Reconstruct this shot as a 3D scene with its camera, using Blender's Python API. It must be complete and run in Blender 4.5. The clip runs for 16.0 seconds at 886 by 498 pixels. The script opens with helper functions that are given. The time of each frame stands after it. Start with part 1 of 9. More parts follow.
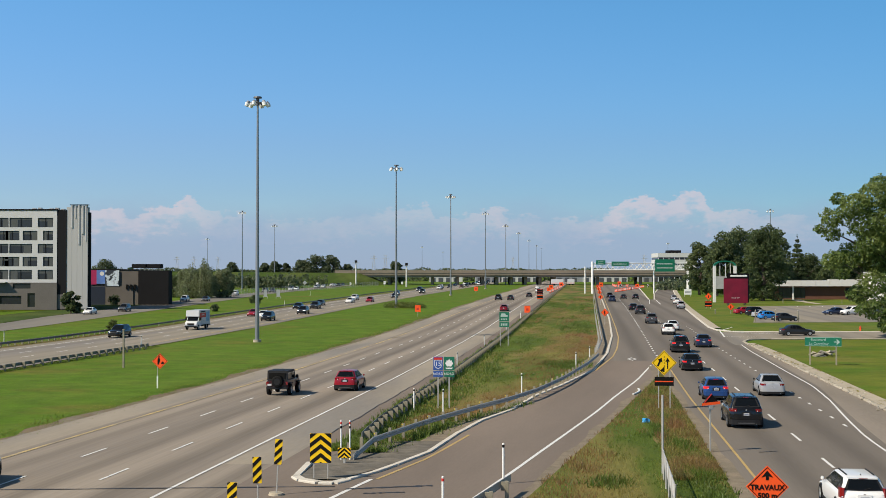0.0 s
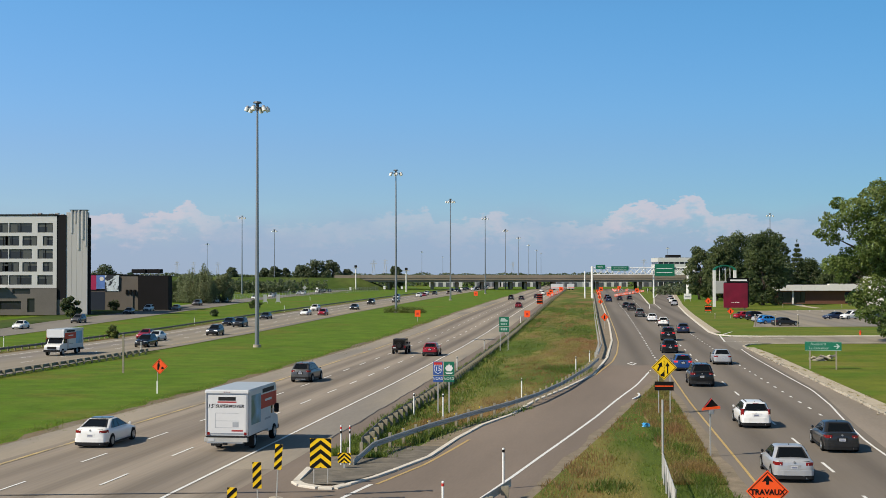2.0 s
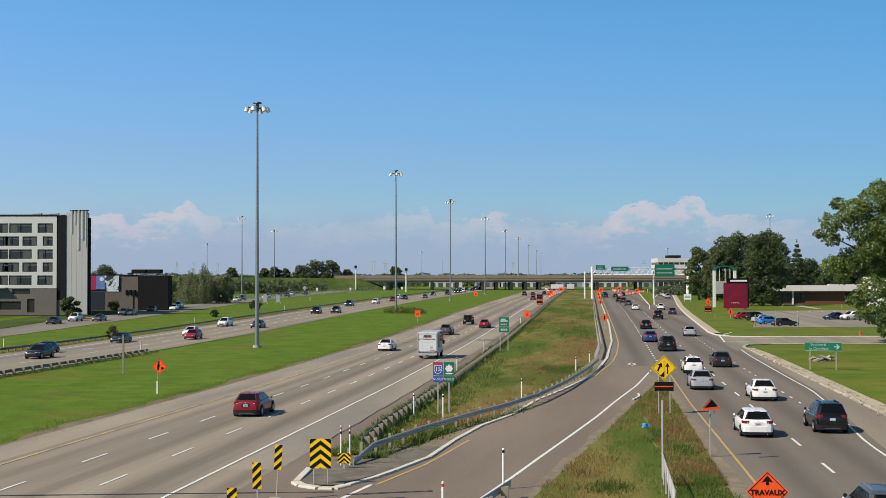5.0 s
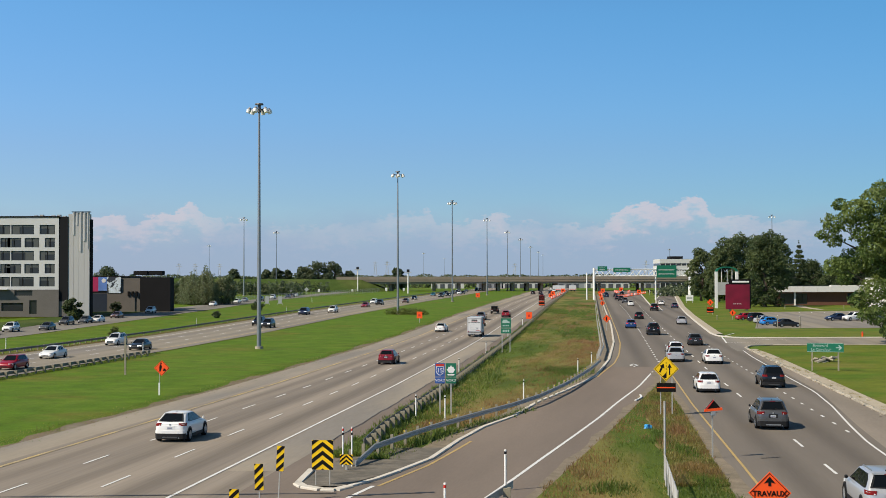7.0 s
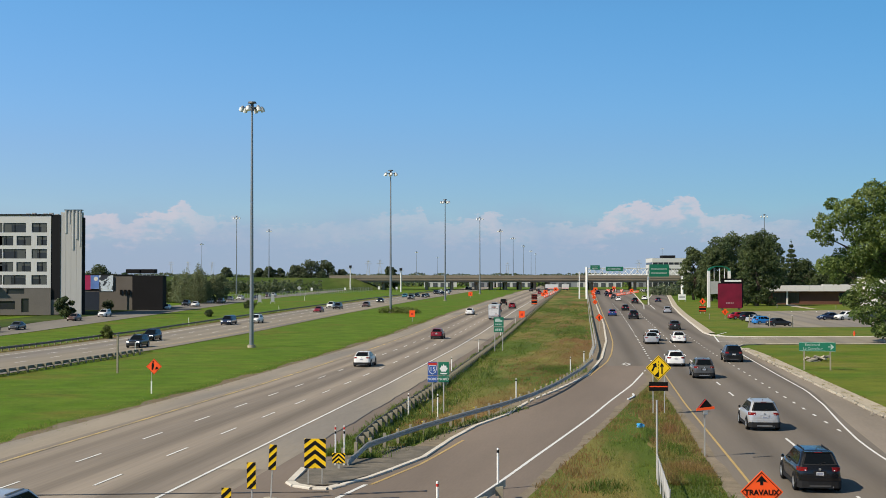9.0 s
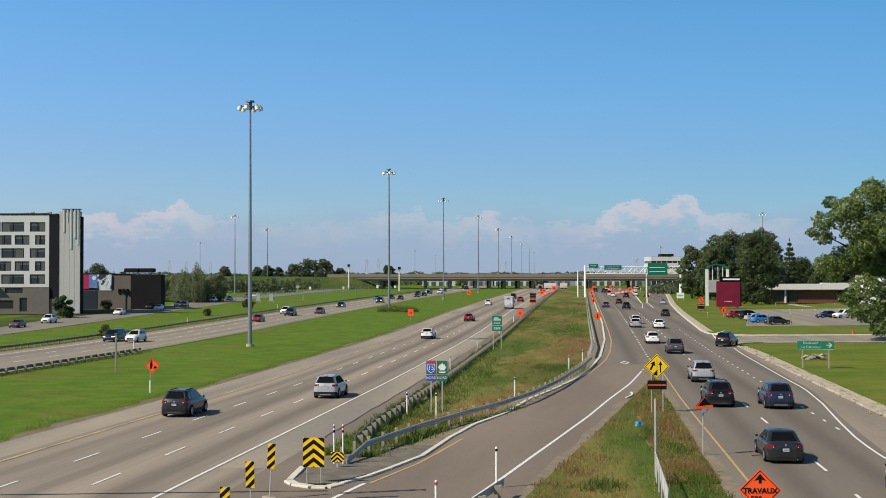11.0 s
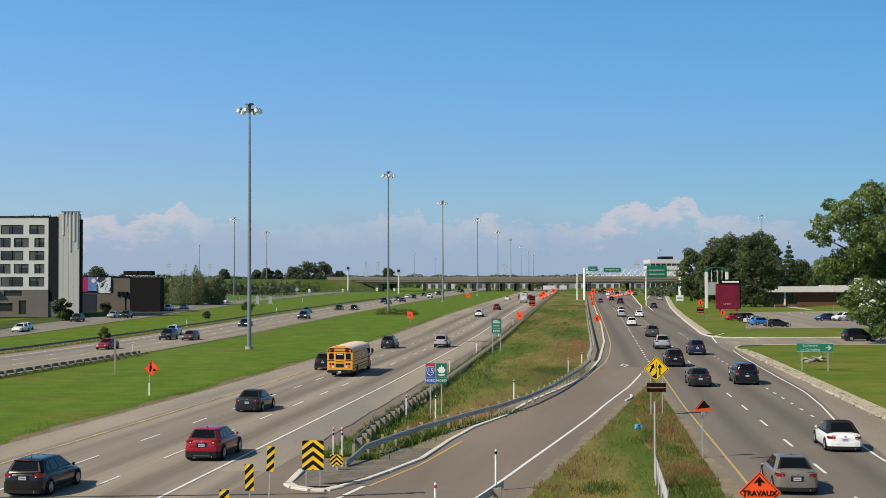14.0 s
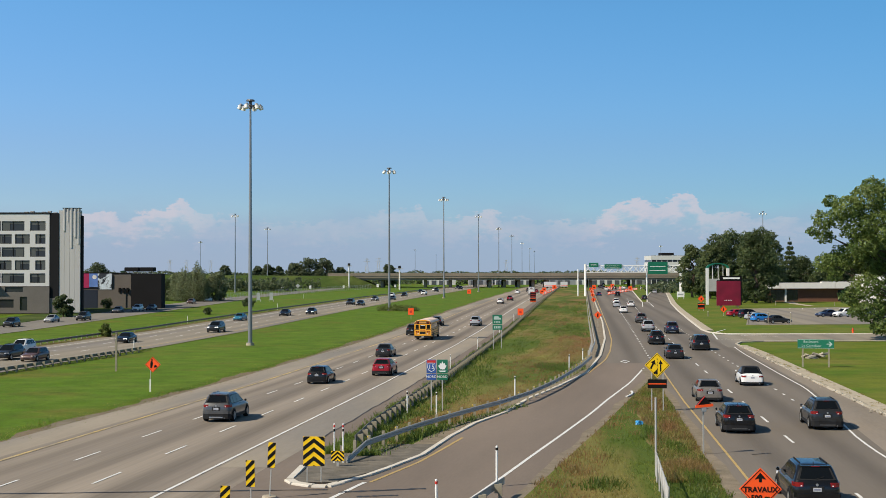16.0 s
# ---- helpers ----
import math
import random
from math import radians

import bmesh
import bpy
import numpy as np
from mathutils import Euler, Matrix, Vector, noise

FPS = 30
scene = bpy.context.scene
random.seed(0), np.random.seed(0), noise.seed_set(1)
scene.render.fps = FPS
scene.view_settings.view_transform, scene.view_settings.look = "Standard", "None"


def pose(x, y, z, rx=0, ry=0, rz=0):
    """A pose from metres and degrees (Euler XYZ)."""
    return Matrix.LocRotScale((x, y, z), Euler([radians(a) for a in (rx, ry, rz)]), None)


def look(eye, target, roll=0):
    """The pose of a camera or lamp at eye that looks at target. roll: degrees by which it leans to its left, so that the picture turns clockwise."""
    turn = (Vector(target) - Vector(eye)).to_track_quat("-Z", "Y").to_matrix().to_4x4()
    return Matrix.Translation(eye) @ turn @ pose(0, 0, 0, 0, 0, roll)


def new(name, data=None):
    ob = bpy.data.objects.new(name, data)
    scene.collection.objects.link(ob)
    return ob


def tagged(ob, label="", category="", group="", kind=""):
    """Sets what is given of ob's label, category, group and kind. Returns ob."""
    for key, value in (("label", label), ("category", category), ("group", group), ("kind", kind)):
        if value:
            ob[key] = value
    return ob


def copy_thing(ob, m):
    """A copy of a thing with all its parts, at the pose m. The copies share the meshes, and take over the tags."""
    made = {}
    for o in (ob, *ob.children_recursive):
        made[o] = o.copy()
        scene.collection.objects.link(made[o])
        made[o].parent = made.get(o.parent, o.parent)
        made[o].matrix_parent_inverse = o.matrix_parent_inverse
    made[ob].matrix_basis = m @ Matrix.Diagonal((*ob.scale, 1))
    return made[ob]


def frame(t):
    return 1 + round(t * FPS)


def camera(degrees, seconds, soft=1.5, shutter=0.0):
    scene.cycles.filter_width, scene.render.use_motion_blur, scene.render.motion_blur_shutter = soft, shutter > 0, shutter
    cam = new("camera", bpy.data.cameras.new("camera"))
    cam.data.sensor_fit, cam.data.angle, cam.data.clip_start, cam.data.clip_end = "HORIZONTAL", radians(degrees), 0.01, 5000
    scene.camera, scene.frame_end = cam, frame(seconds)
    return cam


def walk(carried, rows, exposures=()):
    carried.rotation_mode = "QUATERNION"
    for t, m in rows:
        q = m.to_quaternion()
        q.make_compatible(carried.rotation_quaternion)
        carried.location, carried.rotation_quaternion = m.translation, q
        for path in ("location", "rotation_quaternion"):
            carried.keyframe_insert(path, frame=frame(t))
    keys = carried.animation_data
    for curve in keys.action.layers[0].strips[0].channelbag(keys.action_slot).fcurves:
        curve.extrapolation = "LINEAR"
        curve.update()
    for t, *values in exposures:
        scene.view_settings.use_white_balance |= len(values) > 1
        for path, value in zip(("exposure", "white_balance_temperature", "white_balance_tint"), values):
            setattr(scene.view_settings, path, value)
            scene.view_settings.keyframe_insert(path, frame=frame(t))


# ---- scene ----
# The eye stands still on an overpass; only its aim drifts a little.
EYE = (0.0, 0.0, 9.2)
LENS = 39.14
cam = camera(LENS, 16.0, 0.8)
FOCAL = 784.0 / math.tan(radians(LENS / 2))


def aim(dx, dy, lean):
    """The camera's pose when the picture has slid by dx, dy and leaned by so many thousandths."""
    return pose(*EYE, 90.0 + math.degrees(math.atan((34.0 + dy) / FOCAL)), 0, math.degrees(math.atan(dx / FOCAL))) @ pose(0, 0, 0, 0, 0, math.degrees(lean / 1000))


walk(cam, [
    (0, aim(0.00, 0.00, 0.00)),
    (0.5, aim(-0.10, 0.78, -1.30)),
    (1, aim(-3.04, 3.04, -0.10)),
    (1.5, aim(-1.96, 5.37, -1.33)),
    (2, aim(-0.42, 8.50, -1.10)),
    (2.5, aim(0.14, 8.60, -1.89)),
    (3, aim(-0.13, 8.21, -1.86)),
    (3.5, aim(0.28, 7.90, -0.90)),
    (4, aim(-0.95, 7.90, -0.96)),
    (6.5, aim(1.92, 11.50, -1.29)),
    (7, aim(2.87, 11.29, -1.64)),
    (7.5, aim(3.16, 11.66, -1.34)),
    (8, aim(-7.61, 12.37, -0.96)),
    (8.5, aim(-8.15, 11.02, -1.02)),
    (9, aim(-9.81, 9.08, -0.20)),
    (11.5, aim(-13.80, 6.85, -1.80)),
    (12, aim(-15.06, 8.30, -1.86)),
    (12.5, aim(-15.27, 10.45, -1.24)),
    (13, aim(-15.50, 11.45, -1.60)),
    (13.5, aim(-15.13, 11.18, -1.54)),
    (14, aim(-13.87, 11.52, -1.61)),
    (14.5, aim(-13.80, 11.90, -0.83)),
    (15, aim(-14.76, 12.12, -0.11)),
    (15.5, aim(-13.78, 10.00, -1.59)),
    (16, aim(-12.26, 5.00, -1.58)),
])

# ---------------------------------------------------------------- world, sun
SUN_EL, SUN_AZ = 42.0, 241.0   # degrees; azimuth clockwise from +y
world = bpy.data.worlds.new("sky")
scene.world = world
world.use_nodes = True
wt = world.node_tree
wt.nodes.clear()


def wmath(op, a, b=None, c=None):
    n = wt.nodes.new("ShaderNodeMath")
    n.operation = op
    for i, v in enumerate((a, b, c)):
        if v is None:
            continue
        if isinstance(v, (int, float)):
            n.inputs[i].default_value = v
        else:
            wt.links.new(v, n.inputs[i])
    return n.outputs[0]


sky = wt.nodes.new("ShaderNodeTexSky")
sky.sky_type = "NISHITA"
sky.sun_disc = False
sky.sun_elevation, sky.sun_rotation = radians(SUN_EL), radians(SUN_AZ)
sky.air_density, sky.dust_density, sky.ozone_density = 1.0, 0.12, 2.2
wcoord = wt.nodes.new("ShaderNodeTexCoord")
wsep = wt.nodes.new("ShaderNodeSeparateXYZ")
wt.links.new(wcoord.outputs["Generated"], wsep.inputs[0])
az = wmath("ARCTAN2", wsep.outputs[0], wsep.outputs[1])       # azimuth, radians from +y
el = wmath("ARCSINE", wsep.outputs[2])                        # elevation, radians
# low bank of cumulus, broken by noise
wmap = wt.nodes.new("ShaderNodeCombineXYZ")
wt.links.new(wmath("MULTIPLY", az, 1.0), wmap.inputs[0])
wt.links.new(wmath("MULTIPLY", el, 2.0), wmap.inputs[1])


def wnoise(scale, detail, rough):
    n = wt.nodes.new("ShaderNodeTexNoise")
    n.inputs["Scale"].default_value, n.inputs["Detail"].default_value, n.inputs["Roughness"].default_value = scale, detail, rough
    wt.links.new(wmap.outputs[0], n.inputs["Vector"])
    return n.outputs["Fac"]


big, fine, wisp = wnoise(16.0, 4.0, 0.55), wnoise(48.0, 6.0, 0.6), wnoise(130.0, 5.0, 0.6)
rag = wmath("ADD", wmath("MULTIPLY", wmath("SUBTRACT", big, 0.5), 1.3), wmath("ADD", wmath("MULTIPLY", wmath("SUBTRACT", fine, 0.5), 2.6), wmath("MULTIPLY", wmath("SUBTRACT", wisp, 0.5), 1.8)))
# the bank's skyline: along the horizon, how high it stands and how firm it is
skyline = wt.nodes.new("ShaderNodeValToRGB")
stops = ((0.006, 0.0363, 0.30), (0.101, 0.0404, 0.50), (0.115, 0.0467, 0.90), (0.142, 0.0481, 0.95), (0.157, 0.0426, 0.70), (0.178, 0.0499, 0.90), (0.206, 0.0512, 0.95), (0.218, 0.0585, 0.95), (0.228, 0.0571, 0.70), (0.235, 0.0458, 0.60), (0.259, 0.0399, 0.40), (0.278, 0.0463, 0.55), (0.293, 0.0395, 0.35), (0.359, 0.0395, 0.35), (0.409, 0.0463, 0.45), (0.482, 0.0531, 0.55), (0.492, 0.0404, 0.40), (0.529, 0.0435, 0.50), (0.560, 0.0508, 0.75), (0.576, 0.0449, 0.55), (0.614, 0.0408, 0.40), (0.674, 0.0413, 0.60), (0.691, 0.0472, 0.95), (0.708, 0.0571, 1.00), (0.731, 0.0594, 1.00), (0.741, 0.0526, 0.90), (0.757, 0.0567, 0.95), (0.778, 0.0639, 1.00), (0.787, 0.0567, 0.90), (0.792, 0.0485, 0.75), (0.844, 0.0435, 0.55), (0.994, 0.0422, 0.40))
for i, (where, high, firm) in enumerate(stops):
    el_stop = skyline.color_ramp.elements[0] if i == 0 else skyline.color_ramp.elements[1] if i == 1 else skyline.color_ramp.elements.new(where)
    el_stop.position, el_stop.color = where, (high * 10, firm, 0, 1)
wt.links.new(wmath("DIVIDE", wmath("ADD", az, 0.36), 0.72), skyline.inputs[0])
split = wt.nodes.new("ShaderNodeSeparateColor")
wt.links.new(skyline.outputs[0], split.inputs[0])
depth = wmath("SUBTRACT", wmath("ADD", wmath("MULTIPLY", split.outputs[0], 0.1), wmath("MULTIPLY", rag, 0.0085)), el)   # how far under the skyline


def smooth_step(value, a, b):
    n = wt.nodes.new("ShaderNodeMapRange")
    n.interpolation_type = "SMOOTHSTEP"
    n.inputs["From Min"].default_value, n.inputs["From Max"].default_value = a, b
    wt.links.new(value, n.inputs["Value"])
    return n.outputs[0]


crisp = smooth_step(depth, 0.0, 0.0032)
lit = smooth_step(wmath("ADD", depth, wmath("MULTIPLY", rag, 0.010)), 0.028, 0.004)
puff = wmath("MULTIPLY", wmath("MULTIPLY", crisp, wmath("MULTIPLY_ADD", lit, 0.92, 0.05)), wmath("MULTIPLY", split.outputs[1], smooth_step(wmath("ADD", wmath("ADD", big, wmath("MULTIPLY", fine, 0.6)), wmath("MULTIPLY", split.outputs[1], 0.42)), 0.74, 1.10)))
low = wt.nodes.new("ShaderNodeMapRange")          # pale bank of haze cloud under them
low.interpolation_type = "SMOOTHSTEP"
low.inputs["From Min"].default_value, low.inputs["From Max"].default_value = 0.062, 0.018
wt.links.new(wmath("ADD", el, wmath("MULTIPLY", wmath("SUBTRACT", big, 0.5), 0.035)), low.inputs["Value"])
mixa = wt.nodes.new("ShaderNodeMix")
mixa.data_type = "RGBA"
tint = wt.nodes.new("ShaderNodeMix")
tint.data_type, tint.blend_type = "RGBA", "MULTIPLY"
tint.inputs["Factor"].default_value = 1.0
high = wt.nodes.new("ShaderNodeMapRange")
high.inputs["From Min"].default_value, high.inputs["From Max"].default_value = 0.26, 0.75
wt.links.new(el, high.inputs["Value"])
hue = wt.nodes.new("ShaderNodeMix")
hue.data_type = "RGBA"
hue.inputs["A"].default_value, hue.inputs["B"].default_value = (0.60, 0.825, 1.13, 1), (0.80, 0.76, 0.67, 1)
wt.links.new(high.outputs[0], hue.inputs["Factor"])
# the sky pales towards the sun's side, and its blue deepens upwards
side = wt.nodes.new("ShaderNodeClamp")
side.inputs["Min"].default_value, side.inputs["Max"].default_value = -0.45, 0.45
wt.links.new(wsep.outputs[0], side.inputs["Value"])
across = wt.nodes.new("ShaderNodeCombineXYZ")
for i, k in enumerate((-0.72, -0.44, -0.42)):
    wt.links.new(wmath("MULTIPLY_ADD", side.outputs[0], k, 1.0), across.inputs[i])
rise = wt.nodes.new("ShaderNodeValToRGB")
for i, (where, rgb) in enumerate(((0.0, (0.86, 0.86, 0.87)), (0.06, (0.86, 0.86, 0.87)), (0.10, (0.92, 0.935, 0.935)), (0.13, (0.93, 1.03, 1.01)), (0.165, (0.93, 1.11, 1.07)), (0.205, (0.92, 1.19, 1.12)), (0.5, (0.96, 1.05, 1.02)))):
    e = rise.color_ramp.elements[i] if i < 2 else rise.color_ramp.elements.new(where)
    e.position, e.color = where, (*rgb, 1)
wt.links.new(el, rise.inputs[0])
even = wt.nodes.new("ShaderNodeVectorMath")
even.operation = "MULTIPLY"
wt.links.new(hue.outputs["Result"], even.inputs[0])
wt.links.new(across.outputs[0], even.inputs[1])
even2 = wt.nodes.new("ShaderNodeVectorMath")
even2.operation = "MULTIPLY"
wt.links.new(even.outputs[0], even2.inputs[0])
wt.links.new(rise.outputs[0], even2.inputs[1])
wt.links.new(even2.outputs[0], tint.inputs["B"])
wt.links.new(sky.outputs[0], tint.inputs["A"])
wt.links.new(tint.outputs["Result"], mixa.inputs["A"])
mixa.inputs["B"].default_value = (2.85, 3.75, 5.6, 1)
wt.links.new(wmath("MULTIPLY", low.outputs[0], 0.75), mixa.inputs["Factor"])
mixb = wt.nodes.new("ShaderNodeMix")
mixb.data_type = "RGBA"
wt.links.new(mixa.outputs["Result"], mixb.inputs["A"])
mixb.inputs["B"].default_value = (6.5, 5.65, 6.1, 1)
wt.links.new(wmath("MULTIPLY", puff, 0.66), mixb.inputs["Factor"])
wback = wt.nodes.new("ShaderNodeBackground")
wback.inputs["Strength"].default_value = 0.106
wt.links.new(mixb.outputs["Result"], wback.inputs["Color"])
wout = wt.nodes.new("ShaderNodeOutputWorld")
wt.links.new(wback.outputs[0], wout.inputs[0])

sun = new("sun", bpy.data.lights.new("sun", "SUN"))
sun.data.energy, sun.data.angle, sun.data.color = 5.35, radians(0.53), (1.0, 0.885, 0.70)
sun_from = Vector((math.sin(radians(SUN_AZ)) * math.cos(radians(SUN_EL)), math.cos(radians(SUN_AZ)) * math.cos(radians(SUN_EL)), math.sin(radians(SUN_EL))))
sun.matrix_world = look(sun_from * 300, (0, 0, 0))

# ---------------------------------------------------------------- materials

SLANT = 0.1165          # all carriageways run this much to +x for each metre of y


def material(name, color, rough=0.6, metal=0.0, vary=0.15, scale=2.0, fine=30.0, bump=0.0, stretch=(1, 1, 1), turn=0.0, second=None, coat=0.0,
             random_tone=0.0, emit=None, island=0.0, sheen=0.5, patch=(0.45, 0.62), third=None, tracks=None):
    """A principled surface with tone that varies at two scales, and relief."""
    m = bpy.data.materials.new(name)
    m.use_nodes = True
    nt = m.node_tree
    b = nt.nodes["Principled BSDF"]
    b.inputs["Roughness"].default_value, b.inputs["Metallic"].default_value = rough, metal
    b.inputs["Specular IOR Level"].default_value = 0.12 if rough >= 0.8 else sheen
    b.inputs["Coat Weight"].default_value = coat
    b.inputs["Coat Roughness"].default_value = 0.06
    if emit:
        b.inputs["Emission Color"].default_value, b.inputs["Emission Strength"].default_value = (*color, 1), emit
    co = nt.nodes.new("ShaderNodeTexCoord")
    mp = nt.nodes.new("ShaderNodeMapping")
    mp.inputs["Scale"].default_value = stretch
    swing = nt.nodes.new("ShaderNodeMapping")
    swing.inputs["Rotation"].default_value = (0, 0, radians(turn))
    nt.links.new(co.outputs["Object"], swing.inputs[0])
    nt.links.new(swing.outputs[0], mp.inputs[0])

    def tex(s, detail=4.0):
        n = nt.nodes.new("ShaderNodeTexNoise")
        n.inputs["Scale"].default_value, n.inputs["Detail"].default_value = s, detail
        nt.links.new(mp.outputs[0], n.inputs["Vector"])
        return n.outputs["Fac"]

    def mth(op, a, bb):
        n = nt.nodes.new("ShaderNodeMath")
        n.operation = op
        for i, v in enumerate((a, bb)):
            if isinstance(v, (int, float)):
                n.inputs[i].default_value = v
            else:
                nt.links.new(v, n.inputs[i])
        return n.outputs[0]

    coarse, grain = tex(scale), tex(fine, 5.0)
    tone = mth("ADD", mth("MULTIPLY", mth("SUBTRACT", coarse, 0.5), 2.2 * vary), mth("MULTIPLY", mth("SUBTRACT", grain, 0.5), 1.6 * vary))
    if random_tone:
        info = nt.nodes.new("ShaderNodeObjectInfo")
        tone = mth("ADD", tone, mth("MULTIPLY", mth("SUBTRACT", info.outputs["Random"], 0.5), 2 * random_tone))
    if island:
        geo = nt.nodes.new("ShaderNodeNewGeometry")
        tone = mth("ADD", tone, mth("MULTIPLY", mth("SUBTRACT", geo.outputs["Random Per Island"], 0.5), 2 * island))
    gain = mth("ADD", tone, 1.0)
    base = nt.nodes.new("ShaderNodeMix")
    base.data_type = "RGBA"
    base.inputs["A"].default_value = (*color, 1)
    base.inputs["B"].default_value = (*(second or color), 1)
    if second:
        r = nt.nodes.new("ShaderNodeMapRange")
        r.inputs["From Min"].default_value, r.inputs["From Max"].default_value = patch
        nt.links.new(tex(scale * 0.37, 6.0), r.inputs["Value"])
        nt.links.new(r.outputs[0], base.inputs["Factor"])
    shade = base.outputs["Result"]
    if third:
        tint, size, lo, hi = third
        pn = nt.nodes.new("ShaderNodeTexNoise")
        pn.inputs["Scale"].default_value, pn.inputs["Detail"].default_value, pn.inputs["Roughness"].default_value = size, 5.0, 0.62
        shove = nt.nodes.new("ShaderNodeVectorMath")
        shove.operation = "ADD"
        shove.inputs[1].default_value = (37.0, 11.0, 5.0)
        nt.links.new(mp.outputs[0], shove.inputs[0])
        nt.links.new(shove.outputs[0], pn.inputs["Vector"])
        r3 = nt.nodes.new("ShaderNodeMapRange")
        r3.inputs["From Min"].default_value, r3.inputs["From Max"].default_value = lo, hi
        nt.links.new(pn.outputs["Fac"], r3.inputs["Value"])
        mix3 = nt.nodes.new("ShaderNodeMix")
        mix3.data_type = "RGBA"
        mix3.inputs["B"].default_value = (*tint, 1)
        nt.links.new(r3.outputs[0], mix3.inputs["Factor"])
        nt.links.new(shade, mix3.inputs["A"])
        shade = mix3.outputs["Result"]
    if tracks:
        # worn wheel paths that follow the lanes: lane centre, lane width, depth
        c0, width, deep = tracks
        dot = nt.nodes.new("ShaderNodeVectorMath")
        dot.operation = "DOT_PRODUCT"
        dot.inputs[1].default_value = (1.0, -SLANT, 0.0)
        nt.links.new(co.outputs["Object"], dot.inputs[0])
        turns = mth("MULTIPLY", mth("SUBTRACT", dot.outputs["Value"], c0), 2 * math.pi / width)
        wave = mth("ADD", mth("COSINE", turns, 0.0), mth("MULTIPLY", mth("COSINE", mth("MULTIPLY", turns, 2.0), 0.0), 0.45))
        gain = mth("SUBTRACT", gain, mth("MULTIPLY", mth("MULTIPLY", wave, mth("ADD", coarse, 0.35)), deep))
    mul = nt.nodes.new("ShaderNodeVectorMath")
    mul.operation = "SCALE"
    nt.links.new(shade, mul.inputs[0])
    nt.links.new(gain, mul.inputs["Scale"])
    nt.links.new(mul.outputs[0], b.inputs["Base Color"])
    if bump:
        bp = nt.nodes.new("ShaderNodeBump")
        bp.inputs["Distance"].default_value = bump
        bp.inputs["Strength"].default_value = 0.8
        nt.links.new(grain, bp.inputs["Height"])
        nt.links.new(bp.outputs[0], b.inputs["Normal"])
    return m


M = {}
M["concrete_lane"] = material("worn_pavement", (0.268, 0.229, 0.186), 0.85, vary=0.26, scale=0.7, fine=6.0, bump=0.004, stretch=(1.0, 0.02, 1.0), turn=6.65, second=(0.208, 0.179, 0.148), tracks=(-22.7, 3.67, 0.19))
M["shoulder"] = material("dusty_shoulder", (0.32, 0.278, 0.22), 0.9, vary=0.14, scale=0.4, fine=6.0, bump=0.004, stretch=(1.0, 0.15, 1.0), turn=6.65, second=(0.23, 0.21, 0.185))
M["asphalt_ramp"] = material("ramp_asphalt", (0.187, 0.153, 0.126), 0.85, vary=0.14, scale=0.5, fine=12.0, bump=0.004, stretch=(1.0, 0.12, 1.0), turn=12.0, second=(0.215, 0.175, 0.143))
M["asphalt_dark"] = material("grey_asphalt", (0.162, 0.141, 0.119), 0.82, vary=0.14, scale=0.5, fine=12.0, bump=0.004, stretch=(1.0, 0.04, 1.0), turn=6.65, second=(0.19, 0.166, 0.14), tracks=(9.4, 3.95, 0.14))
M["asphalt_service"] = material("service_asphalt", (0.215, 0.20, 0.175), 0.88, vary=0.14, scale=0.4, fine=6.0, bump=0.004, stretch=(1.0, 0.08, 1.0), turn=-4.0, second=(0.18, 0.168, 0.15))
M["lawn"] = material("park_lawn", (0.124, 0.150, 0.018), 0.9, vary=0.34, scale=0.35, fine=2.6, bump=0.05, second=(0.085, 0.14, 0.012), third=((0.16, 0.15, 0.035), 0.12, 0.52, 0.76))
M["street_shoulder"] = material("worn_shoulder_asphalt", (0.235, 0.202, 0.165), 0.88, vary=0.2, scale=0.4, fine=8.0, bump=0.004, stretch=(1.0, 0.15, 1.0), turn=6.65, second=(0.27, 0.23, 0.19))
M["asphalt_left"] = material("pale_asphalt", (0.262, 0.232, 0.186), 0.88, vary=0.12, scale=0.5, fine=8.0, bump=0.004, stretch=(1.0, 0.04, 1.0), turn=6.65, second=(0.215, 0.196, 0.174), tracks=(-64.6, 3.95, 0.07))
M["gravel"] = material("gravel_edge", (0.19, 0.145, 0.10), 0.95, vary=0.3, scale=1.5, fine=14.0, bump=0.02, second=(0.2, 0.17, 0.13))
M["grass"] = material("mown_grass", (0.080, 0.147, 0.007), 0.9, vary=0.42, scale=0.45, fine=3.2, bump=0.06, second=(0.105, 0.160, 0.014), patch=(0.40, 0.66), third=((0.15, 0.118, 0.026), 0.075, 0.53, 0.78))
M["concrete"] = material("bare_concrete", (0.42, 0.365, 0.28), 0.85, vary=0.2, scale=0.8, fine=12.0, bump=0.004)
M["white_line"] = material("white_road_paint", (0.72, 0.71, 0.68), 0.6, vary=0.16, scale=1.5, fine=14.0)
M["yellow_line"] = material("yellow_road_paint", (0.47, 0.325, 0.11), 0.6, vary=0.2, scale=1.5, fine=14.0)
M["yellow_worn"] = material("worn_yellow_paint", (0.52, 0.385, 0.16), 0.75, vary=0.4, scale=0.8, fine=9.0, second=(0.31, 0.255, 0.17), patch=(0.42, 0.58))
# also colours the strips drawn for the cable's shadow
M["tar_shade"] = material("tar_seal", (0.03, 0.03, 0.03), 0.6)
M["steel"] = material("galvanised_steel", (0.40, 0.395, 0.375), 0.6, 0.08, vary=0.15, scale=1.5, fine=8.0)
M["mast"] = material("weathered_mast_steel", (0.27, 0.28, 0.29), 0.42, 0.55, vary=0.12, scale=0.5, fine=6.0)
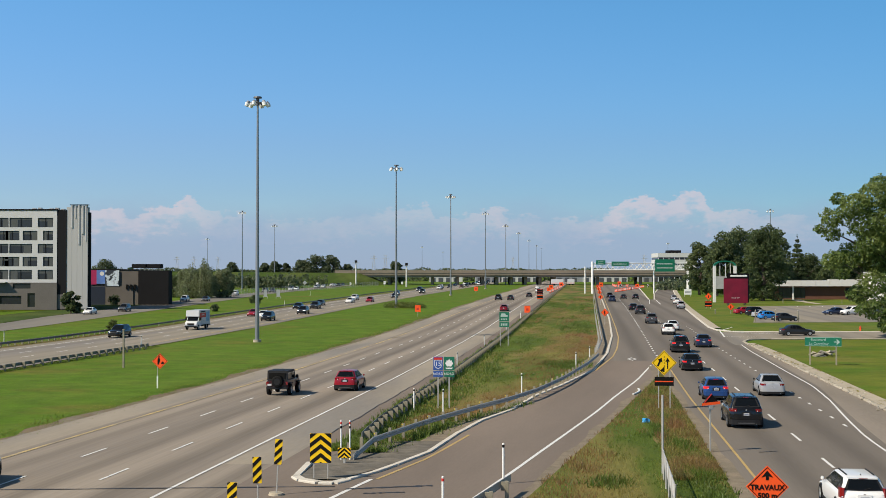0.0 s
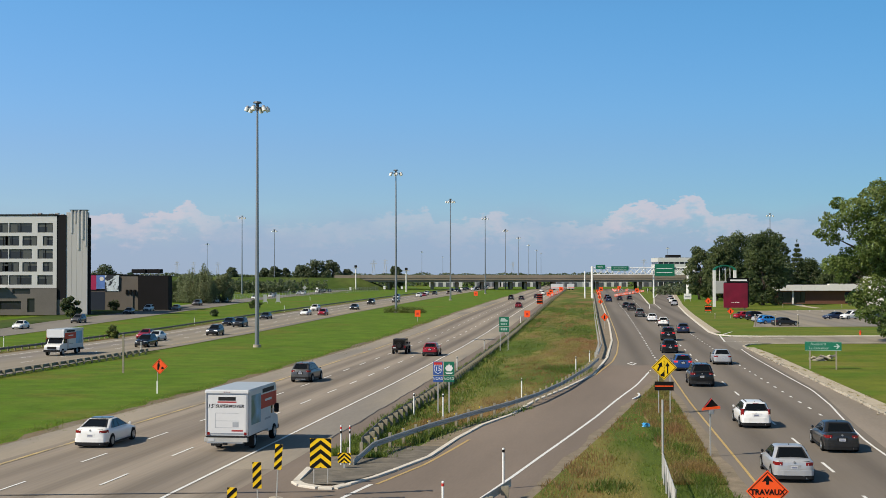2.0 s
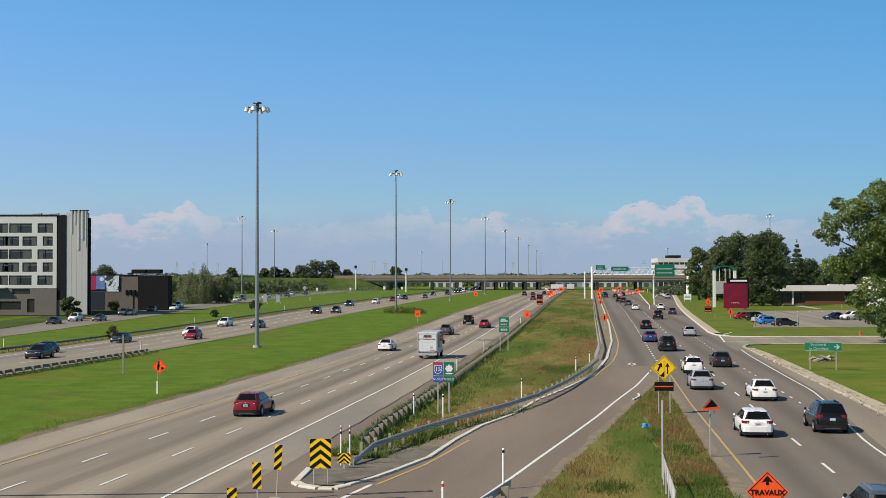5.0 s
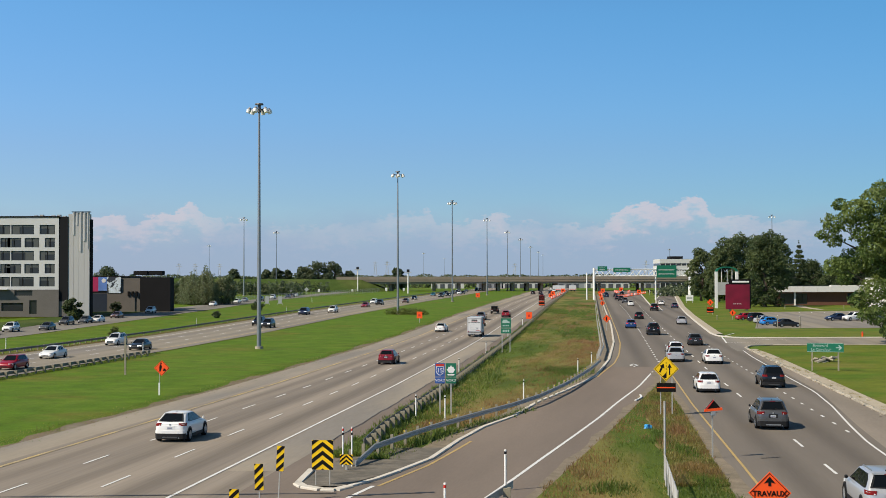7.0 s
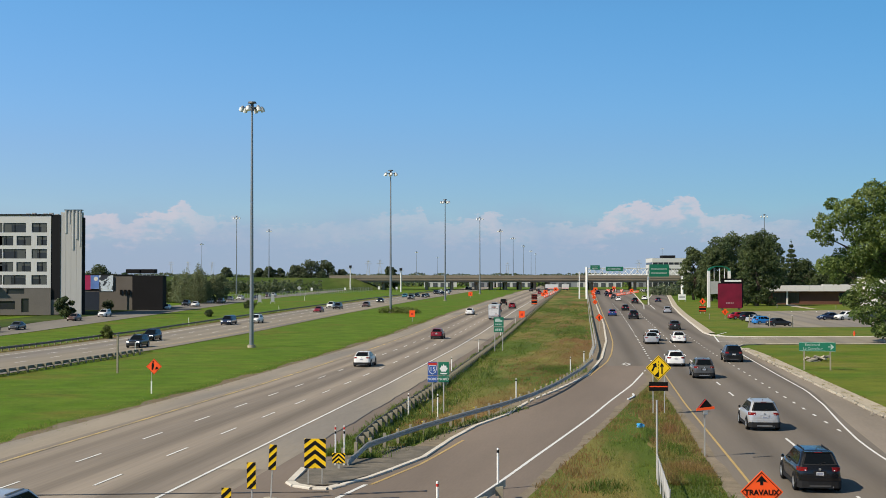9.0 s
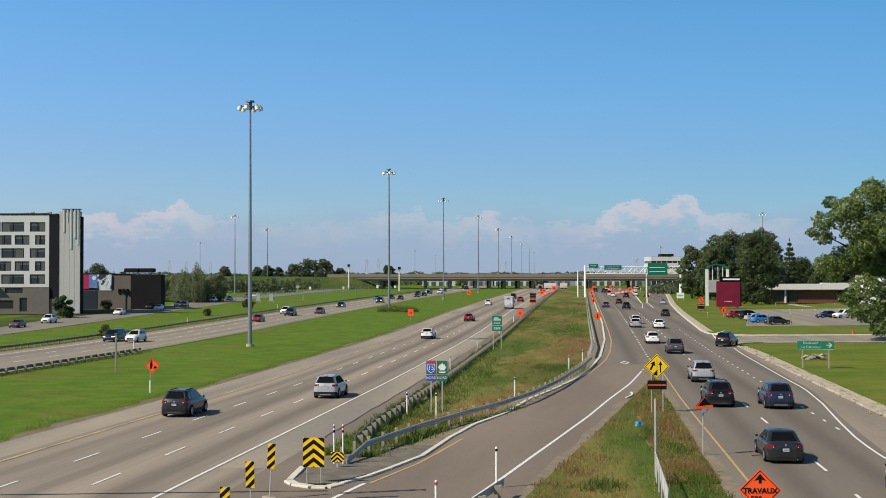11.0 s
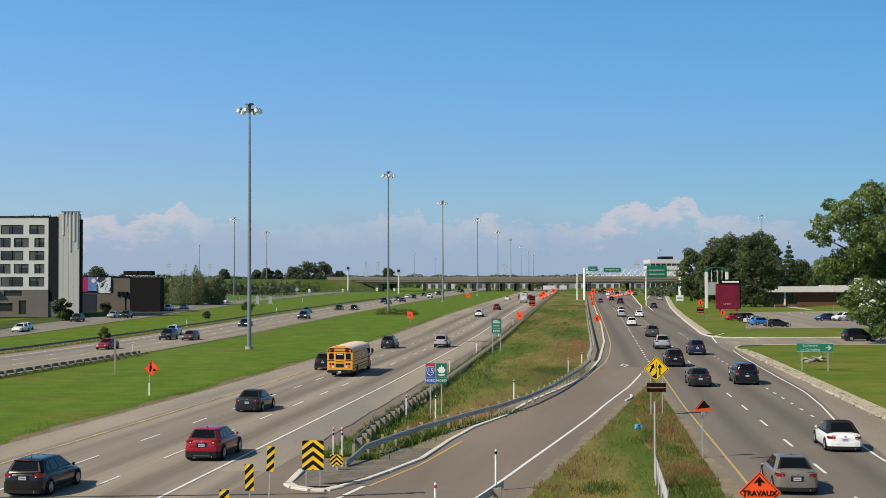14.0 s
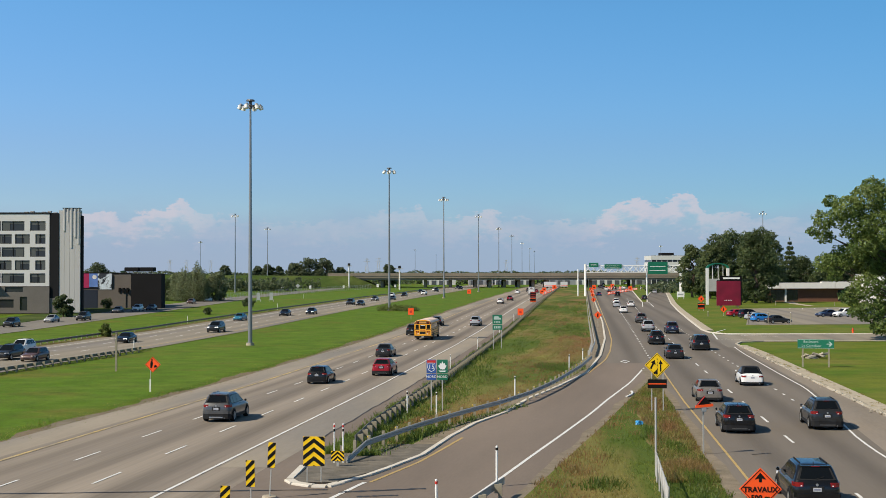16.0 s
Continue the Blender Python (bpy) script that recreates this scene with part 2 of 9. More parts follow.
M["trim_steel"] = material("dark_bracket_steel", (0.10, 0.10, 0.105), 0.5, 0.4)
M["sign_back_grey"] = material("grey_lamp_housing", (0.30, 0.30, 0.31), 0.45, 0.3)
M["white_paint"] = material("white_painted_metal", (0.78, 0.78, 0.76), 0.45, vary=0.06)
M["lamp_glass"] = material("frosted_lamp_glass", (0.82, 0.82, 0.8), 0.25)
M["bank"] = material("rough_bank_grass", (0.048, 0.078, 0.016), 0.9, vary=0.45, scale=0.16, fine=1.6, bump=0.10, second=(0.075, 0.10, 0.025))
M["bridge"] = material("stained_bridge_concrete", (0.24, 0.20, 0.155), 0.9, vary=0.22, scale=0.15, fine=1.5)
M["fascia_far"] = material("pale_wall_paint", (0.55, 0.54, 0.52), 0.7, vary=0.1, scale=0.2)
M["shed_grey"] = material("grey_wall_sheet", (0.26, 0.27, 0.28), 0.6, vary=0.12, scale=0.2)
M["shed_door"] = material("dark_loading_door", (0.07, 0.075, 0.085), 0.6)
M["dark"] = material("dark_void", (0.02, 0.02, 0.02), 0.8)


def part(name, bm, mat, parent=None, label="", smooth=False):
    """Links a bmesh as one mesh object, under a thing or a part."""
    me = bpy.data.meshes.new(name)
    bm.to_mesh(me)
    bm.free()
    for m in mat if isinstance(mat, (list, tuple)) else [mat]:
        me.materials.append(m)
    if smooth:
        for p in me.polygons:
            p.use_smooth = True
        me.set_sharp_from_angle(angle=radians(38))
    ob = new(name, me)
    if parent:
        ob.parent = parent
    if label:
        ob["label"] = label
    return ob


def raw(name, verts, faces, mat, parent=None, smooth=False):
    me = bpy.data.meshes.new(name)
    me.from_pydata([tuple(v) for v in verts], [], [tuple(f) for f in faces])
    me.materials.append(mat)
    if smooth:
        for p in me.polygons:
            p.use_smooth = True
    ob = new(name, me)
    if parent:
        ob.parent = parent
    return ob


def share(name, me, parent, m):
    ob = new(name, me)
    ob.parent = parent
    ob.matrix_local = m
    return ob


def thing(name, label, category, m=None, group="", kind=""):
    ob = new(name)
    tagged(ob, label, category, group, kind)
    if m is not None:
        ob.matrix_world = m
    return ob


def box(bm, x0, x1, y0, y1, z0, z1, bev=0.0):
    r = bmesh.ops.create_cube(bm, size=1.0, matrix=Matrix.Translation(((x0 + x1) / 2, (y0 + y1) / 2, (z0 + z1) / 2)) @ Matrix.Diagonal((x1 - x0, y1 - y0, z1 - z0, 1)))
    if bev:
        es = list({e for v in r["verts"] for e in v.link_edges})
        bmesh.ops.bevel(bm, geom=es, offset=bev, segments=2, affect="EDGES")
    return bm


def boxed(*a, **k):
    return box(bmesh.new(), *a, **k)


def tube(bm, p, q, r0, r1=None, n=10, caps=True):
    p, q = Vector(p), Vector(q)
    d = q - p
    m = Matrix.Translation((p + q) / 2) @ d.to_track_quat("Z", "Y").to_matrix().to_4x4()
    bmesh.ops.create_cone(bm, cap_ends=caps, segments=n, radius1=r0, radius2=r0 if r1 is None else r1, depth=d.length, matrix=m)
    return bm


def tubed(*a, **k):
    return tube(bmesh.new(), *a, **k)


def prism(pts, axis, a, b):
    """A flat outline pushed from a to b along an axis; pts in the other two, in order."""
    bm = bmesh.new()
    rows = []
    for d in (a, b):
        rows.append([bm.verts.new({"x": (d, p[0], p[1]), "y": (p[0], d, p[1]), "z": (p[0], p[1], d)}[axis]) for p in pts])
    n = len(pts)
    for i in range(n):
        bm.faces.new((rows[0][i], rows[0][(i + 1) % n], rows[1][(i + 1) % n], rows[1][i]))
    bm.faces.new(rows[0][::-1])
    bm.faces.new(rows[1])
    bmesh.ops.recalc_face_normals(bm, faces=bm.faces)
    return bm


# ---------------------------------------------------------------- the lie of the land
TURN = math.degrees(math.atan(SLANT))
LIE_Y = (-300, 0, 50, 110, 170, 210, 300, 420, 6000)
LIE_Z = (0.6, 0.6, 0.2, -0.5, -0.85, -0.85, -0.3, 0.0, 0.0)


def ease(a, b, x):
    t = np.clip((x - a) / (b - a), 0, 1)
    return t * t * (3 - 2 * t)


def lie(x, y):
    """Height of the land: the motorway dips a little, the street beside it is level."""
    mid = np.interp(y, (0, 50, 100, 200, 400, 800), (0, 2.5, 5.5, 16, 39, 75))
    return float(np.interp(y, LIE_Y, LIE_Z) * (1 - ease(-7, 7, x - mid)))


def at(u, y, up=0.0):
    """A place on the land: u metres across from the slanting axis, y metres ahead."""
    x = u + SLANT * y
    return Vector((x, y, lie(x, y) + up))


def steps(a, b, n=0):
    """Distances from a to b, closer together near the camera."""
    out, y = [a], a
    while y < b:
        y += 3.0 if y < 130 else 6.0 if y < 300 else 15.0 if y < 600 else 60.0
        out.append(min(y, b))
    return out


def band(name, left, right, a, b, up, mat, parent=None, label="", category="", thick=0.0):
    """A strip of surface between two edges u(y)."""
    verts, faces = [], []
    ys = steps(a, b)
    for y in ys:
        l, r = left(y) if callable(left) else left, right(y) if callable(right) else right
        for k in range(7):
            verts.append(at(l + (r - l) * k / 6, y, up))
    for i in range(len(ys) - 1):
        for k in range(6):
            faces.append((i * 7 + k, i * 7 + k + 1, i * 7 + k + 8, i * 7 + k + 7))
    ob = raw(name, verts, faces, mat, parent)
    if label:
        tagged(ob, label, category, kind="structure")
    return ob


def line(ys, us):
    return lambda y: float(np.interp(y, ys, us))


def marking(name, u, a, b, width, mat, parent, up=0.017):
    """A painted line along the road, one mesh."""
    uu = u if callable(u) else (lambda y: u)
    ys = steps(a, b)
    verts, faces = [], []
    for y in ys:
        verts += [at(uu(y) - width / 2, y, up), at(uu(y) + width / 2, y, up)]
    for i in range(len(ys) - 1):
        faces.append((2 * i, 2 * i + 1, 2 * i + 3, 2 * i + 2))
    return raw(name, verts, faces, mat, parent)


def dashes(name, u, a, b, on, off, width, mat, parent, up=0.017):
    uu = u if callable(u) else (lambda y: u)
    y, far_v, far_f = a, [], []
    while y < b:
        q = [at(uu(y) - width / 2, y, up), at(uu(y) + width / 2, y, up), at(uu(y + on) + width / 2, y + on, up), at(uu(y + on) - width / 2, y + on, up)]
        if y < 330:
            raw(name, q, [(0, 1, 2, 3)], mat, parent)
        else:
            far_f.append(tuple(range(len(far_v), len(far_v) + 4)))
            far_v += q
        y += on + off
    if far_v:
        ob = raw(name, far_v, far_f, mat, parent)
        ob["kind"] = "stuff"


# ---------------------------------------------------------------- ground
def ground():
    xs = sorted(set([-4800, -3000, -1800, -1000, -600, -400, -300, -220, -180] + list(range(-150, -40, 5)) + list(range(-40, 90, 2)) + list(range(90, 200, 5)) + [220, 300, 400, 600, 1000, 1800, 3000, 4800]))
    ys = sorted(set([-300, -150, -80, -40] + list(range(-20, 450, 5)) + list(range(450, 900, 25)) + [1000, 1200, 1500, 2000, 3000, 4900]))
    verts, faces = [], []
    for y in ys:
        for x in xs:
            sx = x if abs(x) > 150 or y > 900 else x
            verts.append((sx, y, lie(sx, y) - 0.06))
    n = len(xs)
    for j in range(len(ys) - 1):
        for i in range(n - 1):
            faces.append((j * n + i, j * n + i + 1, (j + 1) * n + i + 1, (j + 1) * n + i))
    ob = raw("ground", verts, faces, M["grass"], smooth=True)
    tagged(ob, "green mown grass verges with dry brownish patches", "ground", kind="structure")


ground()

# ---------------------------------------------------------------- carriageways
kerb_u = line((0, 53, 57.6, 62, 69.6, 75.7, 81.9, 91, 99.4, 112.7, 135, 169, 225, 369, 580, 700), (-17, -10.6, -8.9, -7.9, -7.3, -6.5, -5.0, -3.8, -1.9, 0.5, 2.05, 3.2, 3.8, 4.0, 4.2, 4.2))
ramp_line = line((0, 40, 55.5, 62.5, 70, 80.5, 89.4, 102.5, 117.9, 124), (-12.5, -6.0, -3.5, -2.4, -1.15, 0.6, 1.9, 4.0, 5.9, 6.9))
ramp_edge = line((0, 40, 51, 62, 75, 89, 102, 113, 124), (-10.5, -4.0, -2.2, -0.6, 1.4, 3.4, 5.3, 6.8, 7.3))
far_kerb = line((0, 150, 158, 185, 193, 230, 282, 350, 472, 700, 900), (19.2, 19.2, 19.4, 18.9, 18.7, 20, 22, 25.2, 32.5, 46, 58))

northbound = band("road_northbound", -28.75, -14.6, -120, 1250, 0.0, M["concrete_lane"], None, "worn pale grey three-lane motorway with darker wheel tracks", "road")
band("road_shoulder_west", -31.4, -28.75, -120, 1250, 0.0, M["shoulder"], None, "dusty tan gravel shoulder along the motorway", "road shoulder")
band("road_shoulder_east", -14.62, lambda y: -8.4 if y < 64 else -12.2, -120, 1250, 0.0, M["asphalt_ramp"], None, "dark grey patched asphalt shoulder", "road shoulder")
ramp = band("road_ramp", lambda y: -10.5 if y < 53 else kerb_u(y), ramp_edge, -120, 124, 0.006, M["asphalt_ramp"], None, "brownish grey asphalt exit ramp", "road")
street = band("road_street", lambda y: 6.5 if y < 119 else kerb_u(y), far_kerb, -120, 700, -0.003, M["asphalt_dark"], None, "dark grey three-lane asphalt service street", "road")
southbound = band("road_southbound", -73.0, -56.4, -120, 1250, 0.0, M["asphalt_left"], None, "pale sunlit three-lane motorway carriageway", "road")
svc_l = line((-100, 100, 225, 254, 290, 350, 427, 676, 900), (-72, -93.5, -106, -109.9, -111.7, -117.9, -124, -136, -150))
svc_r = line((-100, 100, 199, 239, 296, 361, 431, 676, 900), (-60 - 13, -84.6, -93.9, -96.1, -99.6, -105, -113, -127, -141))
service = band("road_service", svc_l, svc_r, -120, 900, 0.0, M["asphalt_service"], None, "pale grey service road beside low buildings", "road")

E_LINE = -17.1
marking("edge_line", E_LINE, -60, 900, 0.16, M["white_line"], northbound)
marking("edge_line", -28.1, -60, 900, 0.24, M["yellow_worn"], northbound)
dashes("lane_dash", -20.85, -2.5, 900, 3.3, 6.0, 0.13, M["white_line"], northbound)
dashes("lane_dash", -24.5, -13.2, 900, 3.2, 6.0, 0.13, M["white_line"], northbound)
marking("edge_line", -58.6, -60, 900, 0.18, M["yellow_line"], southbound)
marking("edge_line", -70.4, -60, 900, 0.18, M["white_line"], southbound)
dashes("lane_dash", -62.75, 0.0, 900, 3.1, 6.1, 0.16, M["white_line"], southbound)
dashes("lane_dash", -66.65, 6.8, 900, 3.2, 6.1, 0.16, M["white_line"], southbound)
marking("edge_line", ramp_line, 20, 117.9, 0.17, M["white_line"], ramp)
marking("edge_line", line((20, 52, 60, 73), (-12.5, -9.4, -7.7, -6.1)), 53.5, 69, 0.16, M["yellow_line"], ramp)
marking("edge_line", line((20, 48, 53.5), (-14, -10.2, -9.3)), 30, 53.5, 0.2, M["white_line"], ramp)
marking("edge_line", line((0, 60, 88, 120, 127), (7.4, 7.3, 7.2, 7.5, 7.7)), 0, 119, 0.13, M["yellow_line"], street)
marking("edge_line", line((100, 114.6, 129, 143, 157, 166, 193, 270, 534), (-0.4, 0.9, 2.5, 3.3, 3.75, 4.0, 4.25, 4.5, 5.3)), 112, 560, 0.16, M["yellow_line"], street)
dashes("lane_dash", line((0, 123, 172, 213, 282, 338, 600), (11.3, 11.3, 11.8, 12.3, 13.0, 14.0, 18)), 3.5, 420, 3.0, 6.0, 0.15, M["white_line"], street)
dashes("guide_dash", line((120, 137, 160, 220, 298, 350), (7.2, 7.2, 7.5, 8.2, 8.9, 9.0)), 127, 380, 1.2, 2.6, 0.2, M["white_line"], street)
marking("edge_line", line((112, 124, 128), (5.6, 7.0, 7.2)), 117.9, 128, 0.25, M["white_line"], street)
dashes("guide_dash", line((60, 145, 183, 200), (15.0, 15.0, 15.4, 15.6)), 72.5, 200, 1.0, 2.9, 0.16, M["white_line"], street)
marking("edge_line", line((0, 63, 68, 76, 86.8, 97.5, 111, 140, 150), (14.9, 14.96, 15.1, 15.75, 16.8, 17.5, 17.6, 18.0, 18.4)), 0, 150, 0.14, M["white_line"], street)

# ---------------------------------------------------------------- vehicles
M["tyre"] = material("tyre_rubber", (0.012, 0.012, 0.012), 0.85)
M["rim"] = material("alloy_wheel", (0.42, 0.43, 0.44), 0.35, 0.7)
M["glass"] = material("tinted_car_glass", (0.005, 0.006, 0.007), 0.05, vary=0.05, sheen=0.32)
M["trim"] = material("black_plastic_trim", (0.014, 0.014, 0.015), 0.6, sheen=0.25)
M["tail"] = material("red_tail_lens", (0.20, 0.006, 0.009), 0.2, coat=0.5)
M["tail_lit"] = material("lit_brake_lens", (0.62, 0.012, 0.012), 0.3, emit=0.55)
M["head"] = material("clear_headlamp_lens", (0.75, 0.76, 0.78), 0.12, coat=0.5)
M["head_lit"] = material("lit_headlamp", (1.0, 0.97, 0.9), 0.3, emit=2.5)
M["plate"] = material("number_plate", (0.5, 0.51, 0.53), 0.4)
M["plate_bar"] = material("plate_bar", (0.16, 0.18, 0.27), 0.5)
PAINT = {}
for pname, rgb, rough in (("white", (0.78, 0.78, 0.77), 0.3), ("silver", (0.42, 0.43, 0.45), 0.3), ("grey", (0.085, 0.087, 0.092), 0.3), ("black", (0.006, 0.006, 0.007), 0.25),
                          ("red", (0.29, 0.006, 0.018), 0.3), ("maroon", (0.21, 0.006, 0.018), 0.3), ("blue", (0.015, 0.055, 0.19), 0.3), ("navy", (0.012, 0.022, 0.06), 0.3), ("teal", (0.02, 0.15, 0.24), 0.3),
                          ("gold", (0.20, 0.18, 0.16), 0.35), ("azure", (0.02, 0.18, 0.5), 0.3), ("charcoal", (0.024, 0.025, 0.027), 0.3), ("brown", (0.1, 0.055, 0.045), 0.3), ("oxblood", (0.045, 0.007, 0.009), 0.3)):
    PAINT[pname] = material(pname + "_car_paint", rgb, rough, 0.25 if pname in ("silver", "grey", "gold", "charcoal") else 0.0, vary=0.03, scale=1.0, coat=0.45, sheen=0.35)


def rings_mesh(bm, rings, closed=True, caps=True):
    rows = [[bm.verts.new(p) for p in r] for r in rings]
    n = len(rows[0])
    for a, b in zip(rows, rows[1:]):
        for i in range(n if closed else n - 1):
            bm.faces.new((a[i], a[(i + 1) % n], b[(i + 1) % n], b[i]))
    if caps:
        bm.faces.new(rows[0][::-1])
        bm.faces.new(rows[-1])
    bmesh.ops.recalc_face_normals(bm, faces=bm.faces)
    return bm


def wheel_meshes(r, w):
    """Tyre and rim, axle along x, centred."""
    out = []
    for kind in ("tyre", "rim"):
        bm = bmesh.new()
        prof = [(-w / 2, r * 0.64), (-w / 2, r * 0.93), (-w * 0.36, r), (w * 0.36, r), (w / 2, r * 0.93), (w / 2, r * 0.64)] if kind == "tyre" else \
               [(-w * 0.40, 0.02), (-w * 0.46, r * 0.2), (-w * 0.30, r * 0.5), (-w * 0.49, r * 0.65), (w * 0.49, r * 0.65), (w * 0.30, r * 0.5), (w * 0.46, r * 0.2), (w * 0.40, 0.02)]
        seg = 18
        rows = [[(p[0], p[1] * math.cos(2 * math.pi * k / seg), p[1] * math.sin(2 * math.pi * k / seg)) for p in prof] for k in range(seg)]
        rows.append(rows[0])
        rings_mesh(bm, rows, closed=False, caps=False)
        bmesh.ops.remove_doubles(bm, verts=bm.verts, dist=1e-5)
        if kind == "rim":
            for s in (-1, 1):
                for k in range(5):
                    a = 2 * math.pi * k / 5
                    box(bm, s * w * 0.44 - 0.012, s * w * 0.44 + 0.012, -0.03, 0.03, 0, 0.001)
                    bm.verts.ensure_lookup_table()
                    vs = bm.verts[-8:]
                    for v in vs:
                        z = r * 0.1 if v.co.z < 0.0005 else r * 0.6
                        y = v.co.y
                        v.co.y, v.co.z = y * math.cos(a) - z * math.sin(a), y * math.sin(a) + z * math.cos(a)
        me = bpy.data.meshes.new(kind)
        bm.to_mesh(me)
        bm.free()
        me.materials.append(M["tyre"] if kind == "tyre" else M["rim"])
        for p in me.polygons:
            p.use_smooth = kind == "tyre"
        out.append(me)
    return out


WHEELS = {"car": wheel_meshes(0.33, 0.215), "suv": wheel_meshes(0.37, 0.235), "truck": wheel_meshes(0.42, 0.26), "bus": wheel_meshes(0.50, 0.30)}


def add_wheels(root, size, half, ys, inset=0.10):
    tyre, rim = WHEELS[size]
    r = max(v.co.z for v in tyre.vertices)
    for y in ys:
        for s in (-1, 1):
            w = new("wheel", tyre)
            w.parent = root
            w.location = (s * (half - inset), y, r)
            w.name = "tyre"
            d = new("rim", rim)
            d.parent = w


# length, width, height, belt height, deck height at the back, bonnet height, ground clearance, wheel kind,
# then where along the length (fractions from the back) the glasshouse starts and ends at the belt and at the roof
STYLES = {
    "sedan": (4.65, 1.82, 1.45, 0.93, 0.98, 0.78, 0.19, "car", 0.10, 0.70, 0.25, 0.50),
    "hatch": (4.25, 1.78, 1.48, 0.93, 0.95, 0.80, 0.19, "car", 0.015, 0.74, 0.10, 0.54),
    "wagon": (4.60, 1.80, 1.50, 0.95, 0.97, 0.80, 0.20, "car", 0.01, 0.72, 0.075, 0.53),
    "suv": (4.60, 1.87, 1.70, 1.06, 1.08, 0.98, 0.24, "suv", 0.005, 0.74, 0.095, 0.54),
    "bigsuv": (4.95, 1.96, 1.80, 1.12, 1.14, 1.06, 0.25, "suv", 0.005, 0.75, 0.075, 0.56),
    "van": (5.10, 2.00, 1.75, 1.05, 1.05, 0.90, 0.19, "car", 0.005, 0.83, 0.045, 0.62),
    "coupe": (4.30, 1.82, 1.46, 0.94, 0.90, 0.78, 0.17, "car", 0.09, 0.70, 0.30, 0.50),
    "fastback": (4.38, 1.82, 1.565, 1.04, 1.06, 0.94, 0.21, "suv", 0.0, 0.75, 0.20, 0.50),
    "liftback": (4.70, 1.85, 1.44, 0.95, 1.01, 0.80, 0.17, "car", 0.05, 0.72, 0.27, 0.47),
    "crossover": (4.40, 1.82, 1.56, 1.02, 1.05, 0.90, 0.22, "suv", 0.02, 0.73, 0.13, 0.52),
}
MASTERS = {}


def rounded(x0, x1, y0, y1, z, r):
    """A rounded rectangle ring at height z."""
    out = []
    for cx, cy, a0 in ((x1 - r, y1 - r, 0), (x0 + r, y1 - r, 90), (x0 + r, y0 + r, 180), (x1 - r, y0 + r, 270)):
        for k in range(4):
            a = radians(a0 + 30 * k)
            out.append((cx + r * math.cos(a), cy + r * math.sin(a), z))
    return out


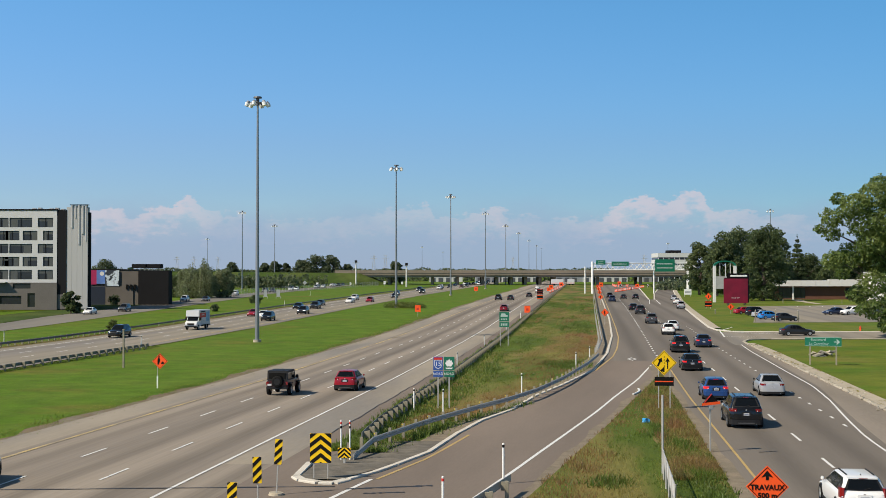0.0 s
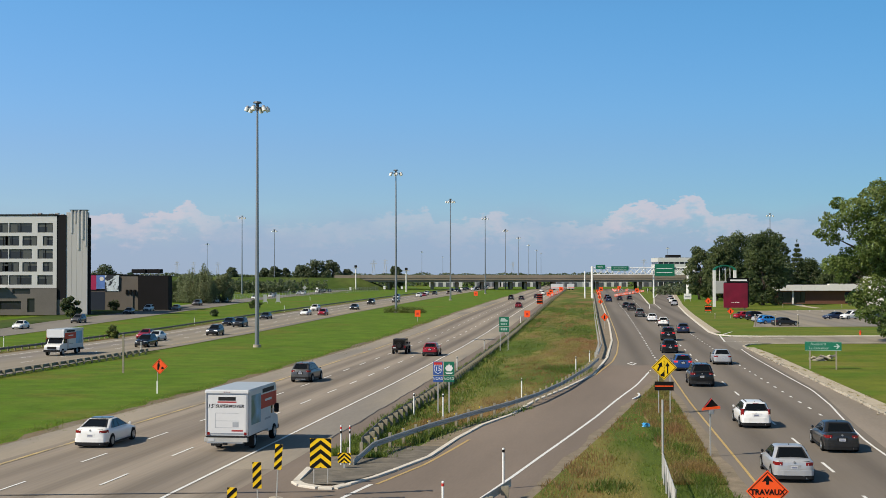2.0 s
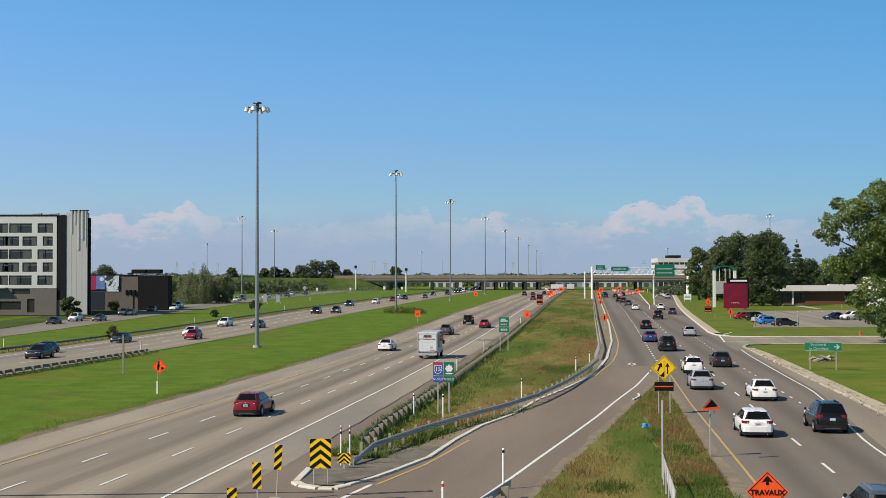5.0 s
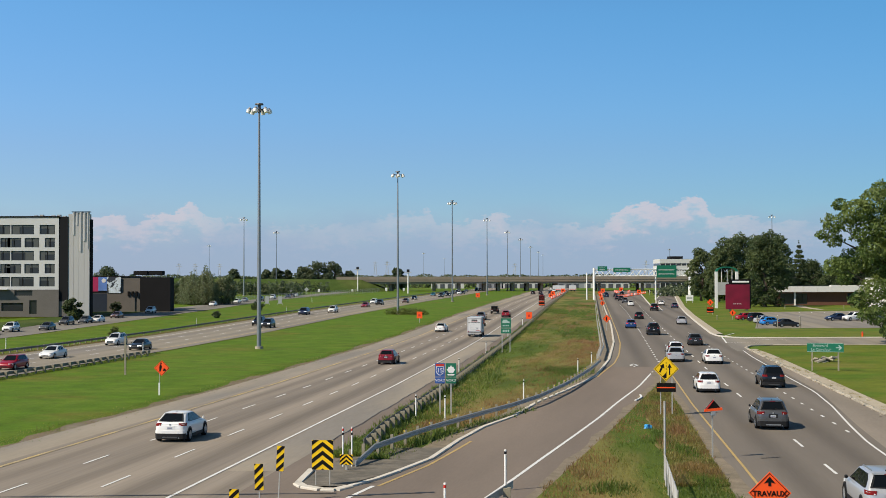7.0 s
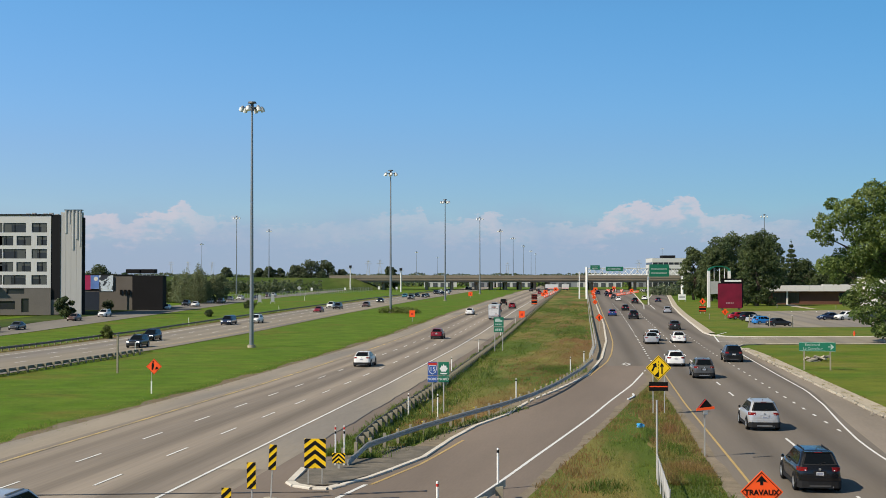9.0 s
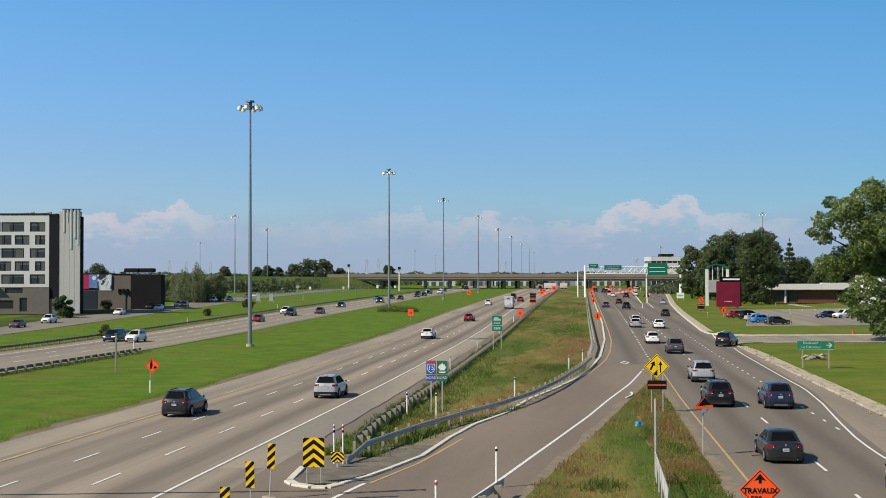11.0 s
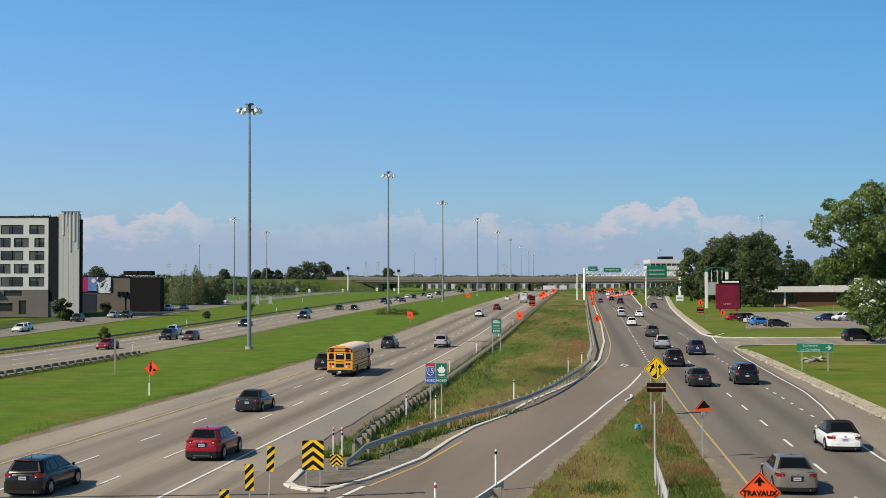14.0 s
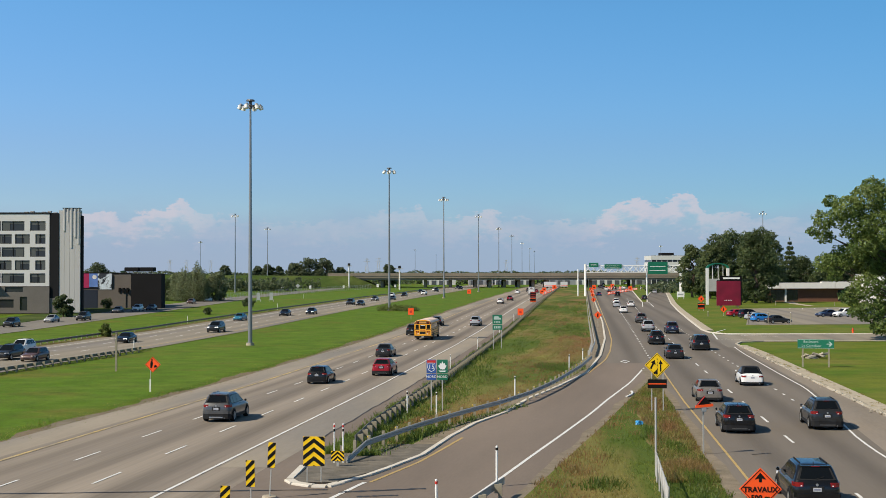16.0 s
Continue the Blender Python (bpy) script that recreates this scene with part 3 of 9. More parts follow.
def car_master(style, color, lit=False, brake=False, rack=False, plain=False):
    """One car at the origin, its nose to +y."""
    L, W, H, belt, deck, bonnet, clear, size, g0, g1, r0, r1 = STYLES[style]
    w = W / 2
    root = new("car")
    yy = lambda f: -L / 2 + f * L
    # lower body: cross-sections along the length
    rings = []
    for f, ws, top, bot in ((-0.006, 0.50, deck - 0.34, clear + 0.24), (-0.003, 0.70, deck - 0.20, clear + 0.16), (0.004, 0.82, deck - 0.09, clear + 0.10), (0.02, 0.90, deck - 0.03, clear + 0.04), (0.05, 0.955, deck, clear + 0.01), (0.10, 0.985, deck + 0.015, clear),
                            (0.20, 1.0, belt + 0.02, clear), (0.35, 1.0, belt + 0.01, clear), (0.55, 1.0, belt - 0.01, clear), (0.68, 1.0, belt - 0.02, clear), (0.75, 0.995, bonnet + 0.08, clear), (0.84, 0.98, bonnet + 0.01, clear),
                            (0.91, 0.95, bonnet - 0.05, clear), (0.955, 0.90, bonnet - 0.12, clear + 0.03), (0.985, 0.80, bonnet - 0.22, clear + 0.09), (1.0, 0.60, bonnet - 0.36, clear + 0.16)):
        a, y = w * ws, yy(f)
        c = min(1.0, (top - bot) / 0.62)
        half = [(0.0, top + 0.045), (0.48 * a, top + 0.035), (0.78 * a, top + 0.005), (0.90 * a, top - 0.04 * c), (0.96 * a, top - 0.12 * c), (0.992 * a, top - 0.26 * c), (a, (top - 0.26 * c + bot + 0.20 * c) * 0.5), (0.99 * a, bot + 0.20 * c), (0.955 * a, bot + 0.06 * c), (0.87 * a, bot), (0.5 * a, bot)]
        rings.append([(x, y, z) for x, z in half] + [(-x, y, z) for x, z in half[:0:-1]])
    part("body", rings_mesh(bmesh.new(), rings), PAINT[color], root, smooth=True)
    # glasshouse
    hb, hr = w * 0.93, w * 0.685
    lv = []
    for k, e, grow, rise in ((0.0, 0.0, 0.0, 0.0), (0.30, 0.30, 0.0, 0.0), (0.60, 0.60, 0.0, 0.0), (0.82, 0.83, 0.0, 0.0), (0.92, 0.95, 0.025, 0.0), (0.97, 1.0, 0.09, 0.0), (1.0, 1.0, 0.26, 0.0), (1.0, 1.0, 0.46, 0.012)):
        lv.append(rounded(-(hb + (hr - hb) * e) + grow * 0.8, hb + (hr - hb) * e - grow * 0.8, yy(g0 + (r0 - g0) * e) + grow, yy(g1 + (r1 - g1) * e) - grow * 1.3, belt - 0.05 + (H - belt + 0.05) * k + rise, max(0.04, 0.16 + 0.08 * k - grow * 0.3)))
    part("cabin", rings_mesh(bmesh.new(), lv), M["trim"] if style == "coupe" else PAINT[color], root, smooth=True)

    def spot(side, f, k, out=0.008):
        """A point on the glasshouse skin; side: l r front back; f along it, k up it."""
        e = min(k, 0.96)
        half = hb + (hr - hb) * e
        ya, yb = yy(g0 + (r0 - g0) * e), yy(g1 + (r1 - g1) * e)
        z = belt - 0.05 + (H - belt + 0.05) * k
        if side in "lr":
            return Vector(((half + out) * (1 if side == "r" else -1), ya + (yb - ya) * f, z))
        return Vector((half * (2 * f - 1), yb + out if side == "front" else ya - out, z))

    def pane(name, side, corners, mat, out):
        bm = bmesh.new()
        bm.faces.new([bm.verts.new(spot(side, f, k, out)) for f, k in corners])
        r = bmesh.ops.extrude_face_region(bm, geom=bm.faces[:])
        ctr = Vector((0, yy((g0 + g1) / 2), belt))
        for v in r["geom"]:
            if isinstance(v, bmesh.types.BMVert):
                v.co += (ctr - v.co).normalized() * 0.03
        bmesh.ops.recalc_face_normals(bm, faces=bm.faces)
        return part(name, bm, mat, root)

    tall = style in ("suv", "bigsuv", "van", "wagon", "hatch", "crossover", "fastback")
    rough_road = style in ("suv", "bigsuv", "crossover", "fastback")
    pane("windscreen", "front", ((0.07, 0.10), (0.93, 0.10), (0.90, 0.90), (0.10, 0.90)), M["glass"], 0.012)
    low = 0.22 if tall else 0.14
    if not plain:
        pane("window_surround", "back", ((0.05, low), (0.5, low - 0.03), (0.95, low), (0.90, 0.93), (0.10, 0.93)), M["trim"], 0.008)
    pane("rear_window", "back", ((0.11, low + 0.06), (0.5, low + 0.04), (0.89, low + 0.06), (0.86, 0.87), (0.14, 0.87)), M["glass"], 0.014)
    tail_f = {"van": 0.03, "wagon": 0.04, "bigsuv": 0.04, "suv": 0.05, "hatch": 0.08, "crossover": 0.08, "fastback": 0.16}.get(style, 0.12)
    for s in "lr":
        if not plain:
            pane("window_surround", s, ((tail_f + 0.03, 0.20 if tall else 0.16), (tail_f + 0.12, 0.11), (0.97, 0.11), (0.93, 0.42), (0.86, 0.88), (tail_f + 0.10, 0.88), (tail_f + 0.02, 0.62)), M["trim"], 0.004)
        pane("side_window", s, ((0.56, 0.15), (0.93, 0.15), (0.895, 0.42), (0.835, 0.84), (0.56, 0.84)), M["glass"], 0.009)
        pane("side_window", s, ((0.30, 0.15), (0.535, 0.15), (0.535, 0.84), (0.29, 0.84)), M["glass"], 0.009)
        pane("quarter_window", s, ((tail_f + 0.06, 0.25), (tail_f + 0.12, 0.16), (0.275, 0.16), (0.265, 0.82), (tail_f + 0.11, 0.80), (tail_f + 0.05, 0.58)), M["glass"], 0.009)
    if style == "liftback":
        part("glass_roof", rings_mesh(bmesh.new(), [rounded(-hr * 0.84, hr * 0.84, yy(r0) + 0.02, yy(r1) - 0.08, H + z, 0.16) for z in (-0.05, 0.018)]), M["glass"], root)
    # ends
    for s in (-1, 1):
        x = s * w
        if style in ("van", "wagon"):
            plan, lo, hi = ((0.80, 0.010), (0.88, 0.016), (0.945, 0.036), (0.975, 0.075)), deck - 0.20, deck + 0.16
        elif tall:
            plan, lo, hi = ((0.56, 0.002), (0.74, 0.006), (0.88, 0.020), (0.965, 0.075)), deck - 0.17, deck - 0.01
        else:
            plan, lo, hi = ((0.56, -0.002), (0.74, 0.003), (0.88, 0.018), (0.960, 0.075)), deck - 0.23, deck - 0.09
        outline = [(x * p, yy(q) - 0.022) for p, q in plan] + [(x * (p - 0.06), yy(q) + 0.08) for p, q in plan[::-1]]
        lamp = part("tail_light", prism(outline, "z", lo, hi), M["tail_lit" if brake else "tail"], root)
        if not plain:
            part("reversing_lens", boxed(min(x * plan[0][0], x * (plan[0][0] + 0.10)), max(x * plan[0][0], x * (plan[0][0] + 0.10)), yy(plan[1][1]) - 0.036, yy(plan[1][1]), lo + 0.015, lo + 0.06), M["head"], lamp)
        plan = ((0.52, 0.985), (0.72, 0.972), (0.86, 0.945), (0.95, 0.905))
        outline = [(x * p, yy(q) + 0.015) for p, q in plan] + [(x * (p - 0.06), yy(q) - 0.08) for p, q in plan[::-1]]
        part("headlight", prism(outline, "z", bonnet - 0.25, bonnet - 0.12), M["head_lit" if lit else "head"], root)
        part("mirror", boxed(min(x * 1.0, x * 1.13), max(x * 1.0, x * 1.13), yy(g1) - 0.35, yy(g1) - 0.20, belt - 0.02, belt + 0.12, bev=0.03), M["trim"] if color in ("grey", "silver") else PAINT[color], root)
        for f in () if plain else (0.165, 0.815):
            r = 0.37 if size == "suv" else 0.33
            rows, rim = [], 0.075 if rough_road else 0.04
            for k in range(9):
                a = math.pi * k / 8
                rows.append([(s * (w + 0.004), yy(f) + q * math.cos(a), r + q * math.sin(a)) for q in (r - 0.02, r + rim)] + [(s * (w - 0.1), yy(f) + q * math.cos(a), r + q * math.sin(a)) for q in (r + rim, r - 0.02)])
            part("wheel_arch", rings_mesh(bmesh.new(), rows), M["trim"], root)
        if not plain:
            part("sill", boxed(min(x * 0.90, x * 1.003), max(x * 0.90, x * 1.003), yy(0.245), yy(0.735), clear - 0.01, clear + (0.17 if rough_road else 0.07)), M["trim"], root)
        if rack or style in ("bigsuv", "wagon", "suv"):
            part("roof_rail", boxed(s * hr * 0.80 - 0.018, s * hr * 0.80 + 0.018, yy(r0 + 0.09), yy(r1 - 0.05), H - 0.02, H + 0.032), M["rim" if color in ("silver", "grey", "navy") else "trim"], root)
    bump = lambda k: [(-w * 0.955, yy(0.075)), (-w * 0.93, yy(0.024) - k), (-w * 0.80, yy(0.002) - k), (-w * 0.5, yy(-0.008) - k), (w * 0.5, yy(-0.008) - k), (w * 0.80, yy(0.002) - k), (w * 0.93, yy(0.024) - k), (w * 0.955, yy(0.075))]
    black_to = 0.27 if rough_road else 0.13
    part("rear_bumper", prism(bump(0.035), "z", clear + black_to, clear + (0.42 if tall else 0.34)), PAINT[color], root)
    part("rear_valance", prism(bump(0.022), "z", clear - 0.03, clear + black_to), M["trim"], root)
    if rough_road:
        part("skid_strip", prism([(-w * 0.5, yy(0.0)), (-w * 0.46, yy(-0.008) - 0.034), (w * 0.46, yy(-0.008) - 0.034), (w * 0.5, yy(0.0))], "z", clear + 0.03, clear + 0.09), M["rim"] if color in ("grey", "silver", "navy") else PAINT["grey"], root)
    if not plain:
        part("exhaust", tubed((w * 0.55, yy(0.0) - 0.05, clear + 0.02), (w * 0.55, yy(0.05), clear + 0.02), 0.04, n=8), M["rim"], root)
    part("front_grille", boxed(-w * 0.5, w * 0.5, yy(0.97), yy(1.0) + 0.005, clear + 0.15, bonnet - 0.32, bev=0.03), M["trim"], root)
    zp = (clear + 0.50) if tall else (clear + 0.40)
    if not plain:
        part("plate_recess", boxed(-0.26, 0.26, yy(0.0) - 0.036, yy(0.02), zp - 0.03, zp + 0.19), PAINT[color] if color in ("white", "silver") else M["trim"], root)
    pl = part("number_plate", boxed(-0.155, 0.155, yy(0.0) - 0.045, yy(0.02), zp, zp + 0.14), M["plate"], root)
    if not plain:
        part("plate_bar", boxed(-0.12, 0.12, yy(0.0) - 0.05, yy(0.0) - 0.042, zp + 0.045, zp + 0.095), M["plate_bar"], pl)
    if not plain:
        part("badge", tubed((0, yy(0.0) - 0.035, deck - 0.09), (0, yy(0.02), deck - 0.09), 0.05, n=10), M["rim"], root)
    if tall:
        part("spoiler", prism([(-hr * 0.92, yy(r0) + 0.12), (-hr * 0.86, yy(r0) - 0.09), (hr * 0.86, yy(r0) - 0.09), (hr * 0.92, yy(r0) + 0.12)], "z", H - 0.075, H - 0.03), PAINT[color], root)
        if plain:
            add_wheels(root, size, w, (yy(0.165), yy(0.815)), 0.085)
            return root
        part("third_brake_light", boxed(-0.16, 0.16, yy(r0) - 0.098, yy(r0), H - 0.068, H - 0.042), M["tail_lit" if brake else "tail"], root)
        part("rear_wiper", tubed(spot("back", 0.5, low + 0.05, 0.03), spot("back", 0.68, low + 0.16, 0.03), 0.012, n=5), M["trim"], root)
    else:
        part("boot_lid_line", boxed(-w * 0.72, w * 0.72, yy(0.012) - 0.02, yy(0.03), deck - 0.055, deck - 0.04), M["trim"], root)
    if not plain:
        part("aerial", prism([(yy(r0) + 0.30, H - 0.01), (yy(r0) + 0.36, H + 0.055), (yy(r0) + 0.42, H + 0.0)], "x", -0.015, 0.015), M["trim"], root)
    add_wheels(root, size, w, (yy(0.165), yy(0.815)), 0.085)
    return root


def jeep_master(color):
    root = new("car")
    part("body", boxed(-0.78, 0.78, -2.0, 1.95, 0.5, 1.12, bev=0.05), PAINT[color], root)
    part("hardtop", prism([(-1.98, 1.12), (-1.90, 1.84), (0.30, 1.84), (0.72, 1.12)], "x", -0.76, 0.76), M["trim"], root)
    for s in (-1, 1):
        part("fender", boxed(min(s * 0.7, s * 0.94), max(s * 0.7, s * 0.94), 0.75, 1.85, 0.82, 0.90, bev=0.03), M["trim"], root)
        part("fender", boxed(min(s * 0.7, s * 0.94), max(s * 0.7, s * 0.94), -1.75, -0.75, 0.84, 0.92, bev=0.03), M["trim"], root)
        part("side_window", boxed(min(s * 0.75, s * 0.77), max(s * 0.75, s * 0.77), -1.75, -0.80, 1.22, 1.70), M["glass"], root)
        part("side_window", boxed(min(s * 0.75, s * 0.77), max(s * 0.75, s * 0.77), -0.65, 0.25, 1.22, 1.70), M["glass"], root)
        part("tail_light", boxed(min(s * 0.62, s * 0.82), max(s * 0.62, s * 0.82), -2.06, -1.96, 0.80, 1.02, bev=0.015), M["tail"], root)
        part("mirror", boxed(min(s * 0.80, s * 1.02), max(s * 0.80, s * 1.02), 0.5, 0.6, 1.15, 1.4, bev=0.03), M["trim"], root)
    part("rear_window", boxed(-0.62, 0.62, -1.99, -1.93, 1.24, 1.68), M["glass"], root)
    part("rear_bumper", boxed(-0.80, 0.80, -2.16, -1.98, 0.48, 0.66, bev=0.03), M["trim"], root)
    part("front_bumper", boxed(-0.80, 0.80, 1.95, 2.15, 0.50, 0.68, bev=0.03), M["trim"], root)
    spare = new("spare_wheel", WHEELS["truck"][0])
    spare.parent = root
    spare.matrix_local = pose(0.05, -2.14, 1.05, 0, 0, 90)
    part("hub_cover", tubed((-0.15, 0, 0), (0.15, 0, 0), 0.25, n=14), M["trim"], spare)
    part("number_plate", boxed(-0.72, -0.42, -2.075, -2.0, 0.72, 0.86), M["plate"], root)
    add_wheels(root, "truck", 0.92, (-1.25, 1.30), 0.13)
    return root


M["van_white"] = material("white_truck_body", (0.64, 0.645, 0.65), 0.4, vary=0.06, scale=0.8, fine=5.0)
# pale roof; its blue-grey puts the sky's reflection into the colour
M["truck_roof"] = material("truck_roof_sky_tint", (0.36, 0.41, 0.46), 0.5, vary=0.08)
M["orange_red"] = material("red_orange_decal", (0.60, 0.055, 0.028), 0.5, sheen=0.25)
M["decal_blue"] = material("blue_picture_decal", (0.20, 0.42, 0.62), 0.45, vary=0.3, scale=1.2, second=(0.1, 0.2, 0.14))
M["decal_red"] = material("dark_red_decal", (0.36, 0.03, 0.03), 0.45)
M["decal_grey"] = material("grey_line_decal", (0.35, 0.37, 0.4), 0.5)


def lettering(name, body, size, mat, m, parent, weight=0.0, bold=0.0):
    """Flat raised letters in the built-in font, as a mesh."""
    cu = bpy.data.curves.new(name, "FONT")
    cu.body, cu.size, cu.align_x, cu.align_y, cu.extrude = body, size, "CENTER", "CENTER", 0.004
    cu.space_character = 1.0 + 0.12 * weight
    cu.resolution_u, cu.offset, cu.shear = 2, 0.008 * weight + bold, 0.25 * weight
    tmp = bpy.data.objects.new(name, cu)
    scene.collection.objects.link(tmp)
    me = bpy.data.meshes.new_from_object(tmp.evaluated_get(bpy.context.evaluated_depsgraph_get()))
    bpy.data.objects.remove(tmp)
    bpy.data.curves.remove(cu)
    me.materials.clear()
    me.materials.append(mat)
    ob = new(name, me)
    ob.parent = parent
    ob.matrix_local = m
    return ob


def truck_master():
    """A rental box truck, nose to +y."""
    root = new("truck")
    x = 1.16
    cargo = part("cargo_box", boxed(-x, x, -3.35, 1.15, 0.76, 3.13, bev=0.05), M["van_white"], root)
    part("attic", boxed(-x, x, 1.14, 2.35, 2.10, 3.13, bev=0.08), M["van_white"], root)
    part("roof_panel", boxed(-x + 0.06, x - 0.06, -3.18, 2.26, 3.11, 3.145), M["truck_roof"], root, "translucent roof panel with the sky's blue-grey reflection in its colour")
    part("cab", prism([(1.15, 0.55), (1.15, 2.15), (1.95, 2.15), (2.55, 1.42), (3.25, 1.25), (3.38, 0.95), (3.38, 0.5)], "x", -0.98, 0.98), M["van_white"], root)
    part("windscreen", prism([(1.99, 2.13), (2.02, 2.15), (2.57, 1.47), (2.53, 1.45)], "x", -0.86, 0.86), M["glass"], root)
    part("front_bumper", boxed(-1.0, 1.0, 3.30, 3.52, 0.45, 0.72, bev=0.03), M["trim"], root)
    part("front_grille", boxed(-0.55, 0.55, 3.34, 3.42, 0.78, 1.10), M["trim"], root)
    for s in (-1, 1):
        part("side_window", boxed(min(s * 0.97, s * 0.99), max(s * 0.97, s * 0.99), 1.35, 2.1, 1.45, 2.0), M["glass"], root)
        part("headlight", boxed(min(s * 0.62, s * 0.92), max(s * 0.62, s * 0.92), 3.3, 3.41, 0.82, 1.06, bev=0.02), M["head"], root)
        part("mirror", boxed(min(s * 1.1, s * 1.36), max(s * 1.1, s * 1.36), 2.0, 2.1, 1.5, 2.0, bev=0.03), M["trim"], root)
        part("red_band", boxed(min(s * x, s * (x + 0.006)), max(s * x, s * (x + 0.006)), -1.0, 2.28, 1.95, 2.70), M["orange_red"], root)
        part("picture_panel", boxed(min(s * x, s * (x + 0.006)), max(s * x, s * (x + 0.006)), -2.9, -1.05, 1.30, 2.82), M["decal_blue"], root)
        part("logo_bar", boxed(min(s * x, s * (x + 0.01)), max(s * x, s * (x + 0.01)), -0.7, 1.7, 2.78, 3.00), M["trim"], root)
        part("writing_bar", boxed(min(s * x, s * (x + 0.01)), max(s * x, s * (x + 0.01)), -0.2, 1.2, 2.30, 2.42), M["white_paint"], root)
        part("writing_bar", boxed(min(s * x, s * (x + 0.008)), max(s * x, s * (x + 0.008)), -0.2, 1.0, 1.30, 1.40), M["decal_grey"], root)
        part("tail_light", boxed(min(s * 0.9, s * 1.12), max(s * 0.9, s * 1.12), -3.38, -3.32, 0.84, 0.98), M["tail"], root)
        part("marker_light", boxed(min(s * 0.85, s * 1.05), max(s * 0.85, s * 1.05), -3.37, -3.33, 2.97, 3.05), M["tail"], root)
    door = part("roller_door", boxed(-1.0, 1.0, -3.38, -3.34, 0.92, 2.88, bev=0.01), M["van_white"], root)
    part("logo_bar", boxed(-0.46, 0.46, -3.388, -3.379, 2.60, 2.79), M["trim"], door)
    part("logo_stripe", boxed(-0.5, 0.5, -3.388, -3.379, 2.49, 2.56), M["decal_red"], door)
    lettering("lettering", "15'", 0.285, M["trim"], pose(-0.84, -3.382, 2.31, 90, 0, 0), door, 1.0)
    lettering("lettering", "SUPERMOVER", 0.225, M["trim"], pose(0.14, -3.382, 2.31, 90, 0, 0), door, 1.0)
    for z in (1.95, 1.55, 1.2):
        part("drawn_line", boxed(-0.6, 0.62, -3.386, -3.379, z, z + 0.02), M["decal_grey"], door)
    part("drawn_line", boxed(-0.62, -0.6, -3.386, -3.379, 1.2, 1.95), M["decal_grey"], door)
    part("drawn_line", boxed(0.3, 0.62, -3.386, -3.379, 1.25, 1.5), M["decal_grey"], door)
    part("red_note", boxed(0.25, 0.85, -3.386, -3.379, 1.02, 1.10), M["decal_red"], door)
    # solid grey sheet; its rim round the door is coloured as a shaded gap
    part("door_shadow_gap", boxed(-1.06, 1.06, -3.365, -3.345, 0.88, 2.92), M["decal_grey"], root)
    part("rear_step", boxed(-1.05, 1.05, -3.56, -3.36, 0.74, 0.80), M["trim"], root)
    part("cornice", boxed(-x - 0.02, x + 0.02, -3.42, -3.2, 2.93, 3.15, bev=0.05), M["van_white"], root)
    for k in range(3):
        part("marker_light", boxed(-0.14 + 0.12 * k, -0.09 + 0.12 * k, -3.44, -3.41, 3.02, 3.06), M["tail"], root)
    part("rear_bumper", boxed(-1.14, 1.14, -3.62, -3.36, 0.50, 0.72, bev=0.02), M["steel"], root)
    part("step_plate", boxed(-0.95, 0.95, -3.66, -3.60, 0.44, 0.52), M["rim"], root)
    part("hitch", boxed(-0.12, 0.12, -3.72, -3.58, 0.36, 0.48, bev=0.02), M["trim"], root)
    for k in (-1, 1):
        part("door_rail", boxed(k * 1.08 - 0.035, k * 1.08 + 0.035, -3.39, -3.34, 0.80, 2.95), M["rim"], root)
        part("mud_flap", boxed(k * 0.9 - 0.25, k * 0.9 + 0.25, -2.35, -2.32, 0.15, 0.75), M["trim"], root)
    part("underframe", boxed(-0.5, 0.5, -3.2, 3.0, 0.45, 0.80), M["trim"], root)
    part("number_plate", boxed(-0.9, -0.58, -3.64, -3.60, 0.56, 0.70), M["plate"], root)
    add_wheels(root, "truck", 1.05, (-1.75, 2.45), 0.14)
    return root


M["bus_yellow"] = material("school_bus_yellow", (0.80, 0.365, 0.02), 0.4, vary=0.08, scale=0.8, fine=5.0, coat=0.3)
M["bus_roof"] = material("pale_bus_roof", (0.80, 0.60, 0.48), 0.5, vary=0.08, scale=0.6, fine=4.0)
M["bus_grime"] = material("dusty_bus_yellow", (0.52, 0.27, 0.07), 0.6, vary=0.2, scale=1.2, fine=7.0)
M["amber"] = material("amber_lens", (0.62, 0.20, 0.02), 0.25, coat=0.5)


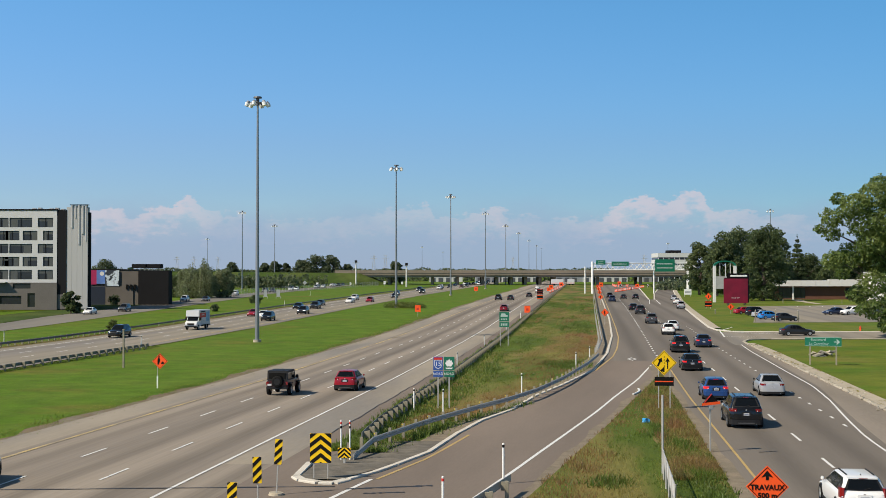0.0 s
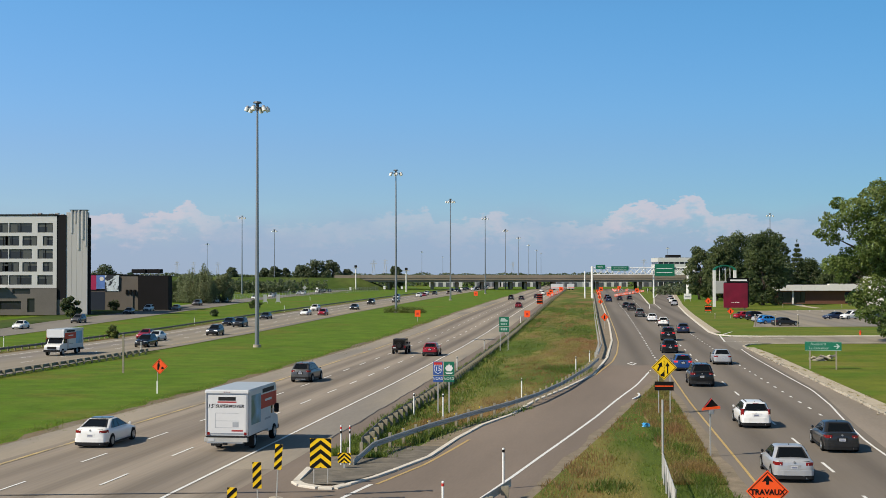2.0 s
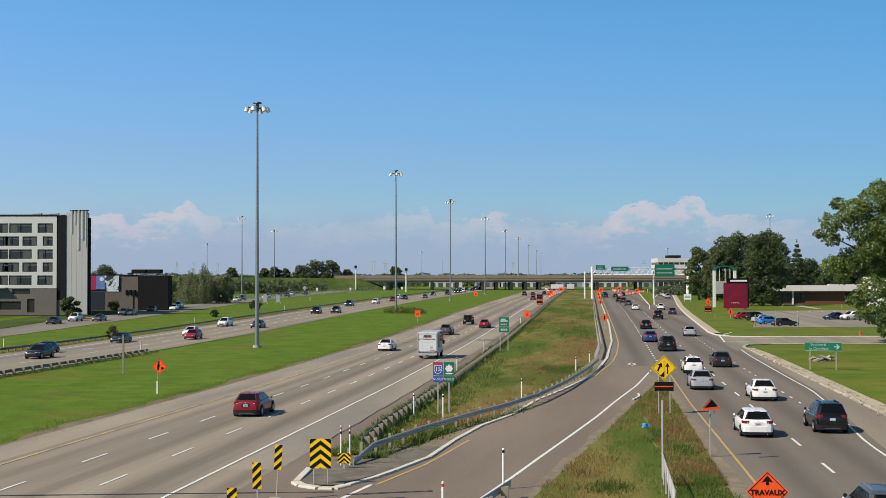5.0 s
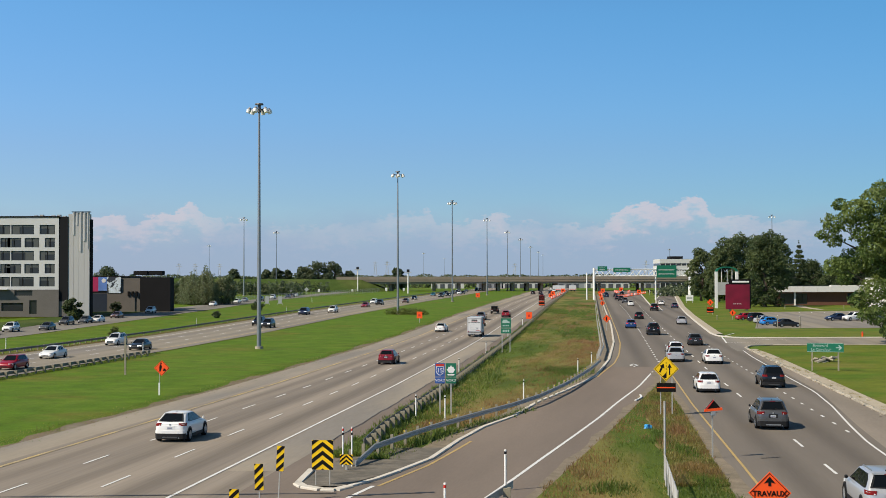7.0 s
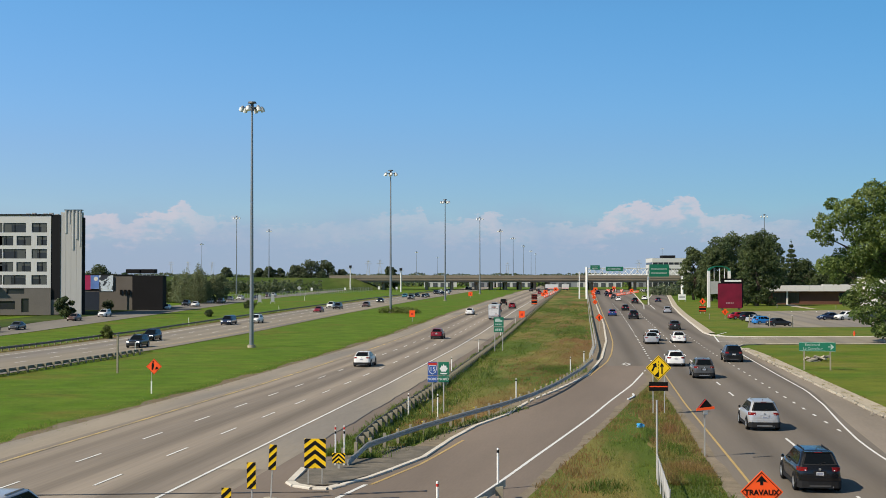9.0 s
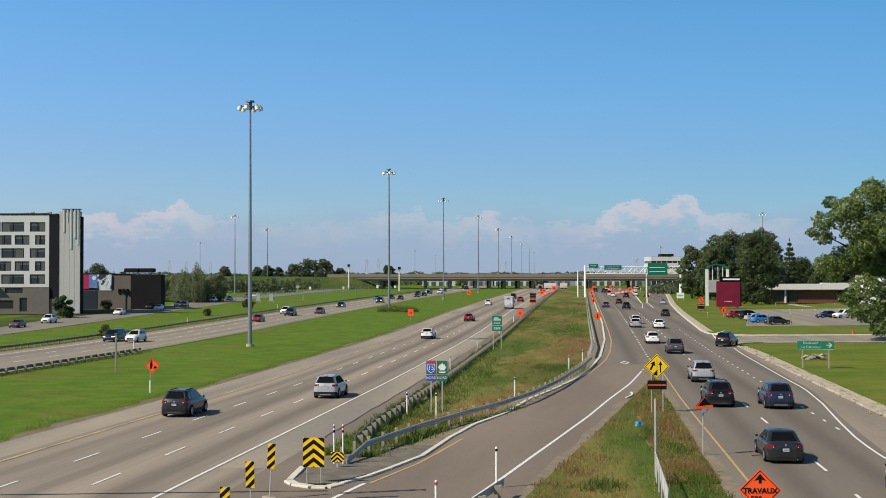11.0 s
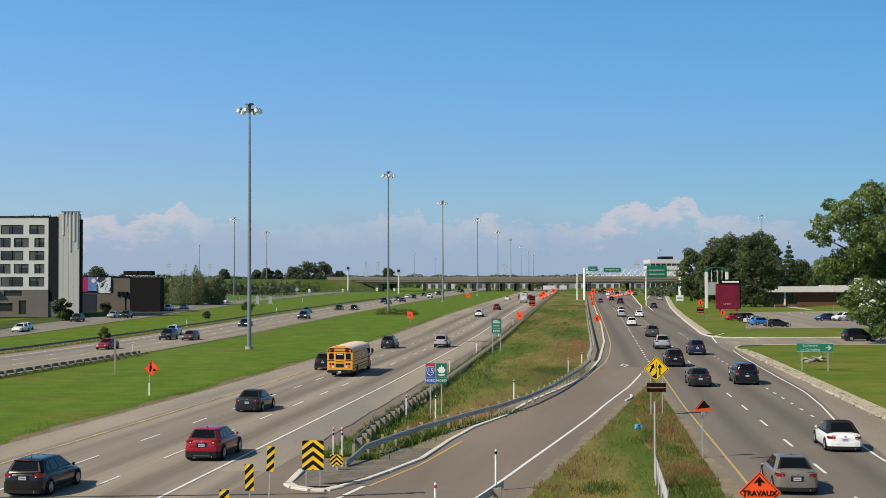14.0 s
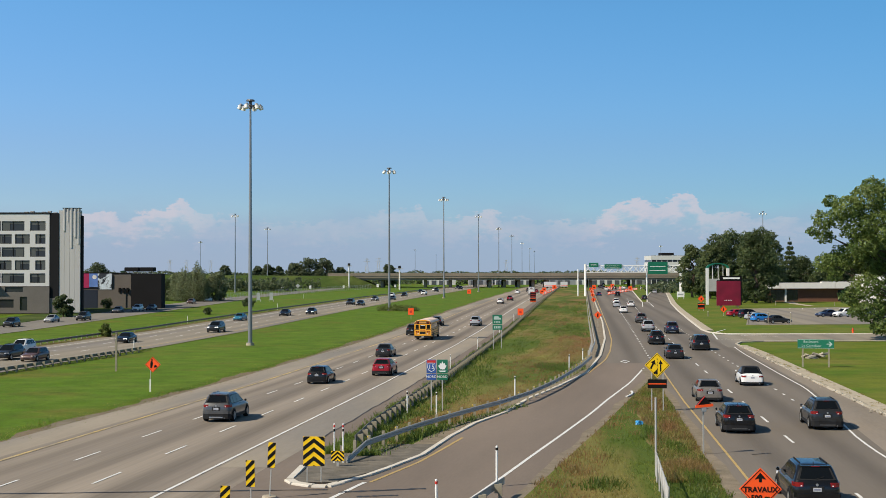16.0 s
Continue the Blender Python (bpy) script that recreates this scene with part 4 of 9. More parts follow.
def bus_master():
    """A long-nosed yellow school bus, nose to +y."""
    root = new("bus")
    x, low = 1.23, 0.58
    arc = [(-x, 2.36), (-x * 0.985, 2.50), (-x * 0.93, 2.64), (-x * 0.82, 2.76), (-x * 0.62, 2.85), (-x * 0.32, 2.905), (0, 2.92)]
    arc += [(-a, b) for a, b in arc[-2::-1]]
    part("body", prism([(-x, low)] + arc + [(x, low)], "y", -4.9, 4.9), M["bus_yellow"], root, smooth=True)
    part("roof", prism([(a * 1.008, b + 0.018) for a, b in arc[1:-1]] + [(a * 0.95, b - 0.03) for a, b in arc[-2:0:-1]], "y", -4.82, 4.94), M["bus_roof"], root, "pale sun-bleached roof", smooth=True)
    for k in range(6):
        y = -4.1 + k * 1.6
        part("roof_rib", prism([(a * 1.012, b + 0.03) for a, b in arc[1:-1]] + [(a * 0.96, b - 0.02) for a, b in arc[-2:0:-1]], "y", y, y + 0.05), M["bus_roof"], root)
    part("bonnet", prism([(4.85, 0.6), (4.85, 1.66), (5.9, 1.50), (6.25, 1.36), (6.35, 1.1), (6.35, 0.6)], "x", -0.95, 0.95), M["bus_yellow"], root)
    for s in (-1, 1):
        side = lambda a, b: (min(s * a, s * b), max(s * a, s * b))
        for z in (0.74, 1.02, 1.40):
            part("rub_rail", boxed(*side(x, x + 0.022), -4.88, 4.8, z, z + 0.075), M["trim"], root)
        part("window_band", boxed(*side(x - 0.01, x + 0.006), -4.68, 4.55, 1.60, 2.30), M["trim"], root)
        for k in range(12):
            y = -4.62 + k * 0.765
            w = part("side_window", boxed(*side(x, x + 0.014), y, y + 0.68, 1.64, 2.26), M["glass"], root)
            part("sash", boxed(*side(x, x + 0.020), y, y + 0.68, 1.93, 1.965), M["bus_grime" if k % 4 else "rim"], w)
        part("skirt", boxed(*side(x - 0.02, x + 0.004), -4.5, 4.6, 0.46, 0.62), M["bus_grime"], root)
        part("wheel_well", tubed((s * (x - 0.25), -2.35, 0.52), (s * (x + 0.005), -2.35, 0.52), 0.58, n=22), M["trim"], root)
        part("fender", prism([(4.95, 0.62), (5.0, 1.05), (5.3, 1.22), (5.7, 1.18), (5.95, 0.95), (6.0, 0.62)], "x", *side(0.93, 1.16)), M["bus_yellow"], root)
        part("mirror", boxed(*side(1.34, 1.56), 5.2, 5.3, 1.75, 2.2, bev=0.03), M["trim"], root)
        part("mirror_arm", tubed((s * 1.1, 4.9, 2.1), (s * 1.45, 5.24, 2.1), 0.022), M["trim"], root)
        part("round_mirror", tubed((s * 1.18, 6.2, 1.62), (s * 1.18, 6.26, 1.62), 0.15, n=12), M["rim"], root)
        part("mirror_arm", tubed((s * 0.95, 6.0, 1.3), (s * 1.18, 6.23, 1.62), 0.018), M["trim"], root)
        part("rear_side_window", boxed(*side(0.60, 1.05), -4.93, -4.89, 1.66, 2.24, bev=0.01), M["glass"], root)
        part("black_corner", prism([(s * 1.20, 2.34), (s * 1.20, 2.46), (s * 1.12, 2.63), (s * 0.98, 2.72), (s * 0.56, 2.78), (s * 0.56, 2.34)], "y", -4.915, -4.88), M["trim"], root)
        part("warning_light", tubed((s * 0.74, -4.94, 2.55), (s * 0.74, -4.88, 2.55), 0.105, n=14), M["tail"], root)
        part("warning_light", tubed((s * 1.0, -4.94, 2.50), (s * 1.0, -4.88, 2.50), 0.095, n=14), M["amber"], root)
        part("tail_light", tubed((s * 0.92, -4.945, 1.22), (s * 0.92, -4.88, 1.22), 0.115, n=14), M["tail"], root)
        part("tail_light", tubed((s * 0.66, -4.945, 1.22), (s * 0.66, -4.88, 1.22), 0.105, n=14), M["tail"], root)
        part("turn_light", tubed((s * 0.92, -4.945, 0.93), (s * 0.92, -4.88, 0.93), 0.09, n=14), M["amber"], root)
        part("reversing_lens", tubed((s * 0.66, -4.945, 0.93), (s * 0.66, -4.88, 0.93), 0.08, n=14), M["head"], root)
        part("headlight", boxed(*side(0.6, 0.88), 6.3, 6.38, 0.92, 1.12), M["head"], root)
    part("service_door", boxed(x, x + 0.03, 4.15, 4.88, 0.50, 2.28), M["trim"], root)
    for z0, z1 in ((0.62, 1.36), (1.46, 2.2)):
        part("door_pane", boxed(x + 0.02, x + 0.036, 4.22, 4.81, z0, z1), M["glass"], root)
    door = part("emergency_door", boxed(-0.50, 0.50, -4.93, -4.89, 0.66, 2.30, bev=0.015), M["bus_yellow"], root)
    part("door_window", boxed(-0.40, 0.40, -4.945, -4.92, 1.66, 2.24), M["glass"], door)
    part("door_window", boxed(-0.40, 0.40, -4.945, -4.92, 0.90, 1.26), M["trim"], door)
    part("writing_bar", boxed(-0.30, 0.30, -4.95, -4.94, 2.12, 2.20), M["white_paint"], door)
    part("writing_bar", boxed(-0.36, 0.36, -4.935, -4.93, 1.42, 1.50), M["decal_red"], door)
    part("door_handle", boxed(0.30, 0.40, -4.96, -4.93, 1.36, 1.40), M["rim"], door)
    part("header_board", boxed(-0.54, 0.54, -4.94, -4.89, 2.44, 2.72, bev=0.02), M["bus_grime"], root)
    part("header_frame", boxed(-0.58, 0.58, -4.925, -4.885, 2.40, 2.76, bev=0.02), M["trim"], root)
    for z in (0.60, 1.52):
        part("rear_rail", boxed(-1.2, 1.2, -4.925, -4.895, z, z + 0.06), M["trim"], root)
    part("marker_light_bar", boxed(-0.5, 0.5, -4.86, -4.80, 2.89, 2.94), M["amber"], root)
    part("rear_bumper", boxed(-1.2, 1.2, -5.08, -4.88, 0.38, 0.60, bev=0.03), M["trim"], root)
    part("number_plate", boxed(-0.17, 0.17, -5.10, -5.06, 0.42, 0.56), M["plate"], root)
    part("windscreen", boxed(-1.05, 1.05, 4.88, 4.94, 1.68, 2.45), M["glass"], root)
    part("underframe", boxed(-0.6, 0.6, -4.6, 5.8, 0.36, 0.62), M["trim"], root)
    add_wheels(root, "bus", 1.16, (-2.35, 5.45), 0.15)
    return root


MOVES = []          # thing, rows of (seconds, u, y), heading
KIND_LABEL = {"sedan": "sedan", "hatch": "hatchback", "wagon": "estate car", "suv": "SUV", "bigsuv": "large SUV", "van": "minivan", "coupe": "coupe with a black soft top", "crossover": "crossover car", "fastback": "sloping-backed crossover car", "liftback": "sedan with a dark glass roof"}
TONE = {"black": "black", "white": "white", "silver": "silver", "grey": "grey", "red": "bright red", "maroon": "dark red", "blue": "blue", "navy": "dark blue", "teal": "blue-green", "gold": "beige-grey", "azure": "bright blue", "charcoal": "dark grey", "brown": "brownish", "oxblood": "very dark red"}


def vehicle(style, color, where, lit=False, brake=False, rack=False):
    plain = where not in (ON, ST)
    key = (style, color, lit, brake, rack, plain)
    if key not in MASTERS:
        if style == "jeep":
            root, label, cat = jeep_master(color), "black boxy off-roader with a spare wheel on its tailgate", "car"
        elif style == "truck":
            root, label, cat = truck_master(), "white rental box truck with a red-orange band", "truck"
        elif style == "bus":
            root, label, cat = bus_master(), "yellow school bus with a pale roof and black rails", "bus"
        else:
            root, cat = car_master(style, color, lit, brake, rack, plain), "car"
            label = TONE[color] + " " + KIND_LABEL[style] + " " + where + (" with headlights on" if lit else " with brake lights on" if brake else "")
        tagged(root, label, cat, "vehicles " + where)
        MASTERS[key] = root
        return root
    return tagged(copy_thing(MASTERS[key], Matrix()), "", "", "vehicles " + where)


def pace(obs, t):
    """Distance ahead at a time, by straight runs between the seen ones, and on at the end speeds."""
    if len(obs) == 1:
        return obs[0][1]
    if t <= obs[0][0]:
        a, b = obs[0], obs[1]
    elif t >= obs[-1][0]:
        a, b = obs[-2], obs[-1]
    else:
        i = max(k for k in range(len(obs) - 1) if obs[k][0] <= t)
        a, b = obs[i], obs[i + 1]
    return a[1] + (b[1] - a[1]) * (t - a[0]) / (b[0] - a[0])


def drive(style, color, u, obs, where, back=False, **kw):
    """A vehicle that follows its lane. u: across, a number or pairs (y, u); obs: pairs (seconds, y)."""
    ob = vehicle(style, color, where, **kw)
    MOVES.append((ob, u, obs, back))
    return ob


def motions():
    for ob, u, obs, back in MOVES:
        times = sorted(set([0.0, 2.0, 4.0, 6.0, 8.0, 10.0, 12.0, 14.0, 16.0] + [o[0] for o in obs]))
        rows = []
        uu = (lambda y: u) if isinstance(u, (int, float)) else line([p[0] for p in u], [p[1] for p in u])
        for t in times:
            y = pace(obs, t)
            y = max(-110.0, min(1180.0, y))
            p, q = at(uu(y - 1.3), y - 1.3), at(uu(y + 1.3), y + 1.3)
            d = (q - p).normalized()
            if back:
                d = -d
            side = d.cross(Vector((0, 0, 1))).normalized()
            m = Matrix((side, d, side.cross(d))).transposed().to_4x4()
            m.translation = at(uu(y), y, 0.012)
            rows.append((t, m))
        walk(ob, rows)
    for ob, rows in TURNS:
        walk(ob, [(t, pose(x, y, lie(x, y) + 0.012, 0, 0, rz)) for t, x, y, rz in rows])


ON, OFF, ST, SV = "on the motorway", "on the far carriageway", "on the service street", "on the frontage road"
# motorway, going away
drive("jeep", "oxblood", -23.2, ((0, 95), (1, 125), (2, 155), (3, 184), (4, 212), (6.5, 289), (8, 335), (9, 366)), ON)
drive("crossover", "red", -18.9, ((0, 99), (1, 125), (2, 151), (3, 177), (4, 203), (6.5, 268), (9, 335)), ON)
drive("suv", "grey", ((60, -26.2), (110, -25.6), (150, -23.7), (180, -23.3)), ((0.2, 58), (1, 82), (2, 113), (3, 142), (4, 174), (6.5, 252)), ON)
drive("truck", "white", -18.6, ((1.3, 48.5), (2, 67.6), (3, 93.2), (4, 120), (6.5, 190), (7, 204), (9, 264), (12.5, 366)), ON)
drive("liftback", "white", -26.2, ((1.7, 59), (2, 68), (3, 100), (4, 133), (6.5, 206), (7, 220), (9, 290), (12.5, 400)), ON)
drive("crossover", "maroon", -22.4, ((4, 56), (6.3, 120), (7, 139), (8, 166), (9, 193), (11.5, 264), (12.5, 292), (16, 392)), ON)
drive("fastback", "white", ((50, -22.75), (56, -22.85), (71, -23.2)), ((6.3, 50), (7, 71), (8, 101), (9, 133), (11.3, 198), (12.5, 234), (14, 286), (16, 357)), ON)
drive("suv", "silver", -19.3, ((9.2, 47.5), (11.3, 104), (12, 121), (13, 148), (14, 174), (15, 199), (16, 228)), ON)
drive("suv", "charcoal", -26.3, ((11.3, 92), (12, 113), (13, 142), (14, 172), (15, 199), (16, 228)), ON)
drive("bus", "yellow", -23.05, ((11.5, 51.4), (12.5, 79.3), (13.5, 109.3), (14.5, 139.3), (15.5, 170), (16, 186)), ON)
drive("sedan", "charcoal", -22.9, ((13, 60), (14, 88), (15, 116.5), (16, 146)), ON)
drive("suv", "black", -26.5, ((13, 100.5), (13.5, 115), (14.5, 146), (15.5, 180), (16, 197)), ON)
drive("crossover", "red", -18.6, ((13.5, 50), (14, 63.5), (15, 90.5), (16, 118)), ON)
drive("hatch", "black", -22.7, ((14, 53), (14.5, 67), (15, 81), (15.5, 95), (16, 109)), ON)
drive("suv", "grey", -22.6, ((15, 50.9), (15.5, 65.2), (16, 79.5)), ON)
drive("suv", "charcoal", -26.4, ((0, 367), (1, 398), (2, 428)), ON)
drive("sedan", "charcoal", -22.8, ((0, 367), (1, 397), (2, 427)), ON)
drive("sedan", "maroon", -18.9, ((0, 281), (1, 310), (2, 340)), ON)
drive("sedan", "charcoal", -18.9, ((0, 400), (1, 428)), ON)
drive("suv", "white", -18.9, ((0, 470), (1, 497)), ON)
drive("sedan", "white", -22.8, ((0, 560), (1, 585)), ON)
# far carriageway, coming
LN, LM, LF = -60.6, -64.6, -68.4
drive("bigsuv", "black", LF, ((0, 182), (0.5, 168), (1, 153.7)), OFF, True)
drive("truck", "white", LM, ((0, 206), (0.5, 193), (1, 179.6), (1.5, 166.8), (2, 153.6), (2.5, 140.7)), OFF, True)
drive("sedan", "red", LF, ((0.5, 240), (1, 225), (2, 193), (3, 164), (3.5, 151)), OFF, True)
drive("sedan", "white", LM, ((0, 248), (1, 217.4), (2, 186.6), (3, 160.7), (3.5, 148)), OFF, True)
drive("suv", "black", LN, ((0, 236), (1, 206), (2, 171), (2.5, 152), (3, 136)), OFF, True)
drive("suv", "charcoal", LN, ((0, 265), (1, 232), (2, 202.7), (2.5, 188.8), (3, 174.5), (3.5, 160.6), (4, 146.6)), OFF, True, lit=True)
drive("suv", "charcoal", LM, ((0, 295), (1, 261), (2.5, 217), (3.5, 188.6), (4, 174.7)), OFF, True)
drive("sedan", "black", LF, ((0, 294), (1, 265), (2.5, 224), (4, 184)), OFF, True)
drive("sedan", "charcoal", LF, ((0, 318), (1, 292), (2.5, 251), (4, 210)), OFF, True)
drive("sedan", "white", LM, ((0, 338), (1, 312), (2.5, 272), (4, 230), (6.5, 163), (7, 150)), OFF, True)
drive("suv", "white", LF, ((0, 365), (1, 338), (2.5, 300), (4, 262), (6.5, 194), (7, 180), (8, 154)), OFF, True)
drive("hatch", "red", LN, ((0, 346), (1, 315), (2.5, 270), (4, 222), (6.5, 147), (7, 131)), OFF, True)
drive("sedan", "charcoal", LN, ((0, 390), (1, 354), (2.5, 308), (4, 260), (6.5, 183), (7, 168), (8, 138)), OFF, True, lit=True)
drive("suv", "black", LM, ((0, 420), (4, 323), (6.5, 255), (8, 220), (9, 187)), OFF, True, lit=True)
drive("suv", "charcoal", LN, ((0, 455), (4, 332), (6.5, 251), (8, 202), (9, 170)), OFF, True, lit=True)
drive("van", "navy", LF, ((0, 505), (4, 387), (6.5, 313), (8, 270), (9, 241)), OFF, True, lit=True)
drive("suv", "white", LM, ((0, 540), (4, 412), (6.5, 330), (8, 280), (9, 247)), OFF, True)
drive("sedan", "maroon", LM, ((0, 545), (4, 439), (6.5, 372), (8, 332), (9, 305), (11.5, 236), (12.5, 210.5), (13.5, 184), (14.5, 157)), OFF, True)
drive("suv", "white", LF, ((0, 580), (4, 475), (6.5, 408), (8, 367), (9, 339), (11.5, 276), (13, 236), (14, 209.6), (15, 180.4), (16, 152.7)), OFF, True)
drive("suv", "charcoal", LM, ((4, 468), (6.5, 397), (8, 356), (9, 329), (11.5, 264), (13, 223)), OFF, True)
drive("hatch", "brown", LN, ((4, 490), (6.5, 424), (8, 380), (9, 349), (11.5, 273.6), (12.5, 241), (13.5, 209), (14.5, 179), (15.5, 150.5), (16, 138.5)), OFF, True)
drive("sedan", "black", LM, ((4, 551), (6.5, 473), (8, 429), (9, 398), (11.5, 320), (13, 274), (15, 207), (16, 177)), OFF, True, lit=True)
drive("sedan", "teal", LF, ((8, 512), (11.5, 401), (13, 345), (14.5, 295), (16, 250)), OFF, True)
drive("bigsuv", "charcoal", LN, ((8, 474), (9, 440), (11.5, 359), (13, 306), (14.5, 257), (16, 207)), OFF, True, lit=True)
drive("sedan", "black", LM, ((11.5, 409), (13, 363), (14.5, 319), (16, 272)), OFF, True)
drive("sedan", "black", LN, ((11.5, 404), (13, 361), (14.5, 320), (16, 280)), OFF, True, lit=True)
drive("suv", "charcoal", LM, ((11.5, 480), (13, 438), (14.5, 396), (16, 349)), OFF, True)
drive("sedan", "black", LN, ((11.5, 466), (13, 423), (14.5, 378), (16, 342)), OFF, True)
drive("sedan", "grey", LM, ((13, 470), (14.5, 425), (16, 390)), OFF, True, lit=True)
drive("sedan", "white", LF, ((13, 514), (16, 450)), OFF, True)
drive("sedan", "charcoal", LN, ((0, 620), (6, 520), (16, 400)), OFF, True)
drive("sedan", "black", LM, ((0, 700), (6, 600), (16, 455)), OFF, True)
drive("suv", "white", LN, ((0, 690), (6, 590), (16, 480)), OFF, True)
for far_style, far_color, far_u, far_y in (("sedan", "black", LF, 640), ("suv", "charcoal", LM, 665), ("sedan", "white", LF, 690), ("suv", "black", LN, 735), ("sedan", "charcoal", LM, 760), ("sedan", "black", LF, 800)):
    drive(far_style, far_color, far_u, ((0, far_y), (16, far_y - 110)), OFF, True)
# service street, going away
RA, RB = 9.4, 13.3
drive("bigsuv", "black", ((60, 9.0), (130, 9.3), (220, 9.8), (260, 10.4), (420, 13)), ((0, 74), (1, 88), (2, 103), (3, 117), (4, 130), (6.5, 181), (7, 191), (8, 218), (9, 252), (12.5, 350)), ST, rack=True)
drive("hatch", "blue", ((60, 8.9), (150, 8.9), (200, 7.2), (260, 6.4), (500, 6.5)), ((0, 89), (1, 104), (2, 119), (3, 132), (4, 147), (6.5, 204), (8, 237), (9, 270), (12, 350)), ST, brake=True)
drive("sedan", "black", ((100, 9.3), (200, 9.5), (350, 11)), ((0, 114), (1, 129), (2, 145), (3, 163), (4, 184), (6.5, 245), (9, 310)), ST, brake=True)
drive("bigsuv", "black", ((120, 9.8), (160, 10.5), (220, 12.9), (300, 16)), ((0, 138), (1, 154), (2, 171), (3, 195), (4, 220), (6.5, 300)), ST, brake=True)
drive("sedan", "navy", ((140, 13.3), (190, 14.5), (250, 17), (350, 24)), ((0, 147), (1, 169), (2, 192), (3, 223), (4, 251), (6.5, 325)), ST, brake=True)
drive("crossover", "white", ((170, 11), (210, 12.7), (285, 16.8), (360, 21)), ((0, 174), (1, 196), (2, 216), (3, 256), (4, 286), (6.5, 355)), ST)
drive("sedan", "white", ((170, 12.6), (280, 11.9)), ((0, 186), (3.5, 277), (6, 340)), ST)
drive("suv", "grey", ((200, 10.5), (330, 11.2)), ((0, 209), (1, 236), (2, 262), (3, 298), (4, 325), (7, 400)), ST)
drive("bigsuv", "charcoal", ((200, 10.2), (330, 10.8)), ((0, 251), (1, 279), (2, 306), (3, 332), (6, 410)), ST)
drive("sedan", "black", ((200, 9.8), (330, 10)), ((0, 275), (2, 330), (4, 380)), ST)
drive("van", "navy", 6.6, ((0, 345), (4, 450), (8, 520)), ST)
drive("suv", "black", 6.6, ((0, 385), (4, 480), (8, 540)), ST)
drive("sedan", "black", 14.2, ((0, 375), (4, 480)), ST)
drive("sedan", "charcoal", 10.5, ((0, 372), (4, 460), (8, 530)), ST)
drive("suv", "silver", ((250, 19.5), (472, 30)), ((0, 285), (2, 350), (4, 420)), ST)
drive("sedan", "white", ((250, 19.5), (472, 30)), ((0, 325), (2, 385), (4, 450)), ST)
drive("hatch", "silver", ((250, 19.5), (472, 30)), ((0, 360), (2, 420), (4, 480)), ST)
drive("sedan", "silver", ((80, 13.2), (150, 13.6), (217, 16.3), (255, 18.1), (300, 20.2), (472, 30)), ((0, 92), (1, 110), (2, 127), (3, 142), (4, 161), (6.5, 219), (8, 257), (9, 291), (12.5, 400)), ST)
drive("wagon", "white", ((50, 10.1), (100, 9.7)), ((0, 48), (1, 62), (2, 76), (3, 89), (4, 103), (6.5, 136), (9, 172), (12.5, 260)), ST)
drive("sedan", "silver", 9.0, ((1.4, 49), (2, 57), (3, 71), (4, 85), (6.3, 121), (7, 133), (8, 149), (9, 164), (12.5, 240)), ST)
drive("hatch", "white", ((50, 9.7), (58, 9.6), (99, 9.2)), ((3.5, 51), (4, 58), (6.3, 90), (7, 99), (8, 113), (9, 125), (12.5, 188), (14, 225)), ST)
drive("sedan", "white", 12.7, ((2.6, 54), (3.5, 68), (4.2, 78), (6.3, 117), (7, 130), (8, 149), (9, 166), (12.5, 232), (14, 270)), ST)
drive("sedan", "charcoal", ((50, 12.9), (150, 13.2), (230, 16), (300, 20)), ((1.3, 55), (2, 66), (3, 85), (4, 105), (6.3, 148), (7, 163), (9, 205), (12.5, 300)), ST)
drive("suv", "grey", ((60, 10.4), (67, 10.55), (76, 10.8), (94, 10.6)), ((6.3, 65), (7, 76), (8, 94), (9, 111), (11.3, 146), (12.5, 160), (14, 185), (16, 222)), ST)
drive("suv", "silver", ((50, 11.2), (75, 10.55), (110, 10.1)), ((7, 49), (8, 61), (9, 75), (11.3, 110), (12.5, 126), (14, 155), (15, 171), (16, 190)), ST)
drive("suv", "black", ((53, 9.9), (91, 9.4)), ((9, 54.5), (11.3, 91), (12.5, 105), (14, 126), (15, 141), (16, 157)), ST)
drive("sedan", "charcoal", 9.78, ((11.3, 66), (12.5, 82), (14, 104), (15, 117), (16, 132)), ST)
drive("van", "black", 13.85, ((11.4, 58), (12, 69), (13, 88), (14, 106), (15, 125), (16, 146)), ST)
drive("suv", "navy", 13.3, ((11.3, 91), (12, 104), (13, 124), (14, 144), (15, 163), (16, 184)), ST)
drive("sedan", "gold", 9.0, ((13.7, 49), (14.5, 63), (15, 71), (15.5, 79.5), (16, 89.5)), ST)
drive("coupe", "white", 13.65, ((13, 51.5), (14, 66.5), (15, 83), (16, 101.5)), ST)
drive("crossover", "black", 8.9, ((14.5, 49.5), (15, 57), (15.5, 64.2), (16, 72.5)), ST)
drive("suv", "charcoal", ((40, 13.9), (66, 13.85), (74, 14.2)), ((14, 40), (15, 57), (16, 74)), ST)
drive("suv", "black", 9.0, ((15.5, 42), (16, 50)), ST)

# frontage road, coming


def svc(f):
    return tuple((y, svc_l(y) + (svc_r(y) - svc_l(y)) * f) for y in (60, 150, 200, 240, 290, 350, 430, 676, 900))


